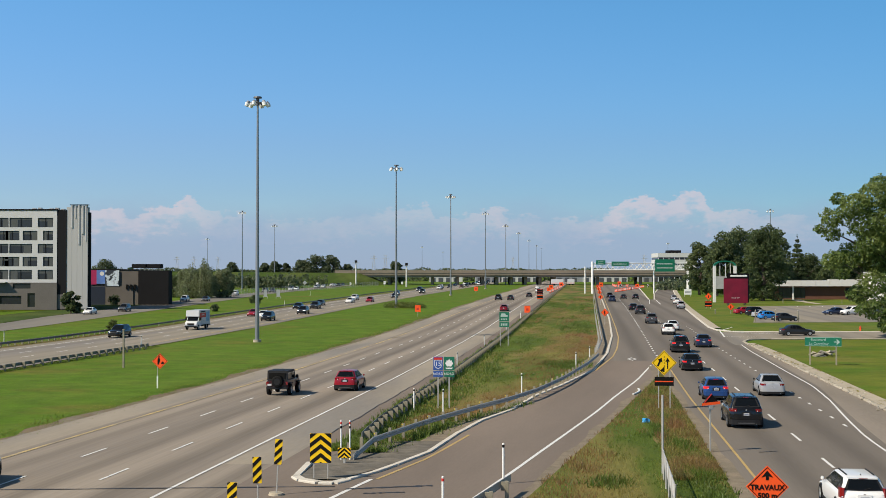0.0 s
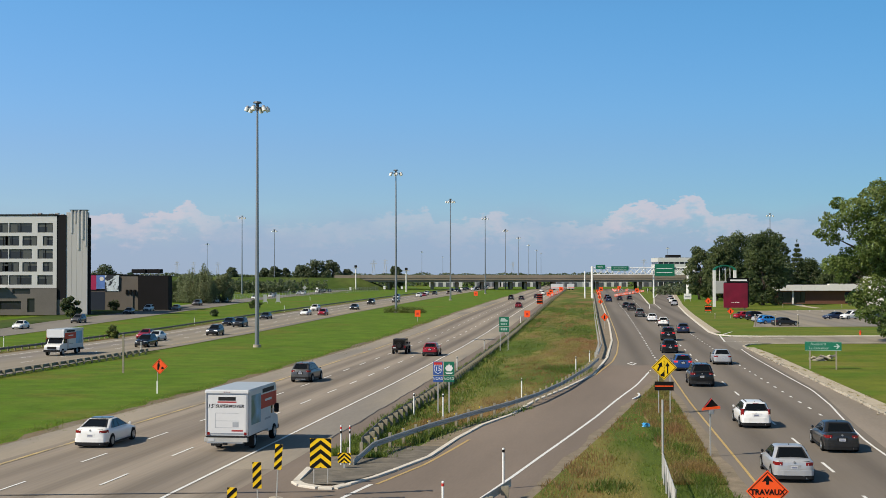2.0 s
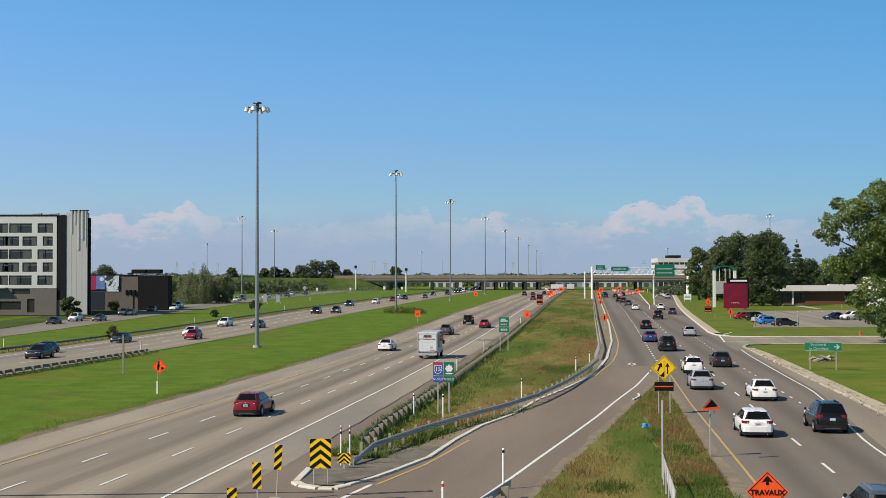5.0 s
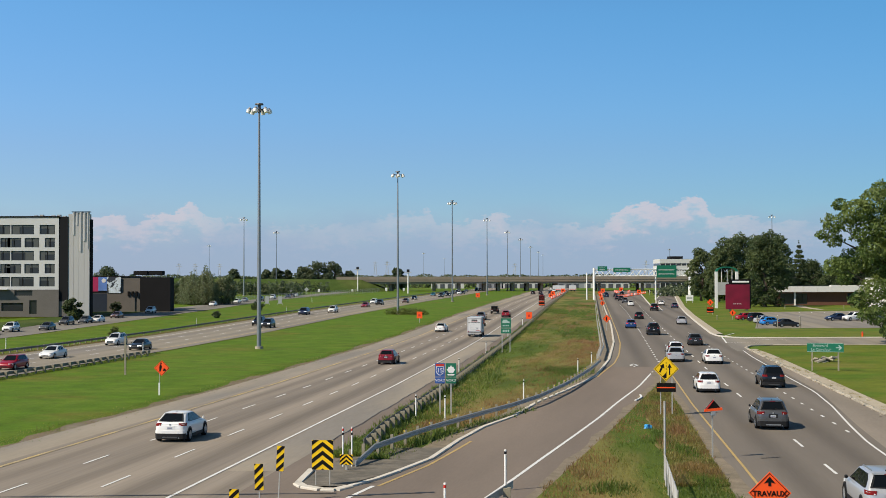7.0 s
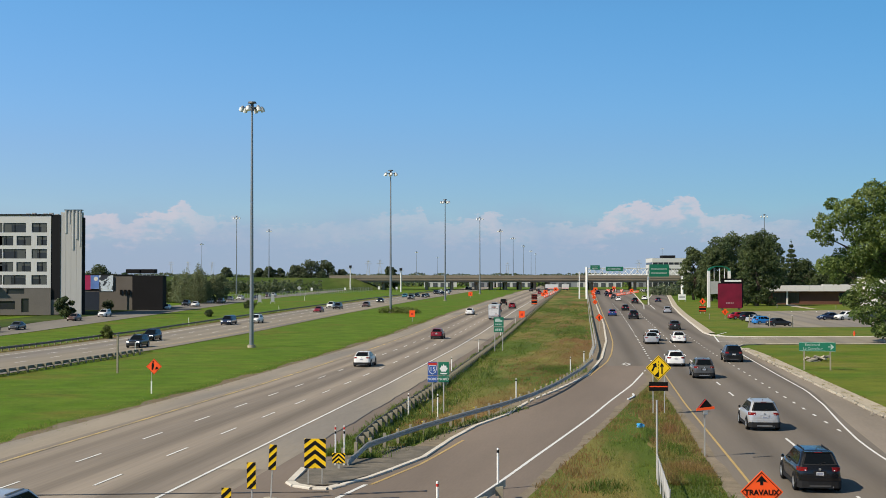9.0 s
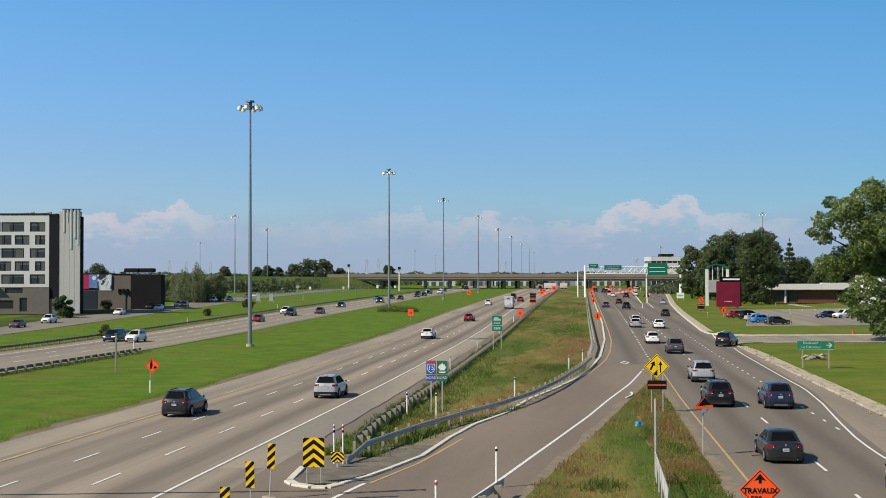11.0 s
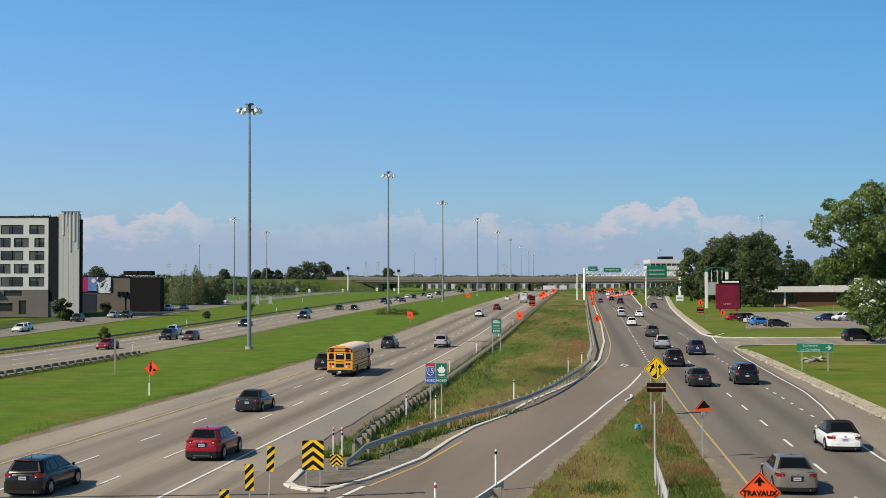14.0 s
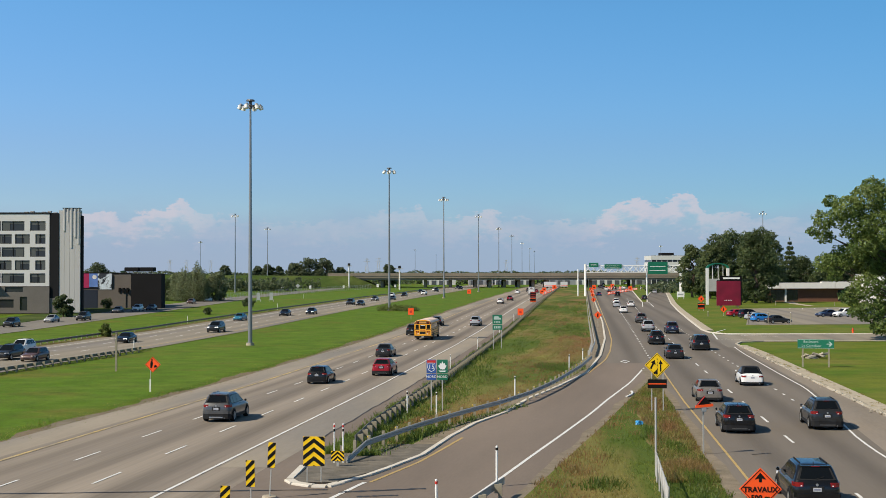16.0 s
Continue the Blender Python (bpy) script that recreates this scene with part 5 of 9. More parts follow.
drive("sedan", "white", svc(0.35), ((0, 264), (1, 244), (2.5, 216)), SV, True)
drive("suv", "grey", svc(0.6), ((0, 278), (1, 265), (2.5, 240), (4, 212)), SV, True)
drive("sedan", "charcoal", svc(0.3), ((0, 327), (1, 311), (2.5, 286), (4, 261)), SV, True)
drive("suv", "white", svc(0.3), ((0, 352), (1, 334), (2.5, 302), (4, 275), (6.5, 230)), SV, True)
drive("sedan", "grey", svc(0.7), ((0, 354), (1, 336), (2.5, 311), (4, 275), (6.5, 235)), SV, True)
drive("suv", "grey", svc(0.4), ((1, 416), (2.5, 336), (4, 304), (6.5, 256), (8, 230)), SV, True)
drive("sedan", "grey", svc(0.5), ((1, 437), (2.5, 376), (4, 310), (6.5, 263), (8, 240), (9, 222)), SV, True)
drive("sedan", "white", svc(0.6), ((2.5, 421), (4, 360), (5.5, 306), (6.5, 274), (8, 230)), SV, True)
drive("suv", "white", svc(0.35), ((4, 358), (6.5, 318), (8, 294), (9, 278), (11.5, 236)), SV, True)
drive("sedan", "brown", svc(0.35), ((4, 330), (6.5, 288), (8, 270), (9, 258), (11.5, 220)), SV, True)
drive("sedan", "white", svc(0.5), ((4, 436), (6.5, 386), (8, 350), (9, 326), (11.5, 274), (13, 245), (14.5, 218)), SV, True)
drive("suv", "charcoal", svc(0.3), ((6.5, 410), (8, 383), (9, 361), (11.5, 312), (13, 282), (14.5, 254)), SV, True)
drive("sedan", "white", svc(0.6), ((6.5, 420), (8, 380), (9, 354), (11.5, 302), (13, 254)), SV, True)
drive("sedan", "silver", svc(0.4), ((8, 409), (9, 387), (11.5, 338), (13, 308), (14.5, 272), (16, 244)), SV, True)
drive("suv", "charcoal", svc(0.7), ((8, 413), (9, 385), (11.5, 325), (13, 296), (14.5, 274), (16, 252)), SV, True)
drive("sedan", "grey", svc(0.3), ((9, 426), (11.5, 379), (13, 347), (14.5, 319), (16, 291)), SV, True)
drive("suv", "white", svc(0.5), ((9, 432), (11.5, 378), (13, 342), (14.5, 325), (16, 299)), SV, True)
drive("sedan", "navy", svc(0.6), ((11.5, 398), (13, 364), (14.5, 332), (16, 307)), SV, True)
drive("sedan", "brown", svc(0.4), ((13, 416), (14.5, 390), (16, 363)), SV, True)
drive("sedan", "white", svc(0.4), ((13, 432), (14.5, 408), (16, 387)), SV, True)

TURNS = []


def turner(style, color, rows):
    """A car that turns into the side street: rows of (seconds, x, y, heading in degrees)."""
    ob = vehicle(style, color, "turning into the side street")
    TURNS.append((ob, rows))


turner("suv", "black", ((0.0, 10.0, -40.0, -6.6), (4.0, 20.4, 56.5, -6.6), (6.3, 25.3, 93.0, -6.6), (7.0, 26.8, 103.0, -6.6), (8.0, 28.9, 118.0, -6.6), (9.0, 30.9, 131.0, -7.0), (10.3, 33.6, 147.0, -14.0), (11.3, 37.6, 158.0, -36.0), (12.0, 41.6, 164.5, -58.0), (12.5, 45.0, 167.8, -70.0),
                        (13.0, 49.2, 170.2, -80.0), (13.5, 53.6, 171.0, -87.0), (14.0, 58.4, 171.3, -88.0), (14.5, 63.4, 171.5, -88.5), (16.0, 80.0, 172.0, -88.5)))
turner("sedan", "charcoal", ((0.0, 48.5, 170.8, -86.0), (1.0, 56.6, 171.2, -88.0), (1.5, 61.0, 171.4, -88.5), (4.0, 86.0, 172.0, -88.5), (16.0, 206.0, 172.5, -88.5)))

# ---------------------------------------------------------------- high light masts
def mast_master(h):
    root = new("light_mast")
    part("base", tubed((0, 0, -0.1), (0, 0, 0.35), 0.55, n=16), M["concrete"], root)
    part("pole", tubed((0, 0, 0.3), (0, 0, h), 0.30, 0.13, n=14, caps=True), M["mast"], root, smooth=True)
    part("flange", tubed((0, 0, 0.33), (0, 0, 0.37), 0.48, n=16), M["mast"], root)
    ring = bmesh.new()
    rings_mesh(ring, [[(r * math.cos(a), r * math.sin(a), z) for r, z in ((0.74, h - 0.64), (0.79, h - 0.64), (0.79, h - 0.60), (0.74, h - 0.60))] for a in np.linspace(0, 2 * math.pi, 21)], caps=False)
    part("ring", ring, M["trim_steel"], root)
    part("cap", tubed((0, 0, h + 0.02), (0, 0, h + 0.22), 0.62, 0.52, n=14), M["trim_steel"], root)
    part("headframe", tubed((0, 0, h - 1.0), (0, 0, h + 0.05), 0.26, 0.22, n=12), M["trim_steel"], root)
    for k in range(6):
        a = 2 * math.pi * k / 6 + 0.3
        c, s = math.cos(a), math.sin(a)
        part("arm", tubed((0.2 * c, 0.2 * s, h - 0.62), (1.30 * c, 1.30 * s, h - 0.55), 0.05, n=6), M["trim_steel"], root)
        lamp = part("floodlight", tubed((1.22 * c, 1.22 * s, h - 0.42), (1.38 * c, 1.38 * s, h - 0.72), 0.17, 0.30, n=12), M["sign_back_grey"], root)
        part("lens", tubed((1.38 * c, 1.38 * s, h - 0.70), (1.54 * c, 1.54 * s, h - 1.14), 0.33, 0.28, n=12), M["lamp_glass"], lamp)
    return tagged(root, "tall tapering steel mast with a ring of floodlights", "street lamp", "high light masts along the motorway")


def masts():
    first = mast_master(33.4)
    places = ((-25.4, 170.5), (-11.25, 299.4), (2.6, 422.6), (18.9, 555), (36.0, 715), (52.7, 867), (76, 1102), (102, 1357), (123, 1560),
              (-87.8, 545), (-96.6, 715), (-196, 1037), (-24, 1430), (139, 529), (222, 1230), (199, 800), (0.0, 1900))
    for i, (x, y) in enumerate(places):
        m = Matrix.Translation((x, y, lie(x, y) - 0.06))
        if i == 0:
            first.matrix_basis = m
        else:
            copy_thing(first, m @ pose(0, 0, 0, 0, 0, 23 * i) @ Matrix.Diagonal((1, 1, 1.024, 1)))


masts()


# ---------------------------------------------------------------- far overpass
def overpass():
    root = thing("bridge", "long concrete overpass with dark piers and a pale barrier", "bridge", kind="structure")
    y0, y1 = 690.0, 716.0
    part("deck", boxed(-48, 330, y0, y1, 5.3, 6.6), M["bridge"], root)
    part("beam", boxed(-48, 330, y0 + 0.6, y1 - 0.6, 4.2, 5.3), M["bridge"], root)
    part("barrier", boxed(-60, 330, y0 - 0.2, y0 + 0.2, 6.4, 8.0), M["bridge"], root)
    part("barrier", boxed(-60, 330, y1 - 0.2, y1 + 0.2, 6.4, 8.0), M["concrete"], root)
    for x in (-30, -6, 8, 22, 30, 38, 46, 54, 62, 86, 110, 134, 160, 200, 240):
        for y in (y0 + 4, y1 - 4):
            part("pier", tubed((x, y, -0.3), (x, y, 4.3), 0.9, n=12), M["bridge"], root)
    # approach bank
    verts = [(-48, y0 - 16, -0.1), (-48, y1 + 16, -0.1), (-46, y0, 6.4), (-46, y1, 6.4), (-260, y0 - 40, -0.1), (-260, y1 + 30, -0.1), (-260, y0 - 10, 8.2), (-260, y1, 8.2), (-30, y0 - 2, -0.1), (-30, y1 + 2, -0.1)]
    ob = raw("embankment", verts, [(0, 2, 6, 4), (2, 3, 7, 6), (3, 1, 5, 7), (0, 8, 2), (8, 9, 3, 2), (9, 1, 3)], M["bank"])
    tagged(ob, "grass bank that carries the overpass", "embankment", kind="structure")


overpass()


def far_sheds():
    for x, w, h, tone in ((2, 22, 4.6, "fascia_far"), (30, 16, 3.8, "shed_grey"), (52, 26, 5.2, "fascia_far"), (84, 18, 4.2, "shed_grey"), (108, 30, 5.0, "fascia_far"), (150, 34, 4.6, "shed_grey")):
        s = thing("warehouse", "low pale warehouse beyond the overpass", "building", Matrix.Translation((x, 830, 0)), "far warehouses")
        part("wall", boxed(-w / 2, w / 2, 0, 30, -0.2, h), M[tone], s)
        part("roof", boxed(-w / 2 - 0.3, w / 2 + 0.3, -0.3, 30.3, h, h + 0.35), M["shed_grey"], s)
        for k in range(int(w / 5)):
            part("loading_door", boxed(-w / 2 + 1 + 5 * k, -w / 2 + 4 + 5 * k, -0.15, 0.1, 0, 2.9), M["shed_door"], s)


far_sheds()

# ---------------------------------------------------------------- kerbs, verges, rails
M["kerb"] = material("pale_kerb_concrete", (0.60, 0.56, 0.49), 0.85, vary=0.2, scale=0.7, fine=9.0, bump=0.005)
M["weeds"] = material("long_weedy_grass", (0.08, 0.115, 0.017), 0.92, vary=0.34, scale=0.34, fine=4.0, bump=0.08, stretch=(1.0, 0.22, 1.0), turn=6.65, second=(0.19, 0.17, 0.05), patch=(0.47, 0.58), third=((0.185, 0.118, 0.045), 0.11, 0.48, 0.62))
M["dry_verge"] = material("dry_verge_grass", (0.19, 0.155, 0.06), 0.95, vary=0.38, scale=0.8, fine=6.0, bump=0.05, second=(0.115, 0.12, 0.03), third=((0.17, 0.105, 0.045), 0.25, 0.50, 0.66))
M["gravel_dark"] = material("dark_grey_gravel", (0.14, 0.128, 0.108), 0.95, vary=0.36, scale=2.5, fine=18.0, bump=0.02, second=(0.19, 0.17, 0.14))
M["gravel_pale"] = material("pale_gravel_edge", (0.235, 0.195, 0.145), 0.95, vary=0.32, scale=1.5, fine=14.0, bump=0.02, second=(0.2, 0.17, 0.125))
M["podium_stone"] = material("dark_rubble_stone", (0.19, 0.175, 0.15), 0.9, vary=0.35, scale=2.0, fine=12.0, bump=0.01)
M["wood"] = material("grey_weathered_post", (0.27, 0.245, 0.185), 0.9, vary=0.3, scale=3.0, fine=20.0)
M["rubble"] = material("broken_concrete", (0.40, 0.36, 0.29), 0.9, vary=0.25, scale=1.2, fine=9.0, bump=0.01, random_tone=0.22)
M["rail_pale"] = material("pale_rail_zinc", (0.50, 0.49, 0.46), 0.6, 0.1, vary=0.15, scale=1.0, fine=6.0)
M["rust"] = material("weathered_rail_steel", (0.20, 0.195, 0.185), 0.65, 0.25, vary=0.25, scale=1.0, fine=7.0)
M["reflector"] = material("yellow_reflector", (0.75, 0.55, 0.05), 0.4)


def kerb(name, pts, parent=None, w=0.24, h=0.13, mat="kerb", label="pale worn concrete kerb"):
    """A kerb along points (x, y), a real step, cut in lengths."""
    root = thing(name, label, "kerb", kind="structure")
    run, cut = [], 0
    dense = []
    for (x0, y0), (x1, y1) in zip(pts, pts[1:]):
        n = max(1, int(math.hypot(x1 - x0, y1 - y0) / 3.0))
        dense += [(x0 + (x1 - x0) * k / n, y0 + (y1 - y0) * k / n) for k in range(n)]
    dense.append(pts[-1])
    for i, (a, b) in enumerate(zip(dense, dense[1:])):
        d = Vector((b[0] - a[0], b[1] - a[1])).normalized()
        s = Vector((d.y, -d.x)) * (w / 2)
        rise = h + 0.008 * math.sin(i * 1.7)
        a = (a[0] + d.x * 0.02, a[1] + d.y * 0.02)
        bm = bmesh.new()
        prof = ((-1, -0.1), (-1, rise - 0.03), (-0.85, rise), (0.85, rise), (1, rise - 0.03), (1, -0.1))
        rings_mesh(bm, [[(p[0] + s.x * k, p[1] + s.y * k, lie(p[0], p[1]) + z) for k, z in prof] for p in (a, b)])
        part("kerb_stone", bm, M[mat], root)
    return root


def ux(f, ys):
    return [(f(y) + SLANT * y, y) for y in ys]


kerb("kerb_ramp", ux(kerb_u, [57.6, 62, 66, 69.6, 75.7, 81.9, 91, 99.4, 112.7, 124, 135, 150, 169, 195, 225, 260, 300, 369, 460, 560]), w=0.28, h=0.085)
kerb("kerb_island", [(-4.05, 53.3), (-3.0, 55.4), (-2.2, 57.5)], w=0.28, h=0.085)
kerb("kerb_island", [(-6.2, 58.2), (-6.35, 54.2)], w=0.34, h=0.09)
kerb("kerb_island", [(-6.35, 54.0), (-6.0, 53.1), (-5.2, 52.4), (-4.6, 52.3), (-4.1, 53.2)], w=0.46, h=0.09)
kerb("kerb_street", ux(lambda y: 19.3, [0, 60, 100, 120, 140, 151]) + [(37.6, 156), (39.2, 160), (42.5, 161.8), (60, 162.2), (120, 162.6)], w=0.30, h=0.10, mat="rubble", label="low crumbling concrete kerb with loose stones")
kerb("kerb_corner", [(120, 180.2), (60, 179.8), (46, 179.4), (41.8, 180.5), (40.6, 186)] + ux(far_kerb, [193, 210, 230, 255, 282, 315, 350, 410, 472, 560]), w=0.35)
island = band("traffic_island", lambda y: np.interp(y, (53.2, 58, 66), (-12.45, -12.6, -12.0)), lambda y: kerb_u(y) - 0.1, 53.2, 66, 0.06, M["gravel_dark"], None, "grey gravel and stained concrete traffic island", "traffic island")
band("verge_wedge", lambda y: -11.9, lambda y: kerb_u(y) - np.interp(y, (60, 80, 110), (1.5, 1.1, 0.5)), 63, 700, 0.02, M["weeds"], None, "long weedy grass wedge with reddish dry patches", "grass verge")
band("verge_nose", lambda y: ramp_edge(y), lambda y: np.interp(y, (50, 112, 118), (5.95, 6.3, 6.9)), 20, 118, 0.03, M["weeds"], None, "rough grass nose between ramp and street", "grass verge")
band("verge_nose_dry", lambda y: max(ramp_edge(y) + 0.15, 3.7 + 0.5 * math.sin(y * 0.45) + 0.3 * math.sin(y * 1.7)), lambda y: np.interp(y, (50, 112, 118), (5.95, 6.3, 6.9)), 55, 105, 0.034, M["dry_verge"], None, "straw-coloured dry grass beside the street", "grass verge")
band("gravel_edge_street", lambda y: 5.6, lambda y: 6.72 + 0.10 * math.sin(y * 0.37) + 0.07 * math.sin(y * 1.1), 20, 117, 0.018, M["gravel_pale"], None, "pale gravel margin between grass and street", "verge strip")
band("gravel_edge_ramp", lambda y: ramp_edge(y) - 0.55 + 0.12 * math.sin(y * 0.5) + 0.1 * math.sin(y * 1.3), lambda y: ramp_edge(y) + 0.5, 20, 116, 0.016, M["gravel_pale"], None, "pale gravel margin between grass and ramp", "verge strip")
band("gravel_kerb_strip", lambda y: kerb_u(y) - np.interp(y, (60, 80, 110, 135, 170, 700), (1.5, 1.1, 0.6, 1.3, 1.9, 2.2)), lambda y: kerb_u(y) - 0.15, 64, 560, 0.027, M["gravel_pale"], None, "gravelly bare strip behind the kerb", "verge strip")
band("gravel_edge_west", lambda y: -32.25 + 0.35 * math.sin(y * 0.31) + 0.3 * math.sin(y * 0.93) + 0.15 * math.sin(y * 2.3), -31.3, -60, 700, -0.012, M["gravel"], None, "ragged dirt edge between grass and shoulder", "verge strip")
band("verge_dry_strip", lambda y: -75.1 + 0.25 * math.sin(y * 0.3), -72.95, 60, 690, 0.012, M["dry_verge"], None, "tan dry grass strip under the guardrail", "verge strip")
band("shoulder_tan", -16.85, -14.4, 58, 1250, 0.004, M["shoulder"], None, "tan dusty paved shoulder", "road shoulder")
band("sidewalk_east", 19.45, lambda y: np.interp(y, (0, 140, 152), (20.6, 20.6, 20.2)), 40, 152, 0.10, M["concrete"], None, "cracked pale concrete pavement strip", "pavement")
band("pavement_shoulder", lambda y: np.interp(y, (0, 63, 76, 97, 150), (15.4, 15.4, 16.2, 17.9, 18.7)), 19.15, 0, 150, 0.002, M["street_shoulder"], None, "worn grey asphalt shoulder of the street", "road shoulder")
band("sidewalk_corner", lambda y: far_kerb(y) + 0.15, lambda y: far_kerb(y) + 1.5, 190, 560, 0.09, M["concrete"], None, "pale concrete pavement strip with debris", "pavement")


def flat(name, pts, mat, up, label, category):
    """A flat surface that follows the land, from an outline of (x, y) in pairs left/right."""
    verts, faces = [], []
    for (l, r) in pts:
        for k in range(7):
            x, y = l[0] + (r[0] - l[0]) * k / 6, l[1] + (r[1] - l[1]) * k / 6
            verts.append((x, y, lie(x, y) + up))
    for i in range(len(pts) - 1):
        for k in range(6):
            faces.append((i * 7 + k, i * 7 + k + 1, i * 7 + k + 8, i * 7 + k + 7))
    return tagged(raw(name, verts, faces, mat), label, category, kind="structure")


flat("lawn_east", [((at(20.6, 30).x, 30), (140, 30)), ((at(20.6, 100).x, 100), (140, 100)), ((at(20.6, 148).x, 148), (140, 148)), ((39.4, 157), (140, 157)), ((42.4, 161.6), (140, 162.2))], M["lawn"], -0.03, "yellowish green mown lawn with worn patches", "lawn")
flat("lawn_corner", [((41.8, 180.6), (180, 181.0)), ((at(20.3, 195).x, 195), (180, 195)), ((at(21.6, 230).x, 230), (180, 230)), ((at(24.6, 300).x, 300), (180, 300)), ((at(30, 400).x, 400), (180, 400))], M["lawn"], -0.03, "yellowish green lawn round the car park", "lawn")
flat("road_side_street", [((35.0, 149), (36.6, 150.5)), ((35.8, 156), (37.6, 156)), ((36.5, 160), (40, 160.9)), ((37.5, 166), (70, 162.3)), ((38.6, 172), (320, 164)), ((39.8, 179.5), (320, 181))], M["asphalt_left"], 0.006, "pale grey side street", "road")
flat("verge_gore", [((60.4, 366), (61.6, 366)), ((72.5, 450), (76.0, 450)), ((84, 530), (91, 530)), ((107, 690), (119, 690))], M["lawn"], 0.05, "narrow grass wedge where the street forks", "grass verge")
for gore_edge in (((60.2, 364.5), (72.5, 450), (84, 530), (107, 690)), ((61.8, 364.5), (76.2, 450), (91.2, 530), (119.2, 690))):
    strip = bmesh.new()
    rings_mesh(strip, [[(x + dx, y, lie(x, y) + z) for dx, z in ((-0.2, -0.1), (-0.2, 0.12), (0.2, 0.12), (0.2, -0.1))] for x, y in gore_edge])
    part("kerb_stone", strip, M["kerb"], bpy.data.objects["verge_gore"])
for fork in (((52.6, 318), (60.0, 363)), ((55.4, 318), (61.8, 363))):
    (xa, ya), (xb, yb) = fork
    raw("edge_line", [(xa, ya, 0.025), (xa + 0.22, ya, 0.025), (xb + 0.22, yb, 0.025), (xb, yb, 0.025)], [(0, 1, 2, 3)], M["white_line"], street)
flat("car_park", [((52.5, 211), (76, 213)), ((60, 240), (88, 240)), ((68, 275), (104, 275)), ((73, 300), (118, 318))], M["asphalt_left"], 0.004, "sunlit grey asphalt car park", "car park")
for k in range(6):
    x = 84 + k * 3.0
    raw("bay_line", [(x, 296, 0.012), (x + 0.15, 296, 0.012), (x + 2.2, 303, 0.012), (x + 2.05, 303, 0.012)], [(0, 1, 2, 3)], M["white_line"], bpy.data.objects["car_park"])
flat("footpath", [((96, 322), (98, 322)), ((98, 345), (100.5, 345)), ((102, 366), (105, 366))], M["concrete"], 0.01, "pale concrete footpath to the low building", "path")


def guardrail(name, us, ys, label, post="wood", mat="rust", gap=2.0, far=260, face=1, top=0.78, dip=0.0):
    """Steel beam rail on posts along u(y)."""
    root = thing(name, label, "guardrail")
    f = line(ys, us)
    pts = steps(ys[0], ys[-1])
    bm = bmesh.new()
    prof = ((0, 0.0), (0.05, 0.03), (0.06, 0.10), (0.01, 0.15), (0.06, 0.20), (0.05, 0.28), (0, 0.31), (-0.012, 0.30), (-0.012, 0.01))
    rings_mesh(bm, [[tuple(at(f(y) + face * px, y, top - 0.31 + pz - (max(0.0, 1 - (y - ys[0]) / dip) * (top - 0.33) if dip else 0.0))) for px, pz in prof] for y in pts])
    part("beam", bm, M[mat], root)
    pm = bpy.data.meshes.new("post")
    b2 = box(boxed(-0.075, 0.075, -0.09, 0.09, -0.25, top + 0.02), -0.075 + 0.15 * face, 0.075 + 0.15 * face, -0.065, 0.065, top - 0.34, top - 0.01) if post == "wood" else boxed(-0.075, 0.075, -0.09, 0.09, -0.25, top + 0.07) if post == "slim" else boxed(-0.05, 0.05, -0.07, 0.07, -0.25, top + 0.02)
    b2.to_mesh(pm)
    b2.free()
    pm.materials.append(M["wood" if post in ("wood", "slim") else "steel"])
    y = ys[0] + 0.3
    n = 0
    while y < ys[-1] and n < 290:
        p = at(f(y) - face * 0.30, y)
        share("post", pm, root, Matrix.Translation(p) @ pose(0, 0, 0, 0, 0, -TURN))
        y += gap if y < far else gap * 4
        n += 1
    return root


guardrail("guardrail", (-11.6, -12.0, -12.0, -12.0), (64, 72, 200, 690), "weathered steel guardrail on wooden posts overgrown with weeds", face=-1)
rail2 = guardrail("guardrail", (-11.1, -11.0, -10.5, -9.1, -6.9, -5.2, -3.6, -1.9, 0.0, 1.0), (58.9, 60.2, 63, 70, 78, 83, 89, 98.4, 113, 124), "curved galvanised steel guardrail with yellow reflectors beside the ramp", post="slim", mat="steel", face=1, dip=2.6)
guardrail("guardrail", (1.0, 1.6, 1.6, 2.2), (132, 150, 240, 580), "pale galvanised guardrail beside the ramp", post="steel", mat="rail_pale", gap=4.0)
guardrail("guardrail", (-55.9, -55.6, -55.0), (60, 120, 156), "guardrail on stout wooden posts beside the grass", post="wood", mat="rust", face=-1, top=0.58)
guardrail("guardrail", (-74.3, -74.2, -74.2), (90, 250, 690), "dark weathered guardrail along the far carriageway", post="wood", mat="rust", face=1, far=200, top=0.62)
guardrail("guardrail", (-10.5, -5.05, -3.9, -3.15), (10, 40, 46.4, 50.6), "galvanised guardrail end on stout posts beside the ramp", post="wood", mat="steel", gap=2.4, face=-1)
for y in np.arange(62.5, 124, 4.0):
    f2 = line((60, 63, 70, 78, 83, 89, 98.4, 113, 124), (-11.1, -10.5, -9.1, -6.9, -5.2, -3.6, -1.9, 0.0, 1.0))
    p = at(f2(y) - 0.12, y, 0.84)
    part("reflector", boxed(p.x - 0.03, p.x + 0.03, p.y - 0.02, p.y + 0.02, p.z, p.z + 0.06), M["reflector"], rail2)

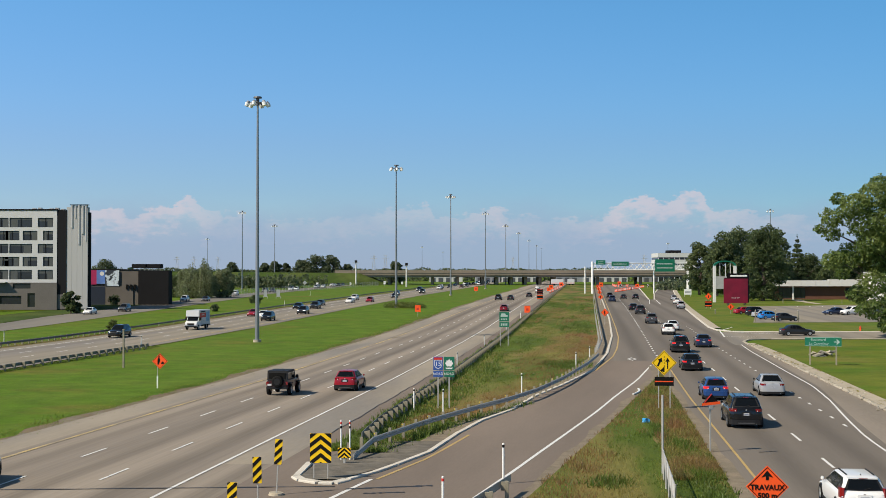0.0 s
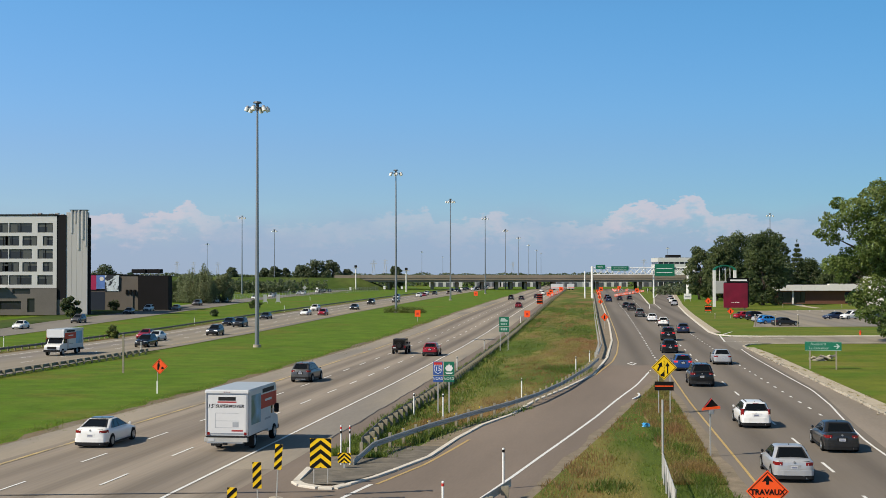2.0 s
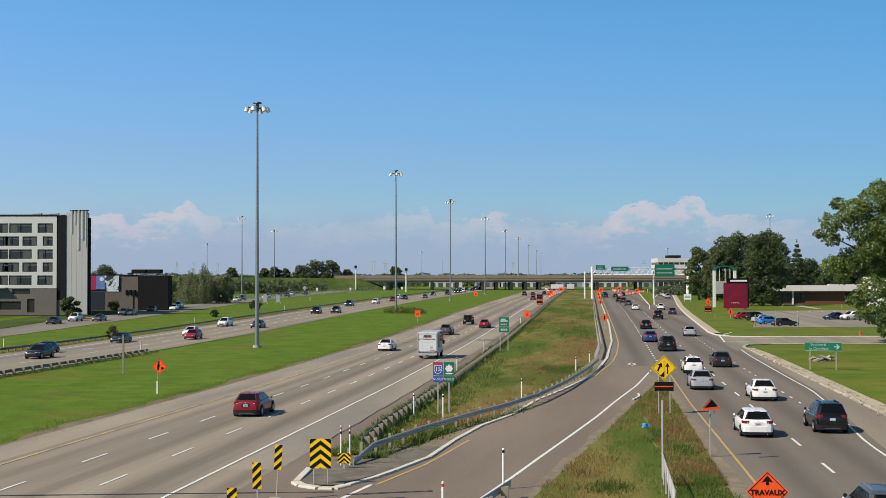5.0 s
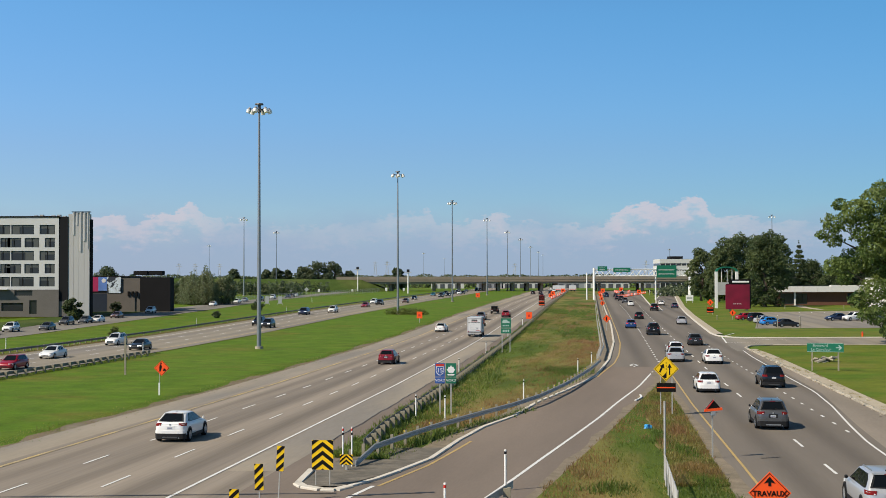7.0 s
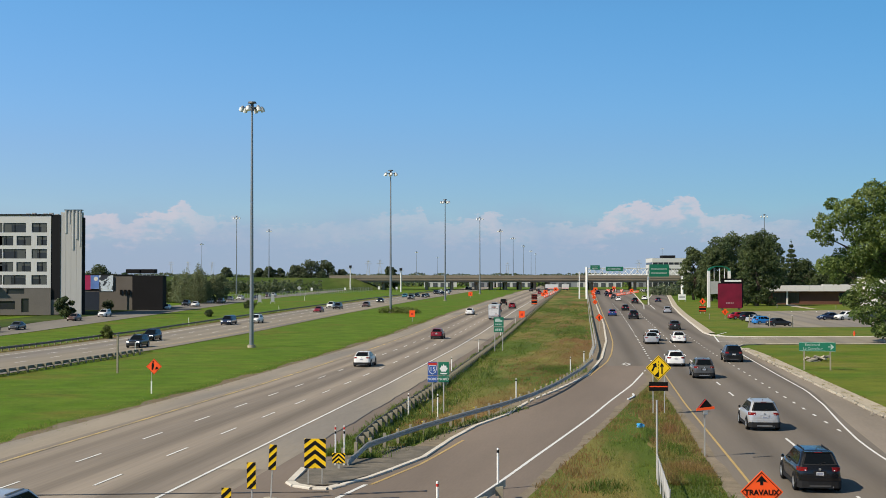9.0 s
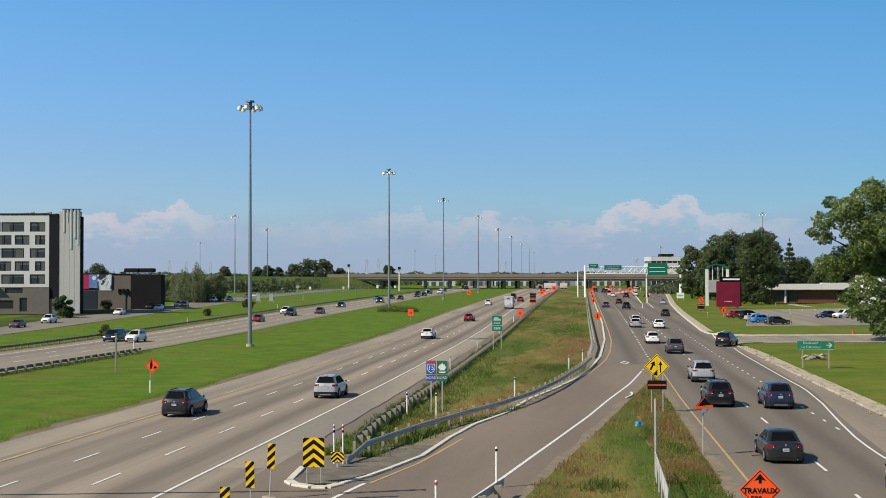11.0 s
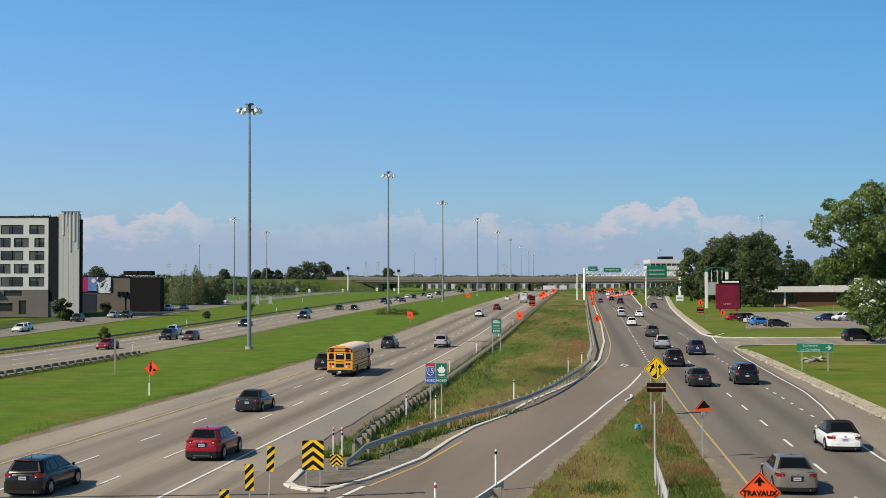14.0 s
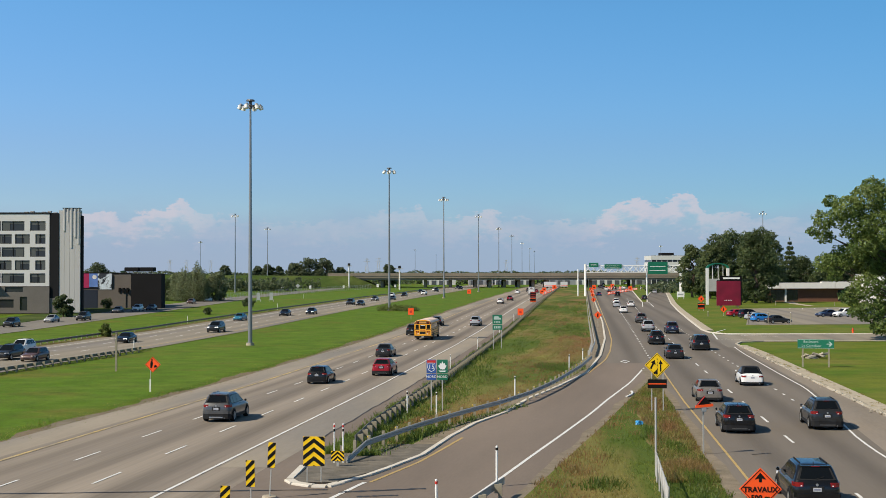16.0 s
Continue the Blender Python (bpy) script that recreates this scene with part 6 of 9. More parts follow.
# ---------------------------------------------------------------- marker posts
M["post_white"] = material("white_plastic_post", (0.80, 0.80, 0.77), 0.5, vary=0.08)
M["black"] = material("matt_black", (0.007, 0.007, 0.007), 0.7, sheen=0.15)
M["red"] = material("traffic_red", (0.55, 0.03, 0.02), 0.5)
M["yellow"] = material("sign_yellow", (0.88, 0.56, 0.012), 0.5, vary=0.07, sheen=0.25)
M["orange"] = material("work_zone_orange", (0.97, 0.098, 0.010), 0.5, vary=0.08)
M["green"] = material("sign_green", (0.008, 0.15, 0.085), 0.45, vary=0.08)
M["sign_white"] = material("sign_white", (0.78, 0.78, 0.76), 0.45)
M["sign_faint"] = material("weathered_sign_white", (0.42, 0.52, 0.48), 0.5)
M["sign_blue"] = material("sign_blue", (0.025, 0.09, 0.33), 0.45)
M["sign_back"] = material("bare_sign_metal", (0.4, 0.41, 0.42), 0.5, 0.4)


def delineator(p, h, band_mat="black", two=False):
    root = new("marker_post")
    r = 0.036 if two else 0.05
    part("post", tubed((0, 0, -0.15), (0, 0, h), r, n=10), M["post_white"], root)
    part("band", tubed((0, 0, h - 0.16), (0, 0, h - 0.05), r + 0.005, n=10), M[band_mat], root)
    part("cap", tubed((0, 0, h), (0, 0, h + 0.03), r + 0.003, 0.03, n=10), M["post_white"], root)
    if two:
        part("band", tubed((0, 0, h - 0.36), (0, 0, h - 0.24), r + 0.005, n=10), M["black"], root)
    root.matrix_world = Matrix.Translation(p)
    return tagged(root, "slim white marker post with a %s band" % ("dark" if band_mat == "black" else "red"), "marker post", "marker posts")


first = delineator(at(-11.4, 81.6), 1.5)
for u, y in ((-9.4, 80.8), (-4.95, 92.6), (-1.14, 114.9), (0.12, 123.0), (-13.2, 158.3), (-12.95, 123.2), (-56.3, 157.1), (-75.5, 239.2), (-79.2, 169.1), (-94.1, 422), (-12.9, 196), (-13, 240), (-75.5, 310)):
    copy_thing(first, Matrix.Translation(at(u, y)))
delineator(at(-3.6, 52.8), 1.7)
delineator(at(-5.4, 46.3), 1.3, "red")
delineator(at(-11.69, 59.0, 0.05), 1.85, "red", True)
delineator(at(-11.27, 59.0, 0.05), 1.85, "red", True)


# ---------------------------------------------------------------- signs
def clip(poly, a, b, c):
    """The part of a polygon where a x + b z <= c."""
    out = []
    for p, q in zip(poly, poly[1:] + poly[:1]):
        dp, dq = a * p[0] + b * p[1] - c, a * q[0] + b * q[1] - c
        if dp <= 0:
            out.append(p)
        if dp * dq < 0:
            t = dp / (dp - dq)
            out.append((p[0] + (q[0] - p[0]) * t, p[1] + (q[1] - p[1]) * t))
    return out


def face(root, pts, mat, layer, name="marking"):
    """A thin raised shape on the face of a board."""
    if len(pts) >= 3:
        return part(name, prism(pts, "y", -0.012 - 0.004 * layer, -0.002 - 0.004 * layer), mat, root)


def board(root, x0, x1, z0, z1, mat, name="board"):
    return part(name, prism([(x0, z0), (x1, z0), (x1, z1), (x0, z1)], "y", -0.008, 0.012), mat, root)


def diamond(root, z, half, mat, name="board", border=True):
    pts = [(0, z - half), (half, z), (0, z + half), (-half, z)]
    b = part(name, prism(pts, "y", -0.008, 0.012), mat, root)
    if border:
        h1, h2 = half * 0.93, half * 0.885
        for s, t in ((1, 1), (1, -1), (-1, 1), (-1, -1)):
            face(b, [(s * h1, z), (0, z + t * h1), (0, z + t * h2), (s * h2, z)], M["black"], 1, "border")
    return b


def legs(root, xs, top, r=0.035, mat="steel"):
    for x in xs:
        part("post", boxed(x - r, x + r, 0.012, 0.012 + 2 * r, -0.2, top), M[mat], root)


def sign(name, label, p, turn=-4.0, cat="traffic sign", group="", lean=0.0):
    return thing(name, label, cat, Matrix.Translation(p) @ pose(0, 0, 0, 0, lean, turn), group)


def stripes(b, x0, x1, z0, z1, slope, pitch, mat, start=0.0):
    rect = [(x0, z0), (x1, z0), (x1, z1), (x0, z1)]
    lo = z0 - abs(slope) * (x1 - x0) - pitch + start
    while lo < z1 + abs(slope) * (x1 - x0):
        p = clip(clip(rect, -slope, 1, lo + pitch * 0.5), slope, -1, -lo)
        face(b, p, mat, 1, "stripe")
        lo += pitch


def signs():
    # chevron board on the island
    s = sign("chevron_sign", "yellow and black chevron board on two thin posts", at(-11.45, 53.4, 0.1))
    b = board(s, -0.46, 0.46, 0.62, 1.88, M["yellow"])
    for k in range(-1, 5):
        z = 0.50 + 0.38 * k
        for sx in (-1, 1):
            rect = [(0, 0.62), (sx * 0.46, 0.62), (sx * 0.46, 1.88), (0, 1.88)]
            face(b, clip(clip(rect, sx * 0.78, 1, z + 0.36 + 0.19 - 0.0), -sx * 0.78, -1, -(z + 0.36)), M["black"], 1, "chevron")
    legs(s, (-0.3, 0.3), 1.8, 0.02)
    # leaning object markers
    for (u, y), tall, wide, lean, lab in (((-12.4, 49.6), 2.21, 0.30, 3, "narrow yellow and black striped marker on a footed post"), ((-12.55, 47.4), 1.82, 0.34, -1, "yellow and black striped marker board on a post"), ((-13.15, 46.0), 1.09, 0.36, 2, "yellow and black striped marker board low on a post")):
        s = sign("object_marker", lab, at(u, y, 0.0), lean=lean, group="striped markers")
        b = board(s, -wide / 2, wide / 2, tall - 1.0, tall, M["yellow"])
        stripes(b, -wide / 2, wide / 2, tall - 1.0, tall, 1.0, 0.36, M["black"])
        legs(s, (0,), tall - 0.1, 0.025)
        part("foot", tubed((0, 0, -0.05), (0, 0, 0.10), 0.32, 0.28, n=14), M["concrete"], s)
    # small chevron on the rail end
    s = sign("end_chevron", "small yellow and black chevron plate on the guardrail end", at(-11.32, 57.9, 0.05))
    b = board(s, -0.30, 0.30, 0.25, 0.72, M["yellow"])
    for k in range(-1, 4):
        z = 0.1 + 0.2 * k
        for sx in (-1, 1):
            rect = [(0, 0.25), (sx * 0.30, 0.25), (sx * 0.30, 0.72), (0, 0.72)]
            face(b, clip(clip(rect, sx * 0.9, 1, z + 0.2), -sx * 0.9, -1, -(z + 0.1)), M["black"], 1, "chevron")
    legs(s, (0,), 0.6, 0.05)
    # route shields
    s = sign("route_sign", "blue highway shield and green leaf shield over direction plates", at(-9.70, 83.5, 0.0))
    b = board(s, -0.68, -0.03, 2.55, 3.45, M["sign_blue"], "shield_board")
    face(b, [(-0.64, 3.40), (-0.07, 3.40), (-0.07, 3.24), (-0.64, 3.24)], M["red"], 1, "red_band")
    face(b, [(-0.60, 3.23), (-0.11, 3.23), (-0.08, 2.95), (-0.15, 2.75), (-0.355, 2.62), (-0.56, 2.75), (-0.63, 2.95)], M["sign_white"], 1, "shield_edge")
    face(b, [(-0.57, 3.20), (-0.14, 3.20), (-0.11, 2.95), (-0.18, 2.78), (-0.355, 2.66), (-0.53, 2.78), (-0.60, 2.95)], M["sign_blue"], 2, "shield_field")
    lettering("numeral", "15", 0.42, M["sign_white"], pose(-0.355, -0.022, 2.96, 90, 0, 0), b)
    b = board(s, -0.68, -0.03, 2.10, 2.50, M["sign_blue"], "direction_plate")
    lettering("lettering", "NORD", 0.24, M["sign_white"], pose(-0.355, -0.014, 2.30, 90, 0, 0), b)
    b = board(s, 0.03, 0.74, 2.55, 3.45, M["green"], "leaf_board")
    face(b, [(0.385, 3.34), (0.45, 3.18), (0.55, 3.22), (0.58, 3.08), (0.67, 3.05), (0.60, 2.92), (0.52, 2.80), (0.40, 2.82), (0.385, 2.72), (0.37, 2.82), (0.25, 2.80), (0.17, 2.92), (0.10, 3.05), (0.19, 3.08), (0.22, 3.22), (0.32, 3.18)], M["sign_white"], 1, "leaf")
    face(b, [(0.12, 2.72), (0.65, 2.72), (0.55, 2.63), (0.22, 2.63)], M["sign_white"], 1, "scroll")
    b = board(s, 0.03, 0.74, 2.10, 2.50, M["green"], "direction_plate")
    lettering("lettering", "NORD", 0.24, M["sign_white"], pose(0.385, -0.014, 2.30, 90, 0, 0), b)
    legs(s, (-0.36, 0.38), 3.3, 0.04)
    # green vehicle sign
    s = sign("guide_sign", "green guide sign with a white vehicle symbol and a plate", at(-10.65, 158.0))
    b = board(s, -0.62, 0.62, 3.14, 4.32, M["green"])
    face(b, [(-0.45, 3.72), (0.45, 3.72), (0.45, 3.92), (0.25, 3.96), (0.1, 4.15), (-0.35, 4.15), (-0.45, 3.95)], M["sign_faint"], 1, "symbol")
    for k in range(4):
        face(b, [(-0.42 + k * 0.21, 3.32), (-0.28 + k * 0.21, 3.32), (-0.28 + k * 0.21, 3.5), (-0.42 + k * 0.21, 3.5)], M["sign_faint"], 1, "writing_bar")
    b = board(s, -0.62, 0.62, 2.42, 3.06, M["green"], "lower_plate")
    for k in range(4):
        face(b, [(-0.42 + k * 0.22, 2.6), (-0.27 + k * 0.22, 2.6), (-0.27 + k * 0.22, 2.88), (-0.42 + k * 0.22, 2.88)], M["sign_faint"], 1, "writing_bar")
    legs(s, (-0.5, 0.5), 4.2, 0.05)
    # roadworks diamond on the median grass
    s = sign("roadwork_sign", "orange diamond roadworks sign with a black digger symbol", at(-34.4, 100.2))
    b = diamond(s, 2.12, 0.64, M["orange"])
    face(b, [(-0.2, 1.85), (-0.08, 1.85), (0.02, 2.2), (-0.05, 2.42), (-0.16, 2.42), (-0.2, 2.2)], M["black"], 1, "symbol")
    face(b, [(-0.12, 2.44), (0.0, 2.44), (0.0, 2.55), (-0.12, 2.55)], M["black"], 1, "symbol")
    face(b, [(0.08, 1.88), (0.36, 1.92), (0.28, 2.08), (0.16, 2.1)], M["black"], 1, "symbol")
    part("post", boxed(-0.27, -0.17, 0.012, 0.10, -0.2, 0.95), M["post_white"], s)
    part("stay", boxed(-0.22, -0.18, 0.012, 0.05, 0.9, 2.0), M["steel"], s)
    s = sign("sign_post", "tall slim weathered wooden post in the grass", at(-45.9, 123.2), cat="post")
    part("post", boxed(-0.08, 0.08, -0.08, 0.08, -0.3, 3.7), M["wood"], s)
    part("cap", boxed(-0.12, 0.12, -0.12, 0.12, 3.7, 3.76), M["wood"], s)
    # merge sign with red-on-black board
    s = sign("merge_sign", "yellow diamond added-lane sign over a black board", at(4.95, 81.5))
    b = diamond(s, 3.02, 0.82, M["yellow"])
    face(b, [(0.18, 2.62), (0.26, 2.62), (0.26, 3.1), (0.36, 3.1), (0.22, 3.36), (0.08, 3.1), (0.18, 3.1)], M["black"], 1, "arrow")
    face(b, [(-0.47, 2.82), (-0.37, 2.78), (-0.29, 2.95), (-0.21, 3.10), (-0.11, 3.04), (-0.16, 3.36), (-0.42, 3.22), (-0.32, 3.16), (-0.40, 2.99)], M["black"], 1, "arrow")
    for z in (2.55, 2.75, 2.95, 3.15, 3.35):
        face(b, [(-0.015, z), (0.015, z), (0.015, z + 0.12), (-0.015, z + 0.12)], M["black"], 1, "dash")
    face(b, [(-0.05, 2.42), (0.02, 2.42), (0.02, 2.80), (-0.28, 2.5), (-0.23, 2.5)], M["black"], 1, "stem")
    b = board(s, -0.62, 0.62, 1.52, 2.10, M["black"], "message_board")
    face(b, [(-0.58, 1.77), (0.58, 1.77), (0.58, 1.84), (-0.58, 1.84)], M["orange"], 1, "red_bar")
    legs(s, (-0.36, 0.38), 2.9, 0.03)
    # folded, tipped work sign
    s = sign("folded_sign", "folded orange work sign tipped over on a thin post", at(6.1, 62.4), turn=8)
    b = part("board", prism([(-0.44, 2.38), (0.44, 2.46), (0.02, 2.92)], "y", -0.10, 0.06), M["black"], s)
    part("orange_edge", prism([(-0.48, 2.34), (0.47, 2.42), (0.45, 2.55), (-0.46, 2.47)], "y", -0.13, -0.09), M["orange"], b)
    part("orange_rim", prism([(-0.46, 2.40), (0.02, 2.94), (0.02, 2.88), (-0.38, 2.42)], "y", -0.12, -0.08), M["red"], b)
    part("bracket", boxed(-0.12, 0.12, -0.14, 0.02, 2.15, 2.38, bev=0.02), M["sign_back"], s)
    legs(s, (0,), 2.3, 0.03)
    # roadworks ahead, near
    s = sign("works_sign", "orange diamond roadworks sign with black words and arrow", at(6.15, 43.0))
    b = diamond(s, 1.68, 0.73, M["orange"])
    lettering("lettering", "TRAVAUX", 0.255, M["black"], pose(0, -0.018, 1.65, 90, 0, 0), b, bold=0.008)
    lettering("lettering", "500 m", 0.26, M["black"], pose(0, -0.018, 1.37, 90, 0, 0), b, bold=0.008)
    face(b, [(-0.05, 1.91), (0.05, 1.91), (0.05, 2.04), (0.20, 2.00), (0.0, 2.24), (-0.20, 2.00), (-0.05, 2.04)], M["black"], 1, "arrow")
    legs(s, (-0.05, 0.05), 2.0, 0.03, "wood")
    # street name guide
    s = sign("street_sign", "wide green street guide sign with white arrow on two posts", at(22.4, 119.0), turn=-14)
    b = board(s, -1.68, 1.68, 1.75, 2.62, M["green"])
    lettering("lettering", "Boulevard", 0.34, M["sign_faint"], pose(-0.45, -0.014, 2.38, 90, 0, 0), b)
    lettering("lettering", "Le Carrefour", 0.34, M["sign_faint"], pose(-0.40, -0.014, 1.99, 90, 0, 0), b)
    face(b, [(0.98, 2.14), (1.32, 2.14), (1.18, 1.95), (1.30, 1.95), (1.54, 2.18), (1.30, 2.41), (1.18, 2.41), (1.32, 2.22), (0.98, 2.22)], M["sign_faint"], 1, "arrow")
    for z0, z1 in ((1.77, 1.80), (2.57, 2.60)):
        face(b, [(-1.66, z0), (1.66, z0), (1.66, z1), (-1.66, z1)], M["sign_faint"], 1, "border")
    legs(s, (-1.2, 1.2), 2.5, 0.07, "wood")
    s2 = thing("rubble_heap", "small heap of broken grey slabs in the grass", "rubble", Matrix.Translation((40.0, 131.0, -0.05)))
    for k in range(11):
        rk = random.Random(k + 3)
        bm = boxed(-0.55, 0.55, -0.35, 0.35, -0.07, 0.07, bev=0.02)
        tilt = pose(rk.uniform(-1.5, 1.5), rk.uniform(-0.7, 0.7), 0.10 + 0.10 * (k % 4), rk.uniform(-25, 25), rk.uniform(-25, 25), rk.uniform(0, 180)) @ Matrix.Diagonal((rk.uniform(0.6, 1.2), rk.uniform(0.7, 1.2), rk.uniform(0.8, 1.6), 1))
        bm.transform(tilt)
        part("slab", bm, M["rubble" if k % 3 else "podium_stone"], s2)
    # orange diamonds beside the ramp
    for u, y, z, h in ((2.7, 203, 2.0, 0.66), (3.1, 312, 2.0, 0.66), (3.4, 372, 2.0, 0.66), (3.6, 431, 2.0, 0.7), (29.0, 253.6, 1.35, 0.72), (3.7, 500, 2.0, 0.7)):
        s = sign("work_diamond", "orange diamond work sign with a black figure", at(u, y), group="orange work signs")
        b = diamond(s, z, h, M["orange"])
        face(b, [(-0.08, z - 0.35), (0.08, z - 0.35), (0.08, z + 0.2), (-0.05, z + 0.35), (-0.14, z)], M["black"], 1, "symbol")
        legs(s, (0,), z, 0.04)
    for u, y, w, h, z in ((-34.7, 253.8, 1.15, 1.35, 0.9), (-12.6, 258, 1.2, 1.4, 0.55), (-42.5, 472, 1.5, 1.6, 0.6), (-12.9, 116, 0.55, 0.8, 0.6)):
        s = sign("work_sign", "square orange work panel on a short post", at(u, y), group="orange work signs")
        b = board(s, -w / 2, w / 2, z, z + h, M["orange"])
        face(b, [(-w * 0.2, z + h * 0.3), (w * 0.2, z + h * 0.3), (w * 0.15, z + h * 0.65), (-w * 0.2, z + h * 0.6)], M["red"], 1, "symbol")
        legs(s, (0,), z + h * 0.6, 0.04)
    # message boards
    for (x, y), w in (((28.0, 360), 1.7), ((60.8, 285.7), 1.6)):
        s = sign("message_panel", "orange panel over a dark message board with red bars", Vector((x, y, lie(x, y))), cat="work sign")
        b = board(s, -w / 2, w / 2, 0.35, 1.7, M["black"])
        for z in (0.5, 1.35):
            face(b, [(-w * 0.45, z), (w * 0.45, z), (w * 0.45, z + 0.2), (-w * 0.45, z + 0.2)], M["orange"], 1, "red_bar")
        if y < 300:
            b = diamond(s, 2.75, 0.8, M["orange"])
            face(b, [(-0.1, 2.4), (0.1, 2.4), (0.1, 2.9), (-0.1, 3.1)], M["black"], 1, "symbol")
        else:
            b = board(s, -w / 2, w / 2, 1.8, 3.3, M["black"], "upper_board")
            for z in (1.9, 2.5, 3.1):
                face(b, [(-w * 0.42, z), (w * 0.42, z), (w * 0.42, z + 0.1), (-w * 0.42, z + 0.1)], M["red"], 1, "red_bar")
        legs(s, (-0.5, 0.5), 2.0, 0.05)
    # bare fence post and wire fence on the nose
    s = sign("fence", "short chain-link fence with a tall slender steel post", at(3.3, 55.6), cat="fence", turn=-TURN)
    part("tall_post", tubed((0, 0, -0.2), (0, 0, 3.55), 0.05, n=10), M["steel"], s)
    for k in range(5):
        part("post", tubed((-0.02 * k - 0.05, -1.6 - 2.1 * k, -0.2), (-0.02 * k - 0.05, -1.6 - 2.1 * k, 1.3), 0.04, n=8), M["steel"], s)
    part("top_rail", tubed((0, 0, 1.15), (-0.15, -10, 1.28), 0.03, n=8), M["steel"], s)
    bm = bmesh.new()
    for k in range(90):
        y = -0.11 * k
        tube(bm, (-0.015 * k * 0.11, y, 0.05), (-0.015 * k * 0.11, y - 1.1, 1.2), 0.006, n=3, caps=False)
        tube(bm, (-0.015 * k * 0.11, y - 1.1, 0.05), (-0.015 * k * 0.11, y, 1.2), 0.006, n=3, caps=False)
    part("wire_mesh", bm, M["steel"], s)["kind"] = "stuff"


signs()

# painted diamond, tar seals, a cable's shadow drawn as dark strips, scraps
def scraps():
    dm = bpy.data.objects["road_street"]
    for a, b in (((-0.5, 0), (0, 2.1)), ((0, 2.1), (0.5, 0)), ((0.5, 0), (0, -2.1)), ((0, -2.1), (-0.5, 0))):
        v = [at(4.4 + a[0], 126 + a[1], 0.03), at(4.4 + b[0], 126 + b[1], 0.03), at(4.4 + b[0] * 0.62, 126 + b[1] * 0.62, 0.03), at(4.4 + a[0] * 0.62, 126 + a[1] * 0.62, 0.03)]
        raw("lane_diamond", v, [(0, 1, 2, 3)], M["white_line"], dm)
    # motorway and ramp strips draw a cable's cast shadow; the street one is tar
    for u0, u1, y0, y1, w in ((-31, -10.5, 50.3, 51.6, 0.20), (8.5, 9.5, 62.4, 62.8, 0.16), (-9.9, -6.5, 50.9, 52.0, 0.35), (-9.0, -7.4, 49.9, 50.3, 0.25)):
        p, q = at(u0, y0, 0.012), at(u1, y1, 0.012)
        n, verts = 12, []
        for k in range(n + 1):
            t = k / n
            c = at(u0 + (u1 - u0) * t, y0 + (y1 - y0) * t + 0.02 * math.sin(k * 1.9), 0.018)
            h = w * (0.7 + 0.4 * math.sin(k * 2.7)) / 2
            verts += [c + Vector((0, -h, 0)), c + Vector((0, h, 0))]
        raw("tar_seal", verts, [(2 * k, 2 * k + 2, 2 * k + 3, 2 * k + 1) for k in range(n)], M["tar_shade"], northbound if u0 < -12 else ramp if u0 < 0 else street)
    # cracked edge line along the outer shoulder
    ys = list(np.arange(64, 150, 2.0))
    verts = []
    for i, y in enumerate(ys):
        c = -14.35 + 0.06 * math.sin(y * 0.5) + 0.05 * math.sin(y * 1.3)
        verts += [at(c - 0.03, y, 0.02), at(c + 0.03, y, 0.02)]
    raw("tar_seal", verts, [(2 * k, 2 * k + 1, 2 * k + 3, 2 * k + 2) for k in range(len(ys) - 1)], M["tar_shade"], bpy.data.objects["road_shoulder_east"])
    s = thing("plastic_bag", "crumpled blue plastic bag in the grass", "litter", Matrix.Translation(at(3.4, 74.3, 0.12)))
    bm = bmesh.new()
    bmesh.ops.create_icosphere(bm, subdivisions=2, radius=0.24)
    rnd = random.Random(5)
    for v in bm.verts:
        v.co *= rnd.uniform(0.6, 1.25)
        v.co.z *= 0.7
    part("bag", bm, material("blue_plastic", (0.05, 0.3, 0.6), 0.35), s)
    s = thing("kerb_piece", "broken white kerb piece lying in the grass", "debris", Matrix.Translation(at(3.45, 92.5, 0.05)) @ pose(0, 0, 0, 0, 0, -12))
    bm = bmesh.new()
    rings_mesh(bm, [[(x + 0.30 * math.sin(k * 0.45), 0.7 * k - 2.1, z) for x, z in ((-0.07, 0), (-0.06, 0.07), (0.06, 0.07), (0.07, 0))] for k in range(7)])
    part("stone", bm, M["sign_white"], s)


scraps()


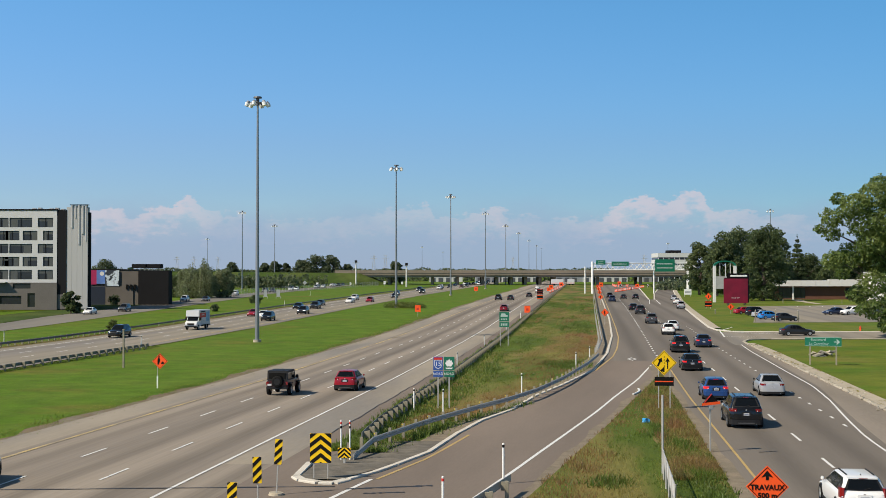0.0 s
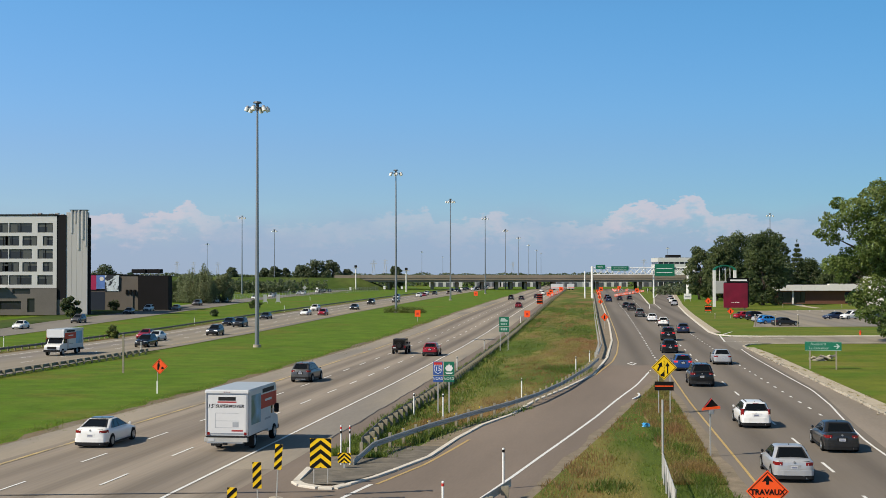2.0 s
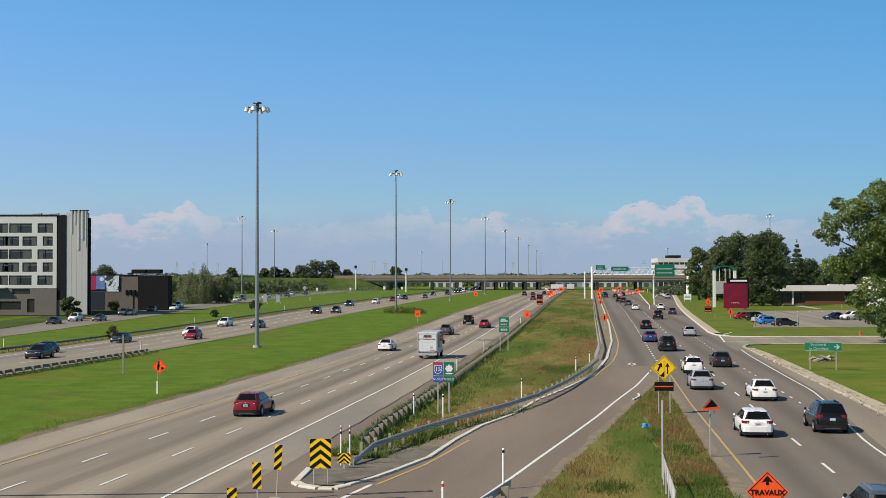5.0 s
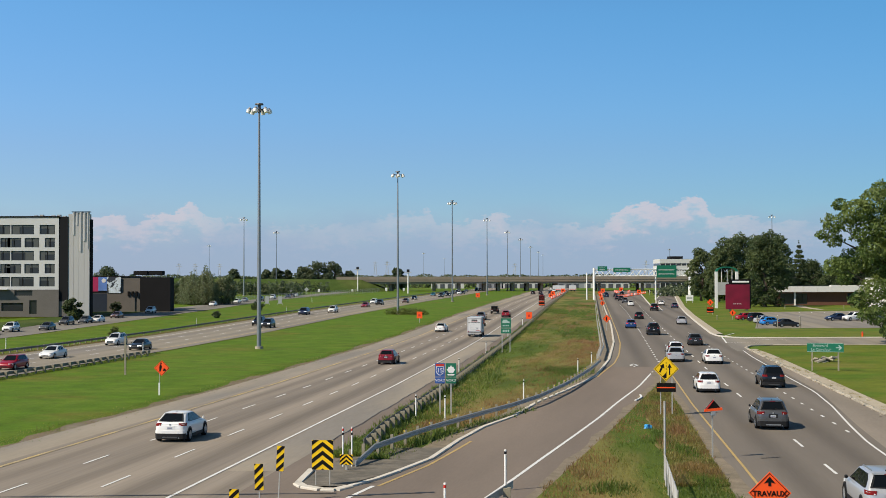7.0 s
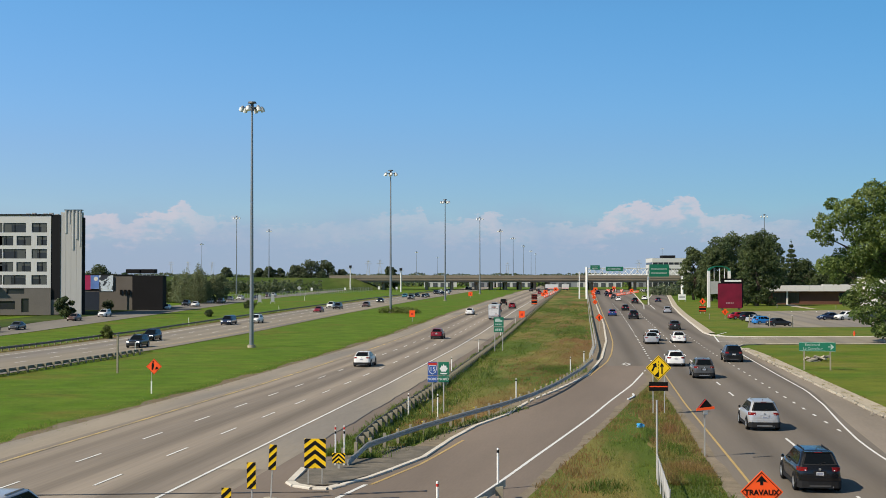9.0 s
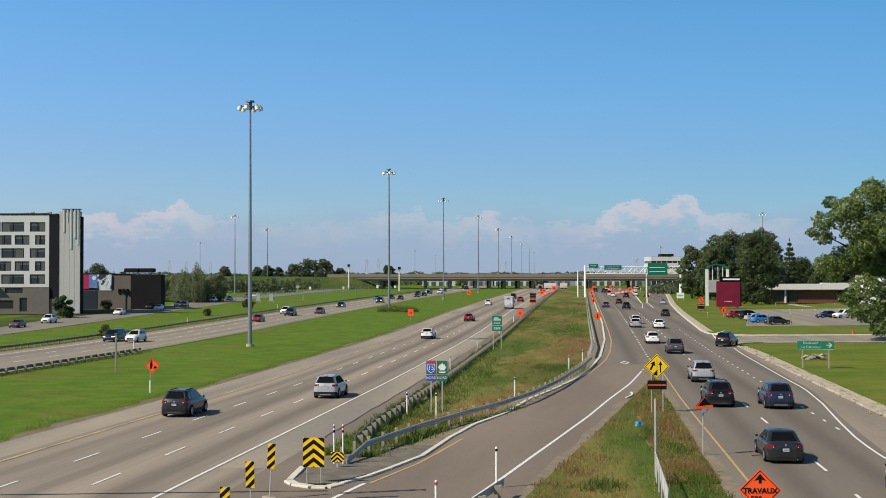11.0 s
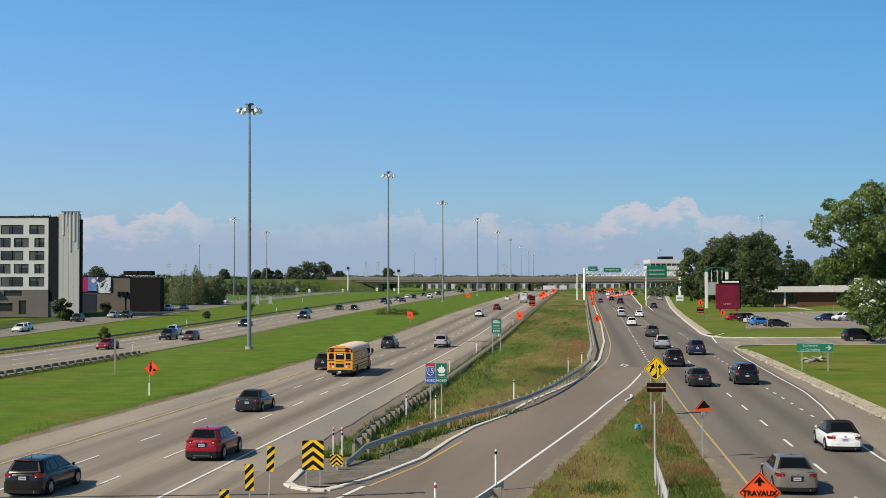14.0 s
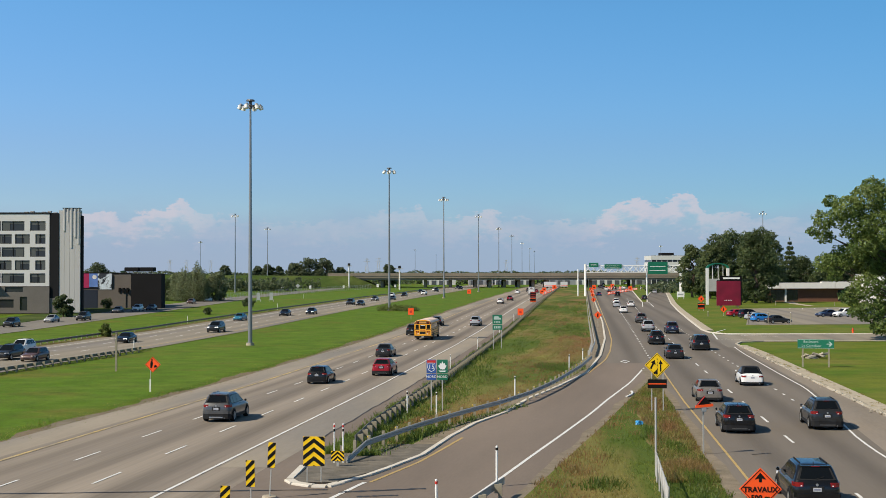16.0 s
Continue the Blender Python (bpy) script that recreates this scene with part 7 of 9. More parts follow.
def edge_rubble():
    """Broken kerb stones strewn along the street's outer edge, and junction paint."""
    root = bpy.data.objects["kerb_street"]
    meshes = []
    for k in range(5):
        rnd = random.Random(40 + k)
        bm = bmesh.new()
        bmesh.ops.create_icosphere(bm, subdivisions=1, radius=0.5)
        for v in bm.verts:
            v.co = Vector((v.co.x * 0.5 * rnd.uniform(0.7, 1.2), v.co.y * rnd.uniform(0.7, 1.2), v.co.z * 0.45 * rnd.uniform(0.7, 1.2)))
        me = bpy.data.meshes.new("stone")
        bm.to_mesh(me)
        bm.free()
        me.materials.append(M["rubble"])
        meshes.append(me)
    rnd = random.Random(2)
    y = 58.0
    while y < 150:
        if noise.noise(Vector((y * 0.21, 4.0, 0.0))) > -0.28:
            k = rnd.uniform(0.26, 0.55)
            share("stone", meshes[rnd.randrange(5)], root, Matrix.Translation(at(19.2 + rnd.uniform(-0.12, 0.12), y, 0.11)) @ pose(0, 0, 0, rnd.uniform(-15, 15), rnd.uniform(-15, 15), rnd.uniform(-25, 15)) @ Matrix.Diagonal((k * 1.1, k, k, 1)))
        y += rnd.uniform(0.6, 1.1)
    for _ in range(70):
        y, k = 60 + 88 * rnd.random(), rnd.uniform(0.12, 0.3)
        share("stone", meshes[rnd.randrange(5)], root, Matrix.Translation(at(rnd.uniform(18.7, 20.5), y, 0.06 if rnd.random() < 0.3 else 0.12)) @ pose(0, 0, 0, 0, 0, rnd.uniform(0, 180)) @ Matrix.Diagonal((k, k, k, 1)))
    for pts in (((45.0, 194), (40.6, 183), (37.5, 166)), ((40.9, 182.5), (43.5, 176), (47.5, 173.5)), ((37.8, 167), (42, 166.2))):
        for a, b in zip(pts, pts[1:]):
            d = Vector((b[0] - a[0], b[1] - a[1])).normalized()
            n = Vector((-d.y, d.x)) * 0.11
            raw("junction_line", [(a[0] - n.x, a[1] - n.y, 0.03), (a[0] + n.x, a[1] + n.y, 0.03), (b[0] + n.x, b[1] + n.y, 0.03), (b[0] - n.x, b[1] - n.y, 0.03)], [(0, 1, 2, 3)], M["white_line"], street)


edge_rubble()

# ---------------------------------------------------------------- buildings
M["hotel_white"] = material("white_facade_panel", (0.59, 0.58, 0.565), 0.6, vary=0.05, scale=0.2, fine=2.0)
M["hotel_dark"] = material("charcoal_cladding", (0.016, 0.016, 0.018), 0.85, vary=0.12, scale=0.3, fine=2.0)
M["hotel_grey"] = material("pale_grey_panel", (0.44, 0.43, 0.415), 0.7, vary=0.08, scale=0.12, fine=1.2, stretch=(1, 1, 0.15))
M["hotel_rib"] = material("grey_metal_rib", (0.40, 0.395, 0.385), 0.5, 0.2, vary=0.12, scale=0.3, fine=2.0)
M["podium"] = material("brown_grey_brick", (0.16, 0.145, 0.132), 0.85, vary=0.15, scale=0.3, fine=4.0)
M["window"] = material("dark_window_glass", (0.03, 0.034, 0.038), 0.08, vary=0.3, scale=0.25)
M["blind"] = material("grey_window_blind", (0.075, 0.082, 0.08), 0.7)
M["brick"] = material("brown_brick", (0.15, 0.072, 0.05), 0.85, vary=0.15, scale=0.5, fine=6.0)
M["fascia"] = material("white_fascia", (0.72, 0.70, 0.67), 0.6, vary=0.08)
M["navy_panel"] = material("dark_blue_panel", (0.02, 0.03, 0.055), 0.5)
M["mag"] = material("magenta_mural", (0.42, 0.02, 0.11), 0.6, vary=0.1)
M["mural"] = material("blue_mural", (0.12, 0.24, 0.62), 0.6, vary=0.3, scale=0.4, second=(0.45, 0.6, 0.8))
M["mural_tree"] = material("white_mural_pattern", (0.62, 0.72, 0.82), 0.6, vary=0.3, scale=1.6, fine=5.0, second=(0.03, 0.04, 0.06), patch=(0.50, 0.54))


def holed(name, x0, x1, z0, z1, y, thick, holes, mat, parent):
    """A wall in the x-z plane, pierced by holes (x0, x1, z0, z1), with reveals."""
    xs = sorted({x0, x1, *[h[0] for h in holes], *[h[1] for h in holes]})
    zs = sorted({z0, z1, *[h[2] for h in holes], *[h[3] for h in holes]})
    xs, zs = [x for x in xs if x0 <= x <= x1], [z for z in zs if z0 <= z <= z1]
    bm = bmesh.new()
    for a, b in zip(xs, xs[1:]):
        for c, d in zip(zs, zs[1:]):
            mx, mz = (a + b) / 2, (c + d) / 2
            if any(h[0] < mx < h[1] and h[2] < mz < h[3] for h in holes):
                continue
            bm.faces.new([bm.verts.new(p) for p in ((a, y, c), (b, y, c), (b, y, d), (a, y, d))])
    bmesh.ops.remove_doubles(bm, verts=bm.verts, dist=1e-4)
    r = bmesh.ops.extrude_face_region(bm, geom=bm.faces[:])
    for v in r["geom"]:
        if isinstance(v, bmesh.types.BMVert):
            v.co.y += thick
    bmesh.ops.recalc_face_normals(bm, faces=bm.faces)
    return part(name, bm, mat, parent)


def hotel():
    root = thing("hotel", "white six-storey hotel with dark windows and charcoal end", "building")
    y = 285.0
    pitch, top = 2.98, 22.4
    holes = []
    rows = []
    for r in range(5):
        zc = 19.65 - r * pitch
        spans = ((-99.2, -94.0), (-92.7, -89.2)) if r % 2 == 0 else ((-100.3, -96.9), (-96.15, -92.8), (-91.5, -89.2))
        spans = spans + tuple((a - 10.2, b - 10.2) for a, b in spans) + tuple((a - 20.4, b - 20.4) for a, b in spans)
        for a, b in spans:
            if a > -121.5:
                holes.append((a, b, zc - 1.08, zc + 1.08))
                rows.append((a, b, zc, r))
    holed("wall", -122, -88.3, 5.9, top, y, 0.4, holes, M["hotel_white"], root)
    part("core", boxed(-122, -88.35, y + 0.45, y + 21, 5.9, top - 0.1), M["hotel_dark"], root)
    for i, (a, b, zc, r) in enumerate(rows):
        w = part("window", boxed(a + 0.02, b - 0.02, y + 0.22, y + 0.30, zc - 1.06, zc + 1.06), M["window"], root)
        part("frame", boxed(a, b, y + 0.16, y + 0.24, zc - 1.08, zc - 0.98), M["black"], w)
        part("frame", boxed((a + b) / 2 - 0.08, (a + b) / 2 + 0.08, y + 0.14, y + 0.24, zc - 1.06, zc + 1.06), M["black"], w)
        part("blind", boxed(a + 0.1, b - 0.1, y + 0.18, y + 0.215, zc + (0.25 if i % 3 else 0.55), zc + 1.04), M["blind"], w)
        part("grille", boxed(a + (b - a) * (0.62 if i % 2 else 0.05), a + (b - a) * (0.95 if i % 2 else 0.36), y + 0.15, y + 0.21, zc - 1.0, zc + 1.0), M["blind"], w)
    part("parapet", boxed(-122, -88.2, y - 0.1, y + 0.3, top, top + 0.35), M["hotel_dark"], root)
    part("roof", boxed(-122, -88.3, y + 0.3, y + 21, top - 0.1, top + 0.15), M["hotel_dark"], root)
    part("end_wall", boxed(-88.35, -86.2, y + 0.1, y + 3, 3.2, top + 0.2), M["hotel_dark"], root)
    part("tower", boxed(-86.2, -81.3, y + 0.3, y + 1.6, -0.2, 23.2), M["hotel_grey"], root)
    for k in range(4):
        part("grey_panel", boxed(-86.15 + k * 1.21, -84.98 + k * 1.21, y + 0.22, y + 0.34, 0.0, 23.0 - 0.1 * (k % 2)), M["hotel_grey"], root)
    for k, (a, r, bottom) in enumerate(((-84.9, 0.40, 18.4), (-84.1, 0.36, 20.6), (-83.3, 0.42, 14.6), (-82.4, 0.44, 17.0), (-81.7, 0.36, 15.4))):
        part("rounded_rib", tubed((a, y + 0.48, bottom), (a, y + 0.48, 23.7 - 0.15 * (k % 2)), r, n=16), M["hotel_rib"], root, smooth=True)
    part("tower_cap", boxed(-85.4, -81.3, y + 0.1, y + 1.5, 23.65, 23.8), M["hotel_dark"], root)
    part("dark_edge", boxed(-81.3, -80.9, y + 0.5, y + 1.6, -0.2, 22.0), M["hotel_dark"], root)
    part("end_base", boxed(-88.25, -86.2, y + 0.05, y + 3, -0.2, 3.2), M["podium"], root)
    pod = [(-118, -112.8, 1.5, 3.4), (-110.5, -105, 1.5, 3.4), (-106, -102, 4.6, 5.7), (-98.3, -94.2, 4.55, 5.75), (-94.9, -93.2, 0.35, 3.5), (-101.3, -96.3, 1.0, 2.9)]
    holed("podium_wall", -122, -88.2, -0.3, 5.85, y - 0.3, 0.35, pod, M["podium"], root)
    for a, b, c, d in pod:
        part("window", boxed(a, b, y - 0.05, y + 0.05, c, d), M["window"], root)
    part("podium_core", boxed(-122, -88.25, y + 0.06, y + 21, -0.3, 5.85), M["hotel_dark"], root)
    for k in range(7):
        part("rooftop_unit", boxed(-98 + k * 1.35, -97.2 + k * 1.35, y + 8, y + 9.0, top, top + 0.75 + 0.15 * (k % 3)), M["steel"], root)
    part("canopy", boxed(-108.5, -99.5, y - 1.6, y - 0.2, 5.9, 6.05), M["hotel_white"], root)


def black_block():
    root = thing("low_building", "low dark building with a colourful mural and black end", "building")
    y = 322.0
    part("front_wall", boxed(-92, -78.6, y, y + 25, -0.4, 8.75), M["podium"], root)
    part("black_wall", boxed(-78.6, -70.8, y - 0.5, y + 4, -0.4, 8.6), M["hotel_dark"], root)
    part("parapet", boxed(-92.1, -78.5, y - 0.15, y + 0.2, 8.7, 8.95), M["hotel_dark"], root)
    part("lower_band", boxed(-92, -80, y - 0.25, y + 0.1, -0.4, 4.6), M["podium"], root)
    part("blue_panel", boxed(-91.5, -87.2, y - 0.30, y + 0.1, -0.3, 4.5), M["navy_panel"], root)
    part("mural_magenta", boxed(-91.6, -89.4, y - 0.36, y - 0.2, 5.0, 8.7), M["mag"], root)
    part("mural_blue", boxed(-89.4, -87.2, y - 0.37, y - 0.2, 5.2, 8.7), M["mural"], root)
    part("mural_white", boxed(-87.2, -83.6, y - 0.36, y - 0.2, 4.6, 8.7), M["mural_tree"], root)
    part("mural_disc", prism([(-88.0 + 0.55 * math.cos(a), 7.8 + 0.55 * math.sin(a)) for a in np.linspace(0, 2 * math.pi, 18)[:-1]], "y", y - 0.42, y - 0.36), M["sign_white"], root)
    for k in range(3):
        part("wall_lamp", boxed(-81.8 + k * 1.0, -81.3 + k * 1.0, y - 0.5, y, 3.8, 5.0), M["black"], root)
    for x0, x1 in ((-81.2, -77.5), (-77.2, -73.6)):
        u = part("rooftop_unit", boxed(x0, x1, y + 3, y + 6, 9.2, 10.3, bev=0.1), M["hotel_dark"], root)
        for k in range(4):
            part("leg", boxed(x0 + 0.3 + k * 1.0, x0 + 0.42 + k * 1.0, y + 3.2, y + 3.4, 8.6, 9.25), M["steel"], u)


def brick_block():
    root = thing("brick_building", "long low brown brick building with a white fascia", "building")
    y = 368.0
    hs = [(99.0, 107.0, 0.3, 3.5), (118.8, 124.5, 0.2, 3.5), (135.0, 144.0, 0.3, 3.4)]
    holed("wall", 98, 150, -0.2, 3.9, y, 0.4, hs, M["brick"], root)
    for a, b, c, d in hs:
        n = 6
        for k in range(n):
            xx = a + (b - a) * k / n
            part("window_pane", boxed(xx + 0.06, xx + (b - a) / n - 0.06, y + 0.2, y + 0.26, c, d), M["window"], root)
            part("mullion", boxed(xx - 0.05, xx + 0.05, y + 0.12, y + 0.27, c, d), M["trim"], root)
    part("core", boxed(98.2, 150, y + 0.5, y + 26, -0.2, 3.9), M["hotel_dark"], root)
    for k in range(13):
        part("fascia_panel", boxed(97.4 + k * 4.04, 97.4 + k * 4.04 + 4.0, y - 1.6, y + 0.3, 3.9, 5.9 - (0.3 if k < 4 else 0)), M["fascia"], root)
    part("roof", boxed(97.6, 150, y - 1.0, y + 26, 5.3, 5.55), M["hotel_dark"], root)
    for x in (103.0,):
        part("column", boxed(x, x + 0.45, y - 0.5, y - 0.1, -0.2, 3.9), M["fascia"], root)
    root = thing("white_wing", "white corner of a taller building behind the tree", "building")
    part("wall", boxed(118.6, 140, 330, 352, -0.2, 8.2), M["fascia"], root)
    part("roof", boxed(118.4, 140.2, 329.8, 352.2, 8.2, 8.5), M["hotel_dark"], root)


def office():
    root = thing("office_building", "white office block with dark window bands beyond the trees", "building")
    y, a, b = 800.0, 138.0, 163.0
    part("core", boxed(a + 0.3, b - 0.3, y + 0.4, y + 25, 0, 19.0), M["window"], root)
    for z0, z1 in ((8.6, 11.2), (12.7, 14.7), (16.2, 18.9)):
        part("white_band", boxed(a, b, y, y + 25.2, z0, z1), M["hotel_white"], root)
    for k in range(9):
        part("mullion", boxed(a + 0.2 + k * 3.4, a + 0.5 + k * 3.4, y + 0.2, y + 0.6, 0, 19.0), M["hotel_white"], root)
    part("penthouse", boxed(a + 8, b - 9, y + 6, y + 18, 19.2, 20.8), M["hotel_dark"], root)


band("verge_hotel", lambda y: svc_l(y) - 12.0, lambda y: svc_l(y) - 0.3 + 0.3 * math.sin(y * 0.4), 200, 330, 0.01, M["bank"], None, "rough weedy verge before the low buildings", "grass verge")
hotel()
black_block()
brick_block()
office()


# ---------------------------------------------------------------- gantry, hoarding
def gantry():
    root = thing("sign_gantry", "white steel truss gantry carrying green guide signs", "gantry")
    y, x0, x1, x2 = 450.0, 54.0, 76.3, 88.6
    z0, z1 = 8.6, 11.0
    for x, yy in ((x0, y), (x0 + 0.0, y + 2.0), (x2, y), (x2, y + 2.0), (x1, y + 1)):
        part("column", tubed((x, yy, -0.2), (x, yy, z1 + 0.6), 0.30, n=12), M["white_paint"], root)
    for yy in (y, y + 2):
        for z in (z0, z1):
            part("chord", tubed((x0, yy, z), (x2, yy, z), 0.17, n=8), M["white_paint"], root)
    n = 16
    for k in range(n):
        a, b = x0 + (x2 - x0) * k / n, x0 + (x2 - x0) * (k + 1) / n
        part("brace", tubed((a, y, z0 if k % 2 else z1), (b, y, z1 if k % 2 else z0), 0.13, n=6), M["white_paint"], root)
        part("brace", tubed((a, y + 2, z1 if k % 2 else z0), (b, y + 2, z0 if k % 2 else z1), 0.10, n=6), M["white_paint"], root)
    for a, b, c, d in ((76.5, 83.6, 8.0, 12.4), (55.2, 58.6, 10.5, 12.1), (60.8, 67.0, 10.0, 11.6)):
        s = part("guide_sign", boxed(a, b, y - 0.5, y - 0.35, c, d), M["green"], root)
        for k in range(2):
            part("writing_bar", boxed(a + 0.6, b - 0.8, y - 0.53, y - 0.49, c + (d - c) * (0.27 + 0.33 * k), c + (d - c) * (0.32 + 0.33 * k)), M["sign_white"], s)
    r2 = thing("slim_mast", "slim white lighting column beside the ramp", "lamp post", Matrix.Translation((51.5, 452, 0)))
    part("pole", tubed((0, 0, -0.2), (0, 0, 9.6), 0.28, 0.2, n=10), M["white_paint"], r2)
    part("cap", tubed((0, 0, 9.6), (0, 0, 9.75), 0.24, n=10), M["white_paint"], r2)


def hoarding():
    root = thing("billboard", "dark red billboard in a black frame on the lawn", "billboard", Matrix.Translation((73.4, 312, 0)))
    part("panel", boxed(-3.0, 3.1, -0.35, 0.25, 0.6, 6.8), M["trim"], root)
    part("red_panel", boxed(-3.25, 2.75, -0.55, -0.36, 0.45, 6.6), material("dark_red_panel", (0.20, 0.005, 0.026), 0.4, vary=0.25, scale=0.5, fine=3.0, second=(0.13, 0.004, 0.018)), root)
    part("header", boxed(-2.4, 3.1, -0.5, -0.2, 6.8, 7.9), M["black"], root)
    part("writing_bar", boxed(-1.6, 2.6, -0.54, -0.5, 7.1, 7.5), M["sign_white"], root)
    for k in range(5):
        part("writing_bar", boxed(-1.3 + k * 0.42, -1.05 + k * 0.42, -0.58, -0.54, 1.7, 1.85), M["sign_white"], root)
    for x in (-2.3, 1.9):
        part("foot", boxed(x, x + 0.5, -0.1, 0.3, -0.2, 0.95), M["concrete"], root)
    root = thing("arched_sign_frame", "white pylon sign frame with a green arched top", "sign frame", Matrix.Translation((73.6, 338, 0)))
    for x, z in ((0, 9.9), (5.6, 9.9)):
        part("column", boxed(x - 0.35, x + 0.35, -0.35, 0.35, -0.2, z), M["fascia"], root)
    part("cabinet", boxed(0.4, 3.6, -0.3, 0.3, 3.6, 7.0), M["steel"], root)
    bm = bmesh.new()
    rings_mesh(bm, [[(2.8 + r * 3.1 * math.cos(a), yy, 9.9 + r * 1.35 * math.sin(a)) for r, yy in ((1.0, -0.4), (1.0, 0.4), (0.8, 0.4), (0.8, -0.4))] for a in np.linspace(0, math.pi, 15)])
    part("arch", bm, M["green"], root)
    for x in (1.5, 3.0, 4.3):
        part("bar", tubed((x, 0, 7.0), (x, 0, 10.6), 0.09, n=6), M["fascia"], root)


gantry()
hoarding()


# ---------------------------------------------------------------- work zone under the overpass
def cones():
    bm_root = new("traffic_barrel")
    part("drum", tubed((0, 0, 0), (0, 0, 1.05), 0.30, 0.24, n=12), M["orange"], bm_root)
    part("band", tubed((0, 0, 0.35), (0, 0, 0.5), 0.287, 0.278, n=12), M["sign_white"], bm_root)
    part("band", tubed((0, 0, 0.68), (0, 0, 0.83), 0.27, 0.258, n=12), M["sign_white"], bm_root)
    part("foot", tubed((0, 0, -0.02), (0, 0, 0.05), 0.42, n=12), M["black"], bm_root)
    tagged(bm_root, "orange traffic drum with white bands", "traffic barrel", "work zone drums")
    rnd = random.Random(11)
    spots = [(10.5 + k * 0.55 + rnd.uniform(-0.2, 0.2), 480 + k * 4.0) for k in range(30)]
    spots += [(4.5 + rnd.uniform(-0.3, 0.6), 470 + k * 9.0) for k in range(16)]
    spots += [(-14.5 + k * 0.12 + rnd.uniform(-0.3, 0.3), 470 + k * 9.0) for k in range(20)]
    spots += [(12 + rnd.uniform(0, 9), 600 + rnd.uniform(0, 60)) for k in range(18)]
    for i, (u, y) in enumerate(spots):
        m = Matrix.Translation(at(u, y)) @ Matrix.Rotation(i, 4, "Z")
        if i == 0:
            bm_root.matrix_basis = m
        else:
            copy_thing(bm_root, m)
    for i, (u, y, w, h) in enumerate(((-15.5, 520, 1.7, 1.6), (-14.8, 470, 1.6, 1.3), (6, 585, 1.9, 1.9), (16, 640, 1.8, 1.8), (-13, 600, 1.8, 1.8), (22, 560, 1.6, 1.6))):
        s = sign("work_sign", "large orange work zone board", at(u, y), group="orange work signs")
        b = board(s, -w / 2, w / 2, 0.6, 0.6 + h, M["orange"])
        face(b, [(-w * 0.3, 1.2), (w * 0.3, 1.2), (0, 1.2 + h * 0.4)], M["black"], 1, "symbol")
        legs(s, (-w * 0.3, w * 0.3), 0.8, 0.06)
    for x, y, w in ((61.2, 668, 6.5), (69, 672, 3.6)):
        s = thing("site_trailer", "white work-site trailer parked under the overpass", "trailer", Matrix.Translation((x, y, 0)))
        part("body", boxed(-w / 2, w / 2, -1.2, 1.2, 0.7, 3.3, bev=0.06), M["van_white"], s)
        part("stripe", boxed(-w / 2, w / 2, -1.22, -1.2, 1.1, 1.35), M["orange"], s)
        for k in (-1, 1):
            part("wheel", tubed((k * w * 0.25, -1.15, 0.42), (k * w * 0.25, 1.15, 0.42), 0.42, n=12), M["tyre"], s)


cones()

# parked cars
for style, color, x, y, rz in (("sedan", "red", 60.6, 250, -70), ("suv", "black", 61.0, 242, -72), ("sedan", "silver", 60.0, 233, -72), ("hatch", "azure", 59.0, 225, -74), ("sedan", "charcoal", 59.6, 217, -76),
                               ("sedan", "navy", 77.5, 247, 108), ("suv", "white", 80.6, 246, 110), ("suv", "silver", 84.5, 247, 105), ("suv", "grey", 84.3, 239, 100)):
    ob = vehicle(style, color, "parked in the car park")
    ob.matrix_basis = pose(x, y, lie(x, y) + 0.01, 0, 0, rz)
    tagged(ob, TONE[color] + " " + KIND_LABEL[style] + " parked in the car park", "car")


# ---------------------------------------------------------------- trees
def leaf_stuff(tone, second):
    m = material("leaves", tone, 0.5, vary=0.25, scale=0.4, fine=3.0, second=second, island=0.35)
    nt = m.node_tree
    b = nt.nodes["Principled BSDF"]
    thin = nt.nodes.new("ShaderNodeBsdfTranslucent")
    nt.links.new(b.inputs["Base Color"].links[0].from_socket, thin.inputs["Color"])
    mix = nt.nodes.new("ShaderNodeMixShader")
    mix.inputs[0].default_value = 0.5
    nt.links.new(b.outputs[0], mix.inputs[1])
    nt.links.new(thin.outputs[0], mix.inputs[2])
    nt.links.new(mix.outputs[0], nt.nodes["Material Output"].inputs["Surface"])
    return m


M["leaf_a"] = leaf_stuff((0.14, 0.18, 0.04), (0.21, 0.245, 0.06))
M["leaf_b"] = leaf_stuff((0.078, 0.110, 0.042), (0.120, 0.157, 0.054))
M["leaf_c"] = leaf_stuff((0.22, 0.25, 0.13), (0.16, 0.195, 0.09))
M["leaf_d"] = leaf_stuff((0.110, 0.147, 0.058), (0.163, 0.200, 0.078))
M["leaf_e"] = leaf_stuff((0.128, 0.189, 0.043), (0.213, 0.268, 0.073))
# distant foliage: aerial haze is put into this paler, greyer green
M["leaf_hazed"] = leaf_stuff((0.105, 0.135, 0.07), (0.14, 0.17, 0.085))
M["leaf_red"] = leaf_stuff((0.085, 0.05, 0.03), (0.06, 0.045, 0.025))
M["bark"] = material("grey_brown_bark", (0.09, 0.07, 0.055), 0.9, vary=0.3, scale=2.0, fine=12.0, bump=0.02)


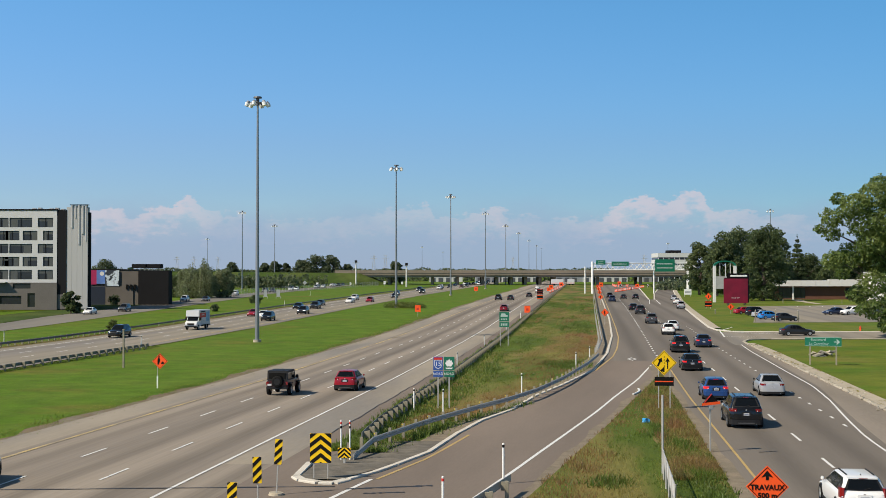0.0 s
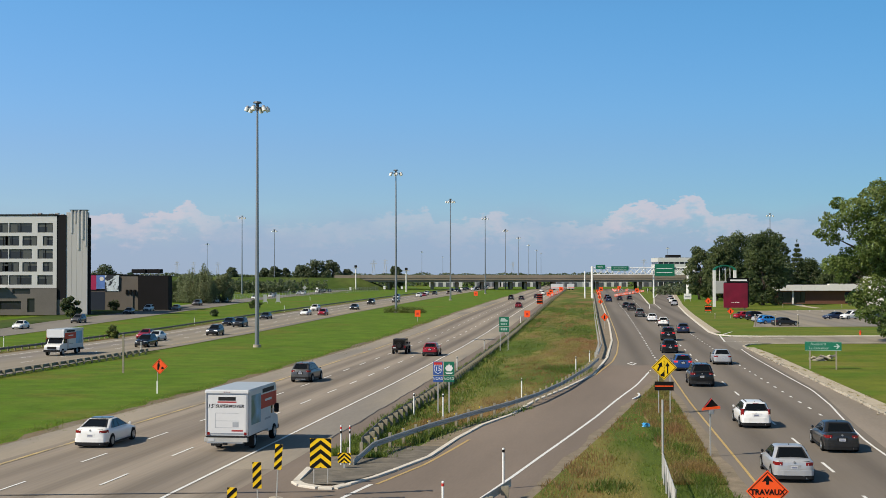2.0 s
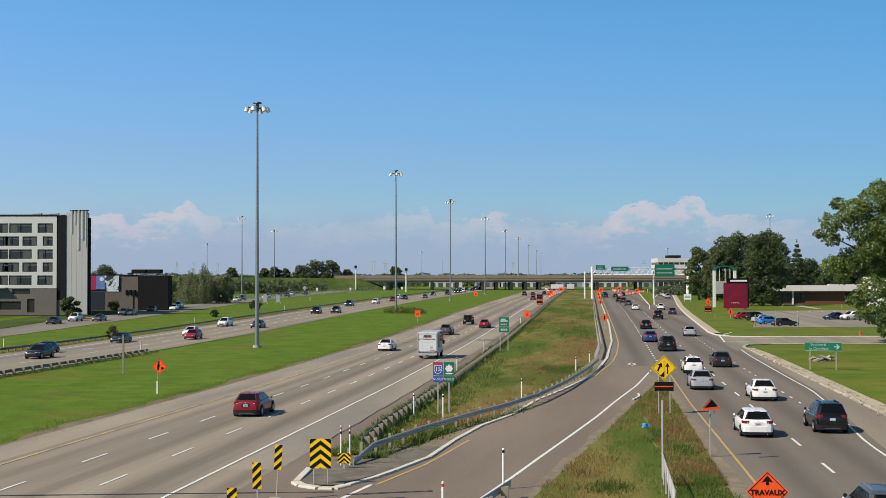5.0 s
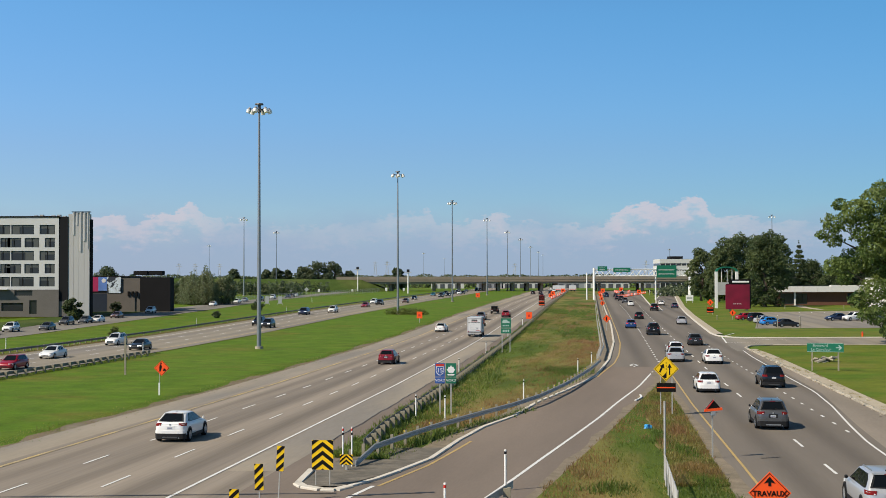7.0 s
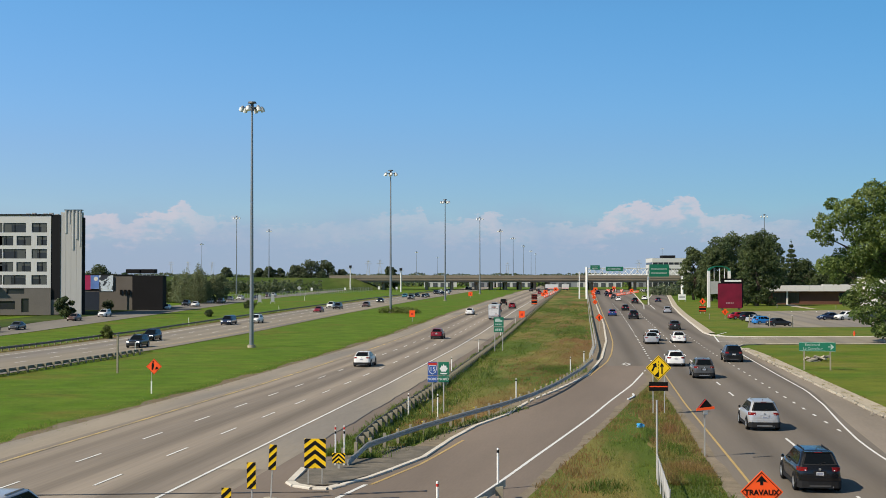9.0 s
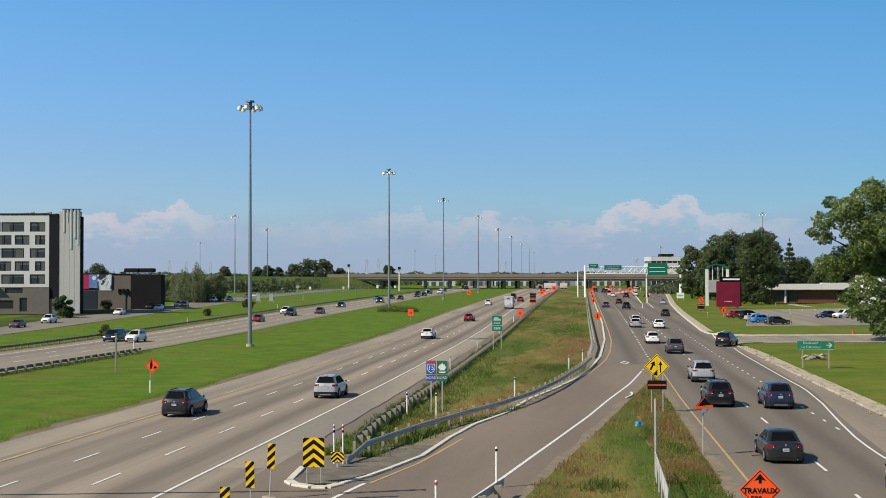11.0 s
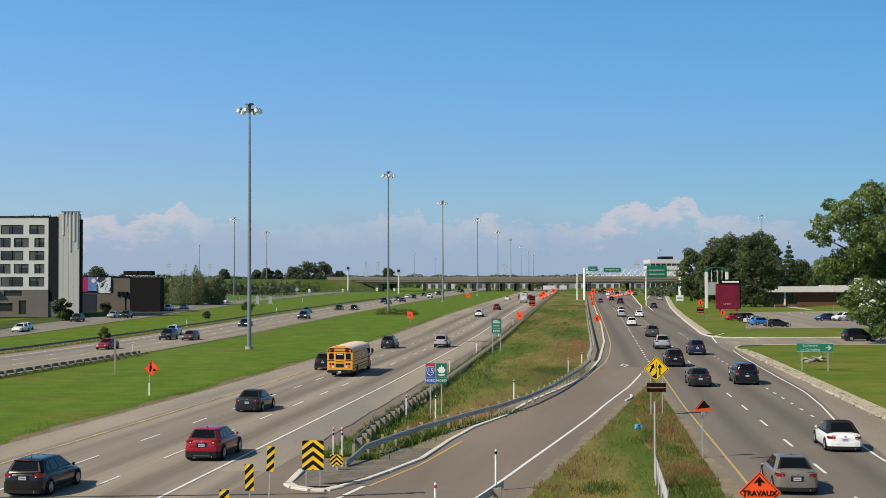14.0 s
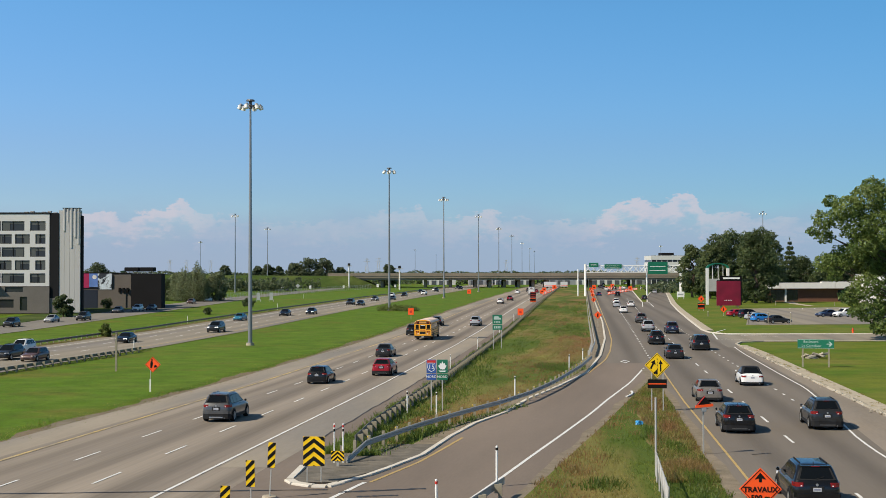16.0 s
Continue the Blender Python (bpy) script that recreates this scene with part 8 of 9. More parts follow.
def leaves(name, blobs, count, size, mat, parent, seed, cone=False):
    """A crown of small bent leaves or sprays, hung in clumps round the blobs (x, y, z, rx, ry, rz)."""
    rng = np.random.default_rng(seed)
    vol = np.array([b[3] * b[4] * b[5] for b in blobs]) ** (2 / 3)
    pick = rng.choice(len(blobs), count, p=vol / vol.sum())
    b = np.array(blobs)[pick]
    d = rng.normal(size=(count, 3))
    d /= np.linalg.norm(d, axis=1)[:, None]
    r = rng.uniform(0.35, 1.0, count) ** 0.45
    lump = 1 + 0.22 * np.sin(d[:, 0] * 7 + pick) * np.cos(d[:, 2] * 6 + pick * 2.1)
    c = b[:, :3] + d * b[:, 3:] * (r * lump)[:, None]
    nrm = d * 0.7 + rng.normal(size=(count, 3)) * 0.7 + np.array((0, 0, 0.35))
    nrm /= np.linalg.norm(nrm, axis=1)[:, None]
    t = np.cross(nrm, rng.normal(size=(count, 3)))
    t /= np.linalg.norm(t, axis=1)[:, None]
    s = np.cross(nrm, t)
    k = size * rng.uniform(0.6, 1.5, count)[:, None]
    q = np.stack([c - t * k, c + s * k * 0.55 + nrm * k * 0.18, c + t * k, c - s * k * 0.55 + nrm * k * 0.18], 1).reshape(-1, 3)
    me = bpy.data.meshes.new(name)
    me.from_pydata(q.tolist(), [], np.arange(count * 4).reshape(-1, 4).tolist())
    me.materials.append(mat)
    ob = new(name, me)
    ob.parent = parent
    ob["kind"] = "stuff"
    return ob


def limb(bm, p, q, r0, r1, rnd, n=5):
    prev = Vector(p)
    for k in range(1, n + 1):
        t = k / n
        c = Vector(p).lerp(Vector(q), t) + Vector((rnd.uniform(-1, 1), rnd.uniform(-1, 1), rnd.uniform(-0.4, 0.6))) * (Vector(q) - Vector(p)).length * 0.035
        tube(bm, prev, c, r0 + (r1 - r0) * (k - 1) / n, r0 + (r1 - r0) * t, n=7, caps=False)
        prev = c


def tree(label, x, y, h, spread, count, size, mat, seed, low=0.25, blobs=16, depth=None, name="tree", clump=1.0):
    rnd = random.Random(seed)
    root = thing(name, label, "tree" if name == "tree" else "bush", Matrix.Translation((x, y, lie(x, y) - 0.06)))
    bl = []
    tr = bmesh.new()
    limb(tr, (0, 0, -0.2), (rnd.uniform(-0.3, 0.3), 0, h * 0.62), h * 0.024 + 0.06, h * 0.009, rnd, 7)
    br = bmesh.new()
    for k in range(blobs):
        t = (k + 0.5) / blobs
        zz = h * (low + (0.93 - low) * t)
        wide = spread * math.sin(math.pi * min(1.0, 0.16 + 0.80 * t)) ** 0.7
        a = k * 2.4 + rnd.uniform(-0.5, 0.5)
        d = wide * rnd.uniform(0.35, 0.82)
        cx, cy = d * math.cos(a), d * math.sin(a) * (depth or 1.0)
        s = spread * rnd.uniform(0.26, 0.46) * clump
        bl.append((cx, cy, zz, s, s, s * rnd.uniform(0.6, 0.85)))
        limb(br, (0, 0, max(h * 0.18, zz - d * 0.6 - h * 0.06)), (cx, cy, zz), h * 0.009 + 0.02, 0.02, rnd, 4)
    part("trunk", tr, M["bark"], root)
    part("branchwork", br, M["bark"], root)["kind"] = "stuff"
    leaves("crown", bl, count, size, mat, root, seed)
    return root


def conifer(label, x, y, h, spread, count, size, mat, seed):
    rnd = random.Random(seed)
    root = thing("conifer", label, "tree", Matrix.Translation((x, y, lie(x, y) - 0.06)))
    part("trunk", tubed((0, 0, -0.2), (0, 0, h * 0.97), h * 0.016 + 0.05, 0.03, n=8), M["bark"], root)
    bl = []
    tiers = 13
    for k in range(tiers):
        t = k / (tiers - 1)
        z = h * (0.08 + 0.9 * t)
        w = spread * (1 - t) ** 0.85 + 0.15
        for j in range(6 if t < 0.85 else 3):
            a = j * 1.05 + k * 0.6 + rnd.uniform(-0.2, 0.2)
            bl.append((w * 0.55 * math.cos(a), w * 0.55 * math.sin(a), z - 0.1 * w, w * 0.42, w * 0.42, h * 0.030))
    leaves("crown", bl, count, size, mat, root, seed)
    return root


def big_tree():
    """The near shade tree: its trunk stands just outside the view, boughs reach in."""
    rnd = random.Random(4)
    root = thing("tree", "big leafy shade tree with an open sunlit crown", "tree", Matrix.Translation((62.0, 166, -0.06)))
    bl = []
    for x, z, r in ((-5.1, 18.9, 2.9), (-8.1, 17.4, 2.6), (-10.3, 15.9, 2.0), (-6.2, 15.2, 3.2), (-3.6, 14.8, 3.6), (-10.3, 10.3, 1.9), (-8.4, 10.7, 1.6), (-6.2, 11.1, 2.9), (-3.3, 10.3, 3.2), (-5.1, 7.3, 2.5), (-6.6, 5.8, 2.0), (-4.7, 4.0, 2.4), (-3.6, 1.9, 1.8),
                    (-5.8, 12.6, 2.6), (-1.0, 18.5, 4.2), (-0.3, 11.1, 4.8), (0.6, 5.5, 4.0), (-9.4, 13.9, 1.5), (3.5, 15, 4.5), (4.5, 9, 4.5), (0.5, 20.5, 2.6), (-3.4, 20.6, 1.8), (-8.9, 18.6, 1.3), (-11.0, 14.6, 1.0), (-7.9, 8.6, 1.3), (-7.2, 3.9, 1.1)):
        bl.append((x, rnd.uniform(-3.5, 3.5), z, r * 0.82, r * 0.9, r * 0.66))
    tr, br = bmesh.new(), bmesh.new()
    limb(tr, (0, 0, -0.3), (-1.2, 0.3, 9.5), 0.55, 0.32, rnd, 7)
    limb(tr, (-1.2, 0.3, 9.5), (-2.4, 0, 17), 0.30, 0.10, rnd, 6)
    for b in bl:
        limb(br, (-0.9, 0.2, min(14.0, max(2.5, b[2] - abs(b[0]) * 0.45))), b[:3], 0.13, 0.025, rnd, 5)
    part("trunk", tr, M["bark"], root)
    part("branchwork", br, M["bark"], root)["kind"] = "stuff"
    leaves("crown", bl, 40000, 0.18, M["leaf_e"], root, 3)


big_tree()
for x, y, h, s, mt, sd in ((94.5, 415, 22.3, 7.4, "leaf_d", 11), (101, 425, 23.2, 7.4, "leaf_d", 12), (108, 430, 23.4, 7.5, "leaf_d", 13), (113, 424, 17.5, 5, "leaf_b", 15), (126, 400, 12.0, 6.0, "leaf_b", 16), (134, 412, 15.5, 7, "leaf_b", 17),
                           (147, 405, 17.0, 7.5, "leaf_b", 18), (160, 410, 16, 8, "leaf_b", 20), (128, 436, 14, 8, "leaf_b", 21), (90.0, 410, 18.5, 5.0, "leaf_d", 23), (104.5, 405, 20.0, 5.5, "leaf_d", 24), (88.5, 430, 18.5, 6.0, "leaf_d", 22)):
    tree("tall green shade tree behind the lawn", x, y, h, s, 9500, 0.30, M[mt], sd, low=0.10, blobs=34, clump=0.8)
tree("massive dark spruce-like tree with low hanging boughs", 90.5, 352, 21.0, 6.6, 13000, 0.32, M["leaf_b"], 31, low=0.05, blobs=30)
tree("tall grey-green tree beside the dark one", 99.5, 372, 21.6, 6.0, 8500, 0.32, M["leaf_d"], 32, low=0.12, blobs=22)
conifer("dark pointed spruce behind the building", 118, 415, 20.3, 5.0, 8000, 0.34, M["leaf_b"], 33)


def willow(label, x, y, h, spread, count, size, mat, seed):
    """A bushy tree of many upright, narrow sprays that end at uneven heights."""
    rnd = random.Random(seed)
    root = thing("tree", label, "tree", Matrix.Translation((x, y, lie(x, y) - 0.06)))
    bl, br = [], bmesh.new()
    for k in range(46):
        a, r = rnd.uniform(0, 2 * math.pi), spread * rnd.random() ** 0.6
        top = h * (1.0 - 0.5 * (r / spread) ** 1.6) * rnd.uniform(0.72, 1.04)
        tall = rnd.uniform(0.20, 0.36) * h
        px, py = r * math.cos(a), r * math.sin(a)
        bl.append((px, py, top - tall * 0.5, rnd.uniform(0.35, 0.75), 0.6, tall * 0.55))
        bl.append((px * 0.9, py * 0.9, top * 0.45, 0.9, 0.9, top * 0.42))
        tube(br, (px * 0.15, py * 0.15, 0.0), (px, py, top - tall * 0.3), 0.07, 0.02, n=4)
    part("trunk", tubed((0, 0, -0.2), (0, 0, h * 0.4), 0.25, 0.12, n=7), M["bark"], root)
    part("branchwork", br, M["bark"], root)["kind"] = "stuff"
    leaves("crown", bl, count, size, mat, root, seed)


willow("silvery green bushy tree with upright sprays beside the road", -73.5, 386, 13.2, 3.8, 9000, 0.19, M["leaf_c"], 141)
willow("silvery green bushy tree with upright sprays beside the road", -77.8, 388, 11.6, 3.4, 7000, 0.19, M["leaf_c"], 142)
# left side
for x, y, h, s, mt, sd, n in ((-82, 395, 9.0, 3.6, "leaf_c", 43, 4500), (-75, 392, 9.5, 4.2, "leaf_c", 46, 5500), (-79.5, 391, 8.0, 4.0, "leaf_c", 47, 4500), (-70.5, 394, 8.5, 3.6, "leaf_c", 48, 4500), (-86, 398, 7.0, 3.6, "leaf_b", 38, 3500), (-69, 398, 9.5, 3, "leaf_c", 44, 3500), (-90, 400, 8.5, 4.5, "leaf_b", 45, 3500)):
    tree("silvery green bushy trees beside the service road", x, y, h, s, int(n * 0.75), 0.22, M[mt], sd, low=0.05, blobs=40, clump=0.75)
for x, y, h, s, mt, sd in ((-73, 722, 17.0, 7.5, "leaf_b", 51), (-64, 724, 16.5, 6.5, "leaf_b", 52), (-82, 722, 14.0, 6, "leaf_b", 53), (-97, 722, 13.2, 4.5, "leaf_b", 54), (-91, 724, 12.4, 3.5, "leaf_b", 55), (-104, 726, 12.6, 4.0, "leaf_b", 56),
                           (-122, 722, 13, 4, "leaf_b", 57), (-206, 760, 14, 7, "leaf_b", 58), (-190, 640, 14.5, 6, "leaf_b", 59), (-28, 745, 13.5, 5, "leaf_b", 50), (-56, 728, 12, 4, "leaf_b", 49)):
    tree("round dark trees on the far bank", x, y, h, s * 1.15, 4200, 0.5, M["leaf_hazed"], sd, low=0.10, blobs=26, clump=0.8)
tree("dense dark shrub at the hotel corner", -80.0, 268, 4.9, 2.4, 4500, 0.22, M["leaf_b"], 61, low=0.12, blobs=12, name="shrub")
tree("reddish bare-looking tree before the hotel", -102, 277, 5.6, 3.4, 1200, 0.16, M["leaf_red"], 62, low=0.25, blobs=12)
for u, y, h, s, sd, mt in ((-73.6, 192.7, 2.0, 1.2, 71, "leaf_a"), (-44, 300, 0.8, 3.5, 73, "leaf_a"), (-47, 300, 1.0, 3.2, 74, "leaf_a"), (-41, 299, 0.7, 3.0, 75, "leaf_a"), (-88, 330, 2.4, 2.0, 76, "leaf_b"), (-84, 280, 1.4, 1.3, 77, "leaf_b"), (-121, 318, 2.4, 2.0, 79, "leaf_b")):
    tree("low scrubby bush in the grass", u + SLANT * y, y, h, s, 1500, 0.14, M[mt], sd, low=0.15, blobs=9, name="shrub")


def woods():
    """Far belts of trees: leaf clumps heaped along lines."""
    root = thing("far_woods", "distant dark green belts of trees along the horizon", "woods", kind="stuff")
    rng = np.random.default_rng(8)
    bl = []
    for x0, x1, y, h, step in ((-150, -62, 668, 6.4, 1.5), (-126, -70, 575, 6.6, 2.2), (-122, -66, 582, 6.9, 2.4), (-158, -112, 692, 9.5, 2.6), (-112, -98, 700, 6.5, 2.6), (-800, -240, 1000, 9, 10), (-170, 420, 1500, 7.5, 14), (190, 700, 900, 12, 9), (100, 260, 560, 7, 5), (150, 330, 480, 10, 6), (-1500, 1500, 2600, 10, 24), (90, 150, 520, 5, 4), (-45, 330, 880, 7.5, 5)):
        x = x0
        while x < x1:
            base = lie(x, y)
            hh = h * rng.uniform(0.55, 1.1)
            bl.append((x, y + rng.uniform(-6, 6), base + hh * 0.42, step * 0.8, step * 0.8, hh * 0.55))
            x += step * rng.uniform(0.6, 1.2)
    far = [b for b in bl if b[1] > 900]
    near = [b for b in bl if b[1] <= 900]
    leaves("foliage", near, 44000, 0.7, M["leaf_hazed"], root, 5)
    leaves("foliage", far, 30000, 2.2, M["leaf_hazed"], root, 6)


woods()


# ---------------------------------------------------------------- grass
def tufts(name, label, spots, blade, wide, mat, seed):
    """Blades of grass and weeds, past counting, as one mesh."""
    rng = np.random.default_rng(seed)
    n = len(spots)
    swell = np.array([0.55 + 0.95 * max(0.0, 0.5 + noise.noise(Vector((p[0] * 0.55, p[1] * 0.30, seed)))) ** 1.6 for p in spots])
    h = (blade * rng.uniform(0.5, 1.4, n) * swell)[:, None]
    a = rng.uniform(0, 2 * math.pi, n)
    d = np.stack([np.cos(a), np.sin(a), np.zeros(n)], 1) * wide * rng.uniform(0.6, 1.4, n)[:, None]
    lean = rng.normal(size=(n, 3)) * 0.35 * h
    lean[:, 2] = 0
    p = np.array(spots)
    tip = p + lean + np.concatenate([np.zeros((n, 2)), h], 1)
    q = np.stack([p - d, p + d, tip], 1).reshape(-1, 3)
    me = bpy.data.meshes.new(name)
    me.from_pydata(q.tolist(), [], np.arange(n * 3).reshape(-1, 3).tolist())
    me.materials.append(mat)
    return tagged(new(name, me), label, "grass", kind="stuff")


M["blade"] = leaf_stuff((0.115, 0.175, 0.024), (0.175, 0.205, 0.035))
M["blade_dry"] = leaf_stuff((0.29, 0.25, 0.07), (0.24, 0.22, 0.055))
M["blade_red"] = leaf_stuff((0.27, 0.15, 0.06), (0.30, 0.20, 0.07))
M["blade_weed"] = leaf_stuff((0.122, 0.177, 0.030), (0.183, 0.244, 0.043))


def grasses():
    """Long grass on the wedge and the nose, in drifts of green, straw, red-brown and dark weeds."""
    rng = np.random.default_rng(21)
    heaps = {"green": [], "straw": [], "red": [], "weed": []}
    for _ in range(210000):
        y = 46 + 330 * rng.random() ** 1.9
        u = rng.uniform(-11.8, 7.0)
        k = kerb_u(y)
        wobble = 0.35 * noise.noise(Vector((u * 0.2, y * 0.7, 7.0)))
        wedge = y > 65 and -11.9 < u < k - np.interp(y, (60, 80, 110, 135, 170, 700), (1.6, 1.2, 0.7, 1.4, 2.0, 2.3)) + wobble
        nose = y < 118 and ramp_edge(y) + wobble < u < np.interp(y, (50, 112, 118), (6.0, 6.35, 6.9)) + wobble
        if not (wedge or nose):
            continue
        p = tuple(at(u, y, -0.03))
        n1 = noise.noise(Vector((u * 0.24, y * 0.024, 0.0))) + 0.4 * noise.noise(Vector((u * 0.9, y * 0.13, 3.0)))
        n2 = noise.noise(Vector((u * 0.27, y * 0.03, 9.0))) + 0.4 * noise.noise(Vector((u * 0.9, y * 0.14, 5.0)))
        if wedge:
            mid = math.exp(-((u + 3.0) / 3.2) ** 2 - ((y - 150) / 38) ** 2)
            red = math.exp(-((u + 3.2) / 4.5) ** 2 - ((y - 126) / 13) ** 2) + 0.8 * math.exp(-((u - k + 2.6) / 1.6) ** 2 - ((y - 120) / 60) ** 2)
            low = math.exp(-((u - k + 3.4) / 1.8) ** 2) * (y < 100)
            lush = 0.30 * (u < -5.5)
            straw, rust = n1 + 0.6 * mid - 0.26 - lush, n2 + 0.8 * red + 0.5 * low - 0.26 - lush
        else:
            straw = n1 + 0.5 * math.exp(-((u - 4.9) / 1.2) ** 2) * (y > 56) + 0.40 * (u > 4.3) * (y > 57) - 0.16
            rust = n2 + 0.55 * math.exp(-((u - ramp_edge(y)) / 1.1) ** 2) + 0.60 * (u > 4.9) * (y > 54) - 0.12
            straw -= 0.35 * (u < 3.0)
        kind = "red" if rust > 0.0 and rust > straw - 0.15 else "straw" if straw > 0.0 else "weed" if n1 < (-0.22 if wedge else -0.34) else "green"
        heaps[kind].append(p)
    for cu, cy, ru, ry, count in ((-1.6, 117, 1.6, 4.0, 2600), (-2.8, 122, 1.4, 3.0, 1500), (1.0, 53, 1.0, 1.2, 700), (5.0, 52, 0.8, 2.5, 900), (3.6, 69, 0.6, 1.5, 600), (-10.6, 67, 0.7, 3.0, 1200), (-8.6, 74, 0.6, 3.5, 900)):
        for _ in range(count):
            heaps["weed"].append(tuple(at(cu + rng.normal() * ru * 0.55, cy + rng.normal() * ry * 0.55, -0.03)))
    for _ in range(30000):
        y = 54 + 56 * rng.random() ** 1.5
        u = max(3.7, ramp_edge(y) + 0.2)
        u += (np.interp(y, (50, 112), (6.0, 6.3)) - u) * rng.random()
        q = noise.noise(Vector((u * 0.7, y * 0.25, 12.0))) + 0.25 * rng.normal()
        heaps["red" if q > 0.22 else "straw" if q > -0.22 else "green"].append(tuple(at(u, y, 0.0)))
    e = []
    under = line((60, 63, 70, 78, 83, 89, 98.4), (-11.1, -10.5, -9.1, -6.9, -5.2, -3.6, -1.9))
    for _ in range(2600):
        y = 61.5 + 24 * rng.random() ** 1.7
        heaps["weed"].append(tuple(at(under(y) + 0.1 + rng.normal() * 0.35, y, -0.03)))
    tufts("wild_grass", "long green grass and weeds on the wedge", heaps["green"], 0.15, 0.024, M["blade"], 1)
    tufts("straw_grass", "straw-coloured ripe grass in drifts", heaps["straw"], 0.20, 0.02, M["blade_dry"], 2)
    tufts("red_weeds", "red-brown seeding weeds in drifts", heaps["red"], 0.20, 0.02, M["blade_red"], 4)
    tufts("dark_weeds", "dark green leafy weeds in clumps", heaps["weed"], 0.28, 0.03, M["blade_weed"], 5)
    for _ in range(60000):
        y = 62 + 190 * rng.random() ** 1.6
        thick = noise.noise(Vector((y * 0.22, 8.0, 0.0)))
        if thick > -0.35:
            e.append(tuple(at(-12.1 + rng.normal() * 0.38, y, -0.03)))
    tufts("rail_weeds", "green weeds grown through the guardrail", e, 0.34, 0.045, M["blade_weed"], 3)
    # ragged fringes along the motorway's grass edge and on the pavement strip
    fr, gr = [], []
    for _ in range(26000):
        y = 30 + 260 * rng.random() ** 1.7
        wob = 0.5 * noise.noise(Vector((y * 0.12, 1.0, 0.0))) + 0.3 * noise.noise(Vector((y * 0.5, 2.0, 0.0)))
        u = -32.3 + wob + rng.normal() * 0.75
        (fr if rng.random() < 0.3 + 0.5 * noise.noise(Vector((y * 0.08, 6.0, 0.0))) else gr).append(tuple(at(u, y, -0.03)))
    for _ in range(16000):
        y = 62 + 98 * rng.random()
        gr.append(tuple(at(-55.6 + rng.normal() * 0.30 + 0.3, y, 0.0)))
        y = 90 + 230 * rng.random()
        gr.append(tuple(at(-74.6 + rng.normal() * 0.45, y, 0.0)))
    for _ in range(60):
        y, u = 62 + 88 * rng.random(), rng.uniform(19.5, 20.7)
        for _ in range(rng.integers(12, 60)):
            fr.append(tuple(at(u + rng.normal() * 0.10, y + rng.normal() * 0.35, 0.08)))
    tufts("dry_fringe", "brown dry grass fringe along the road edges", fr, 0.07, 0.022, M["blade_dry"], 6)
    tufts("green_fringe", "ragged green grass fringe along the road edges", gr, 0.07, 0.022, M["blade"], 7)


grasses()


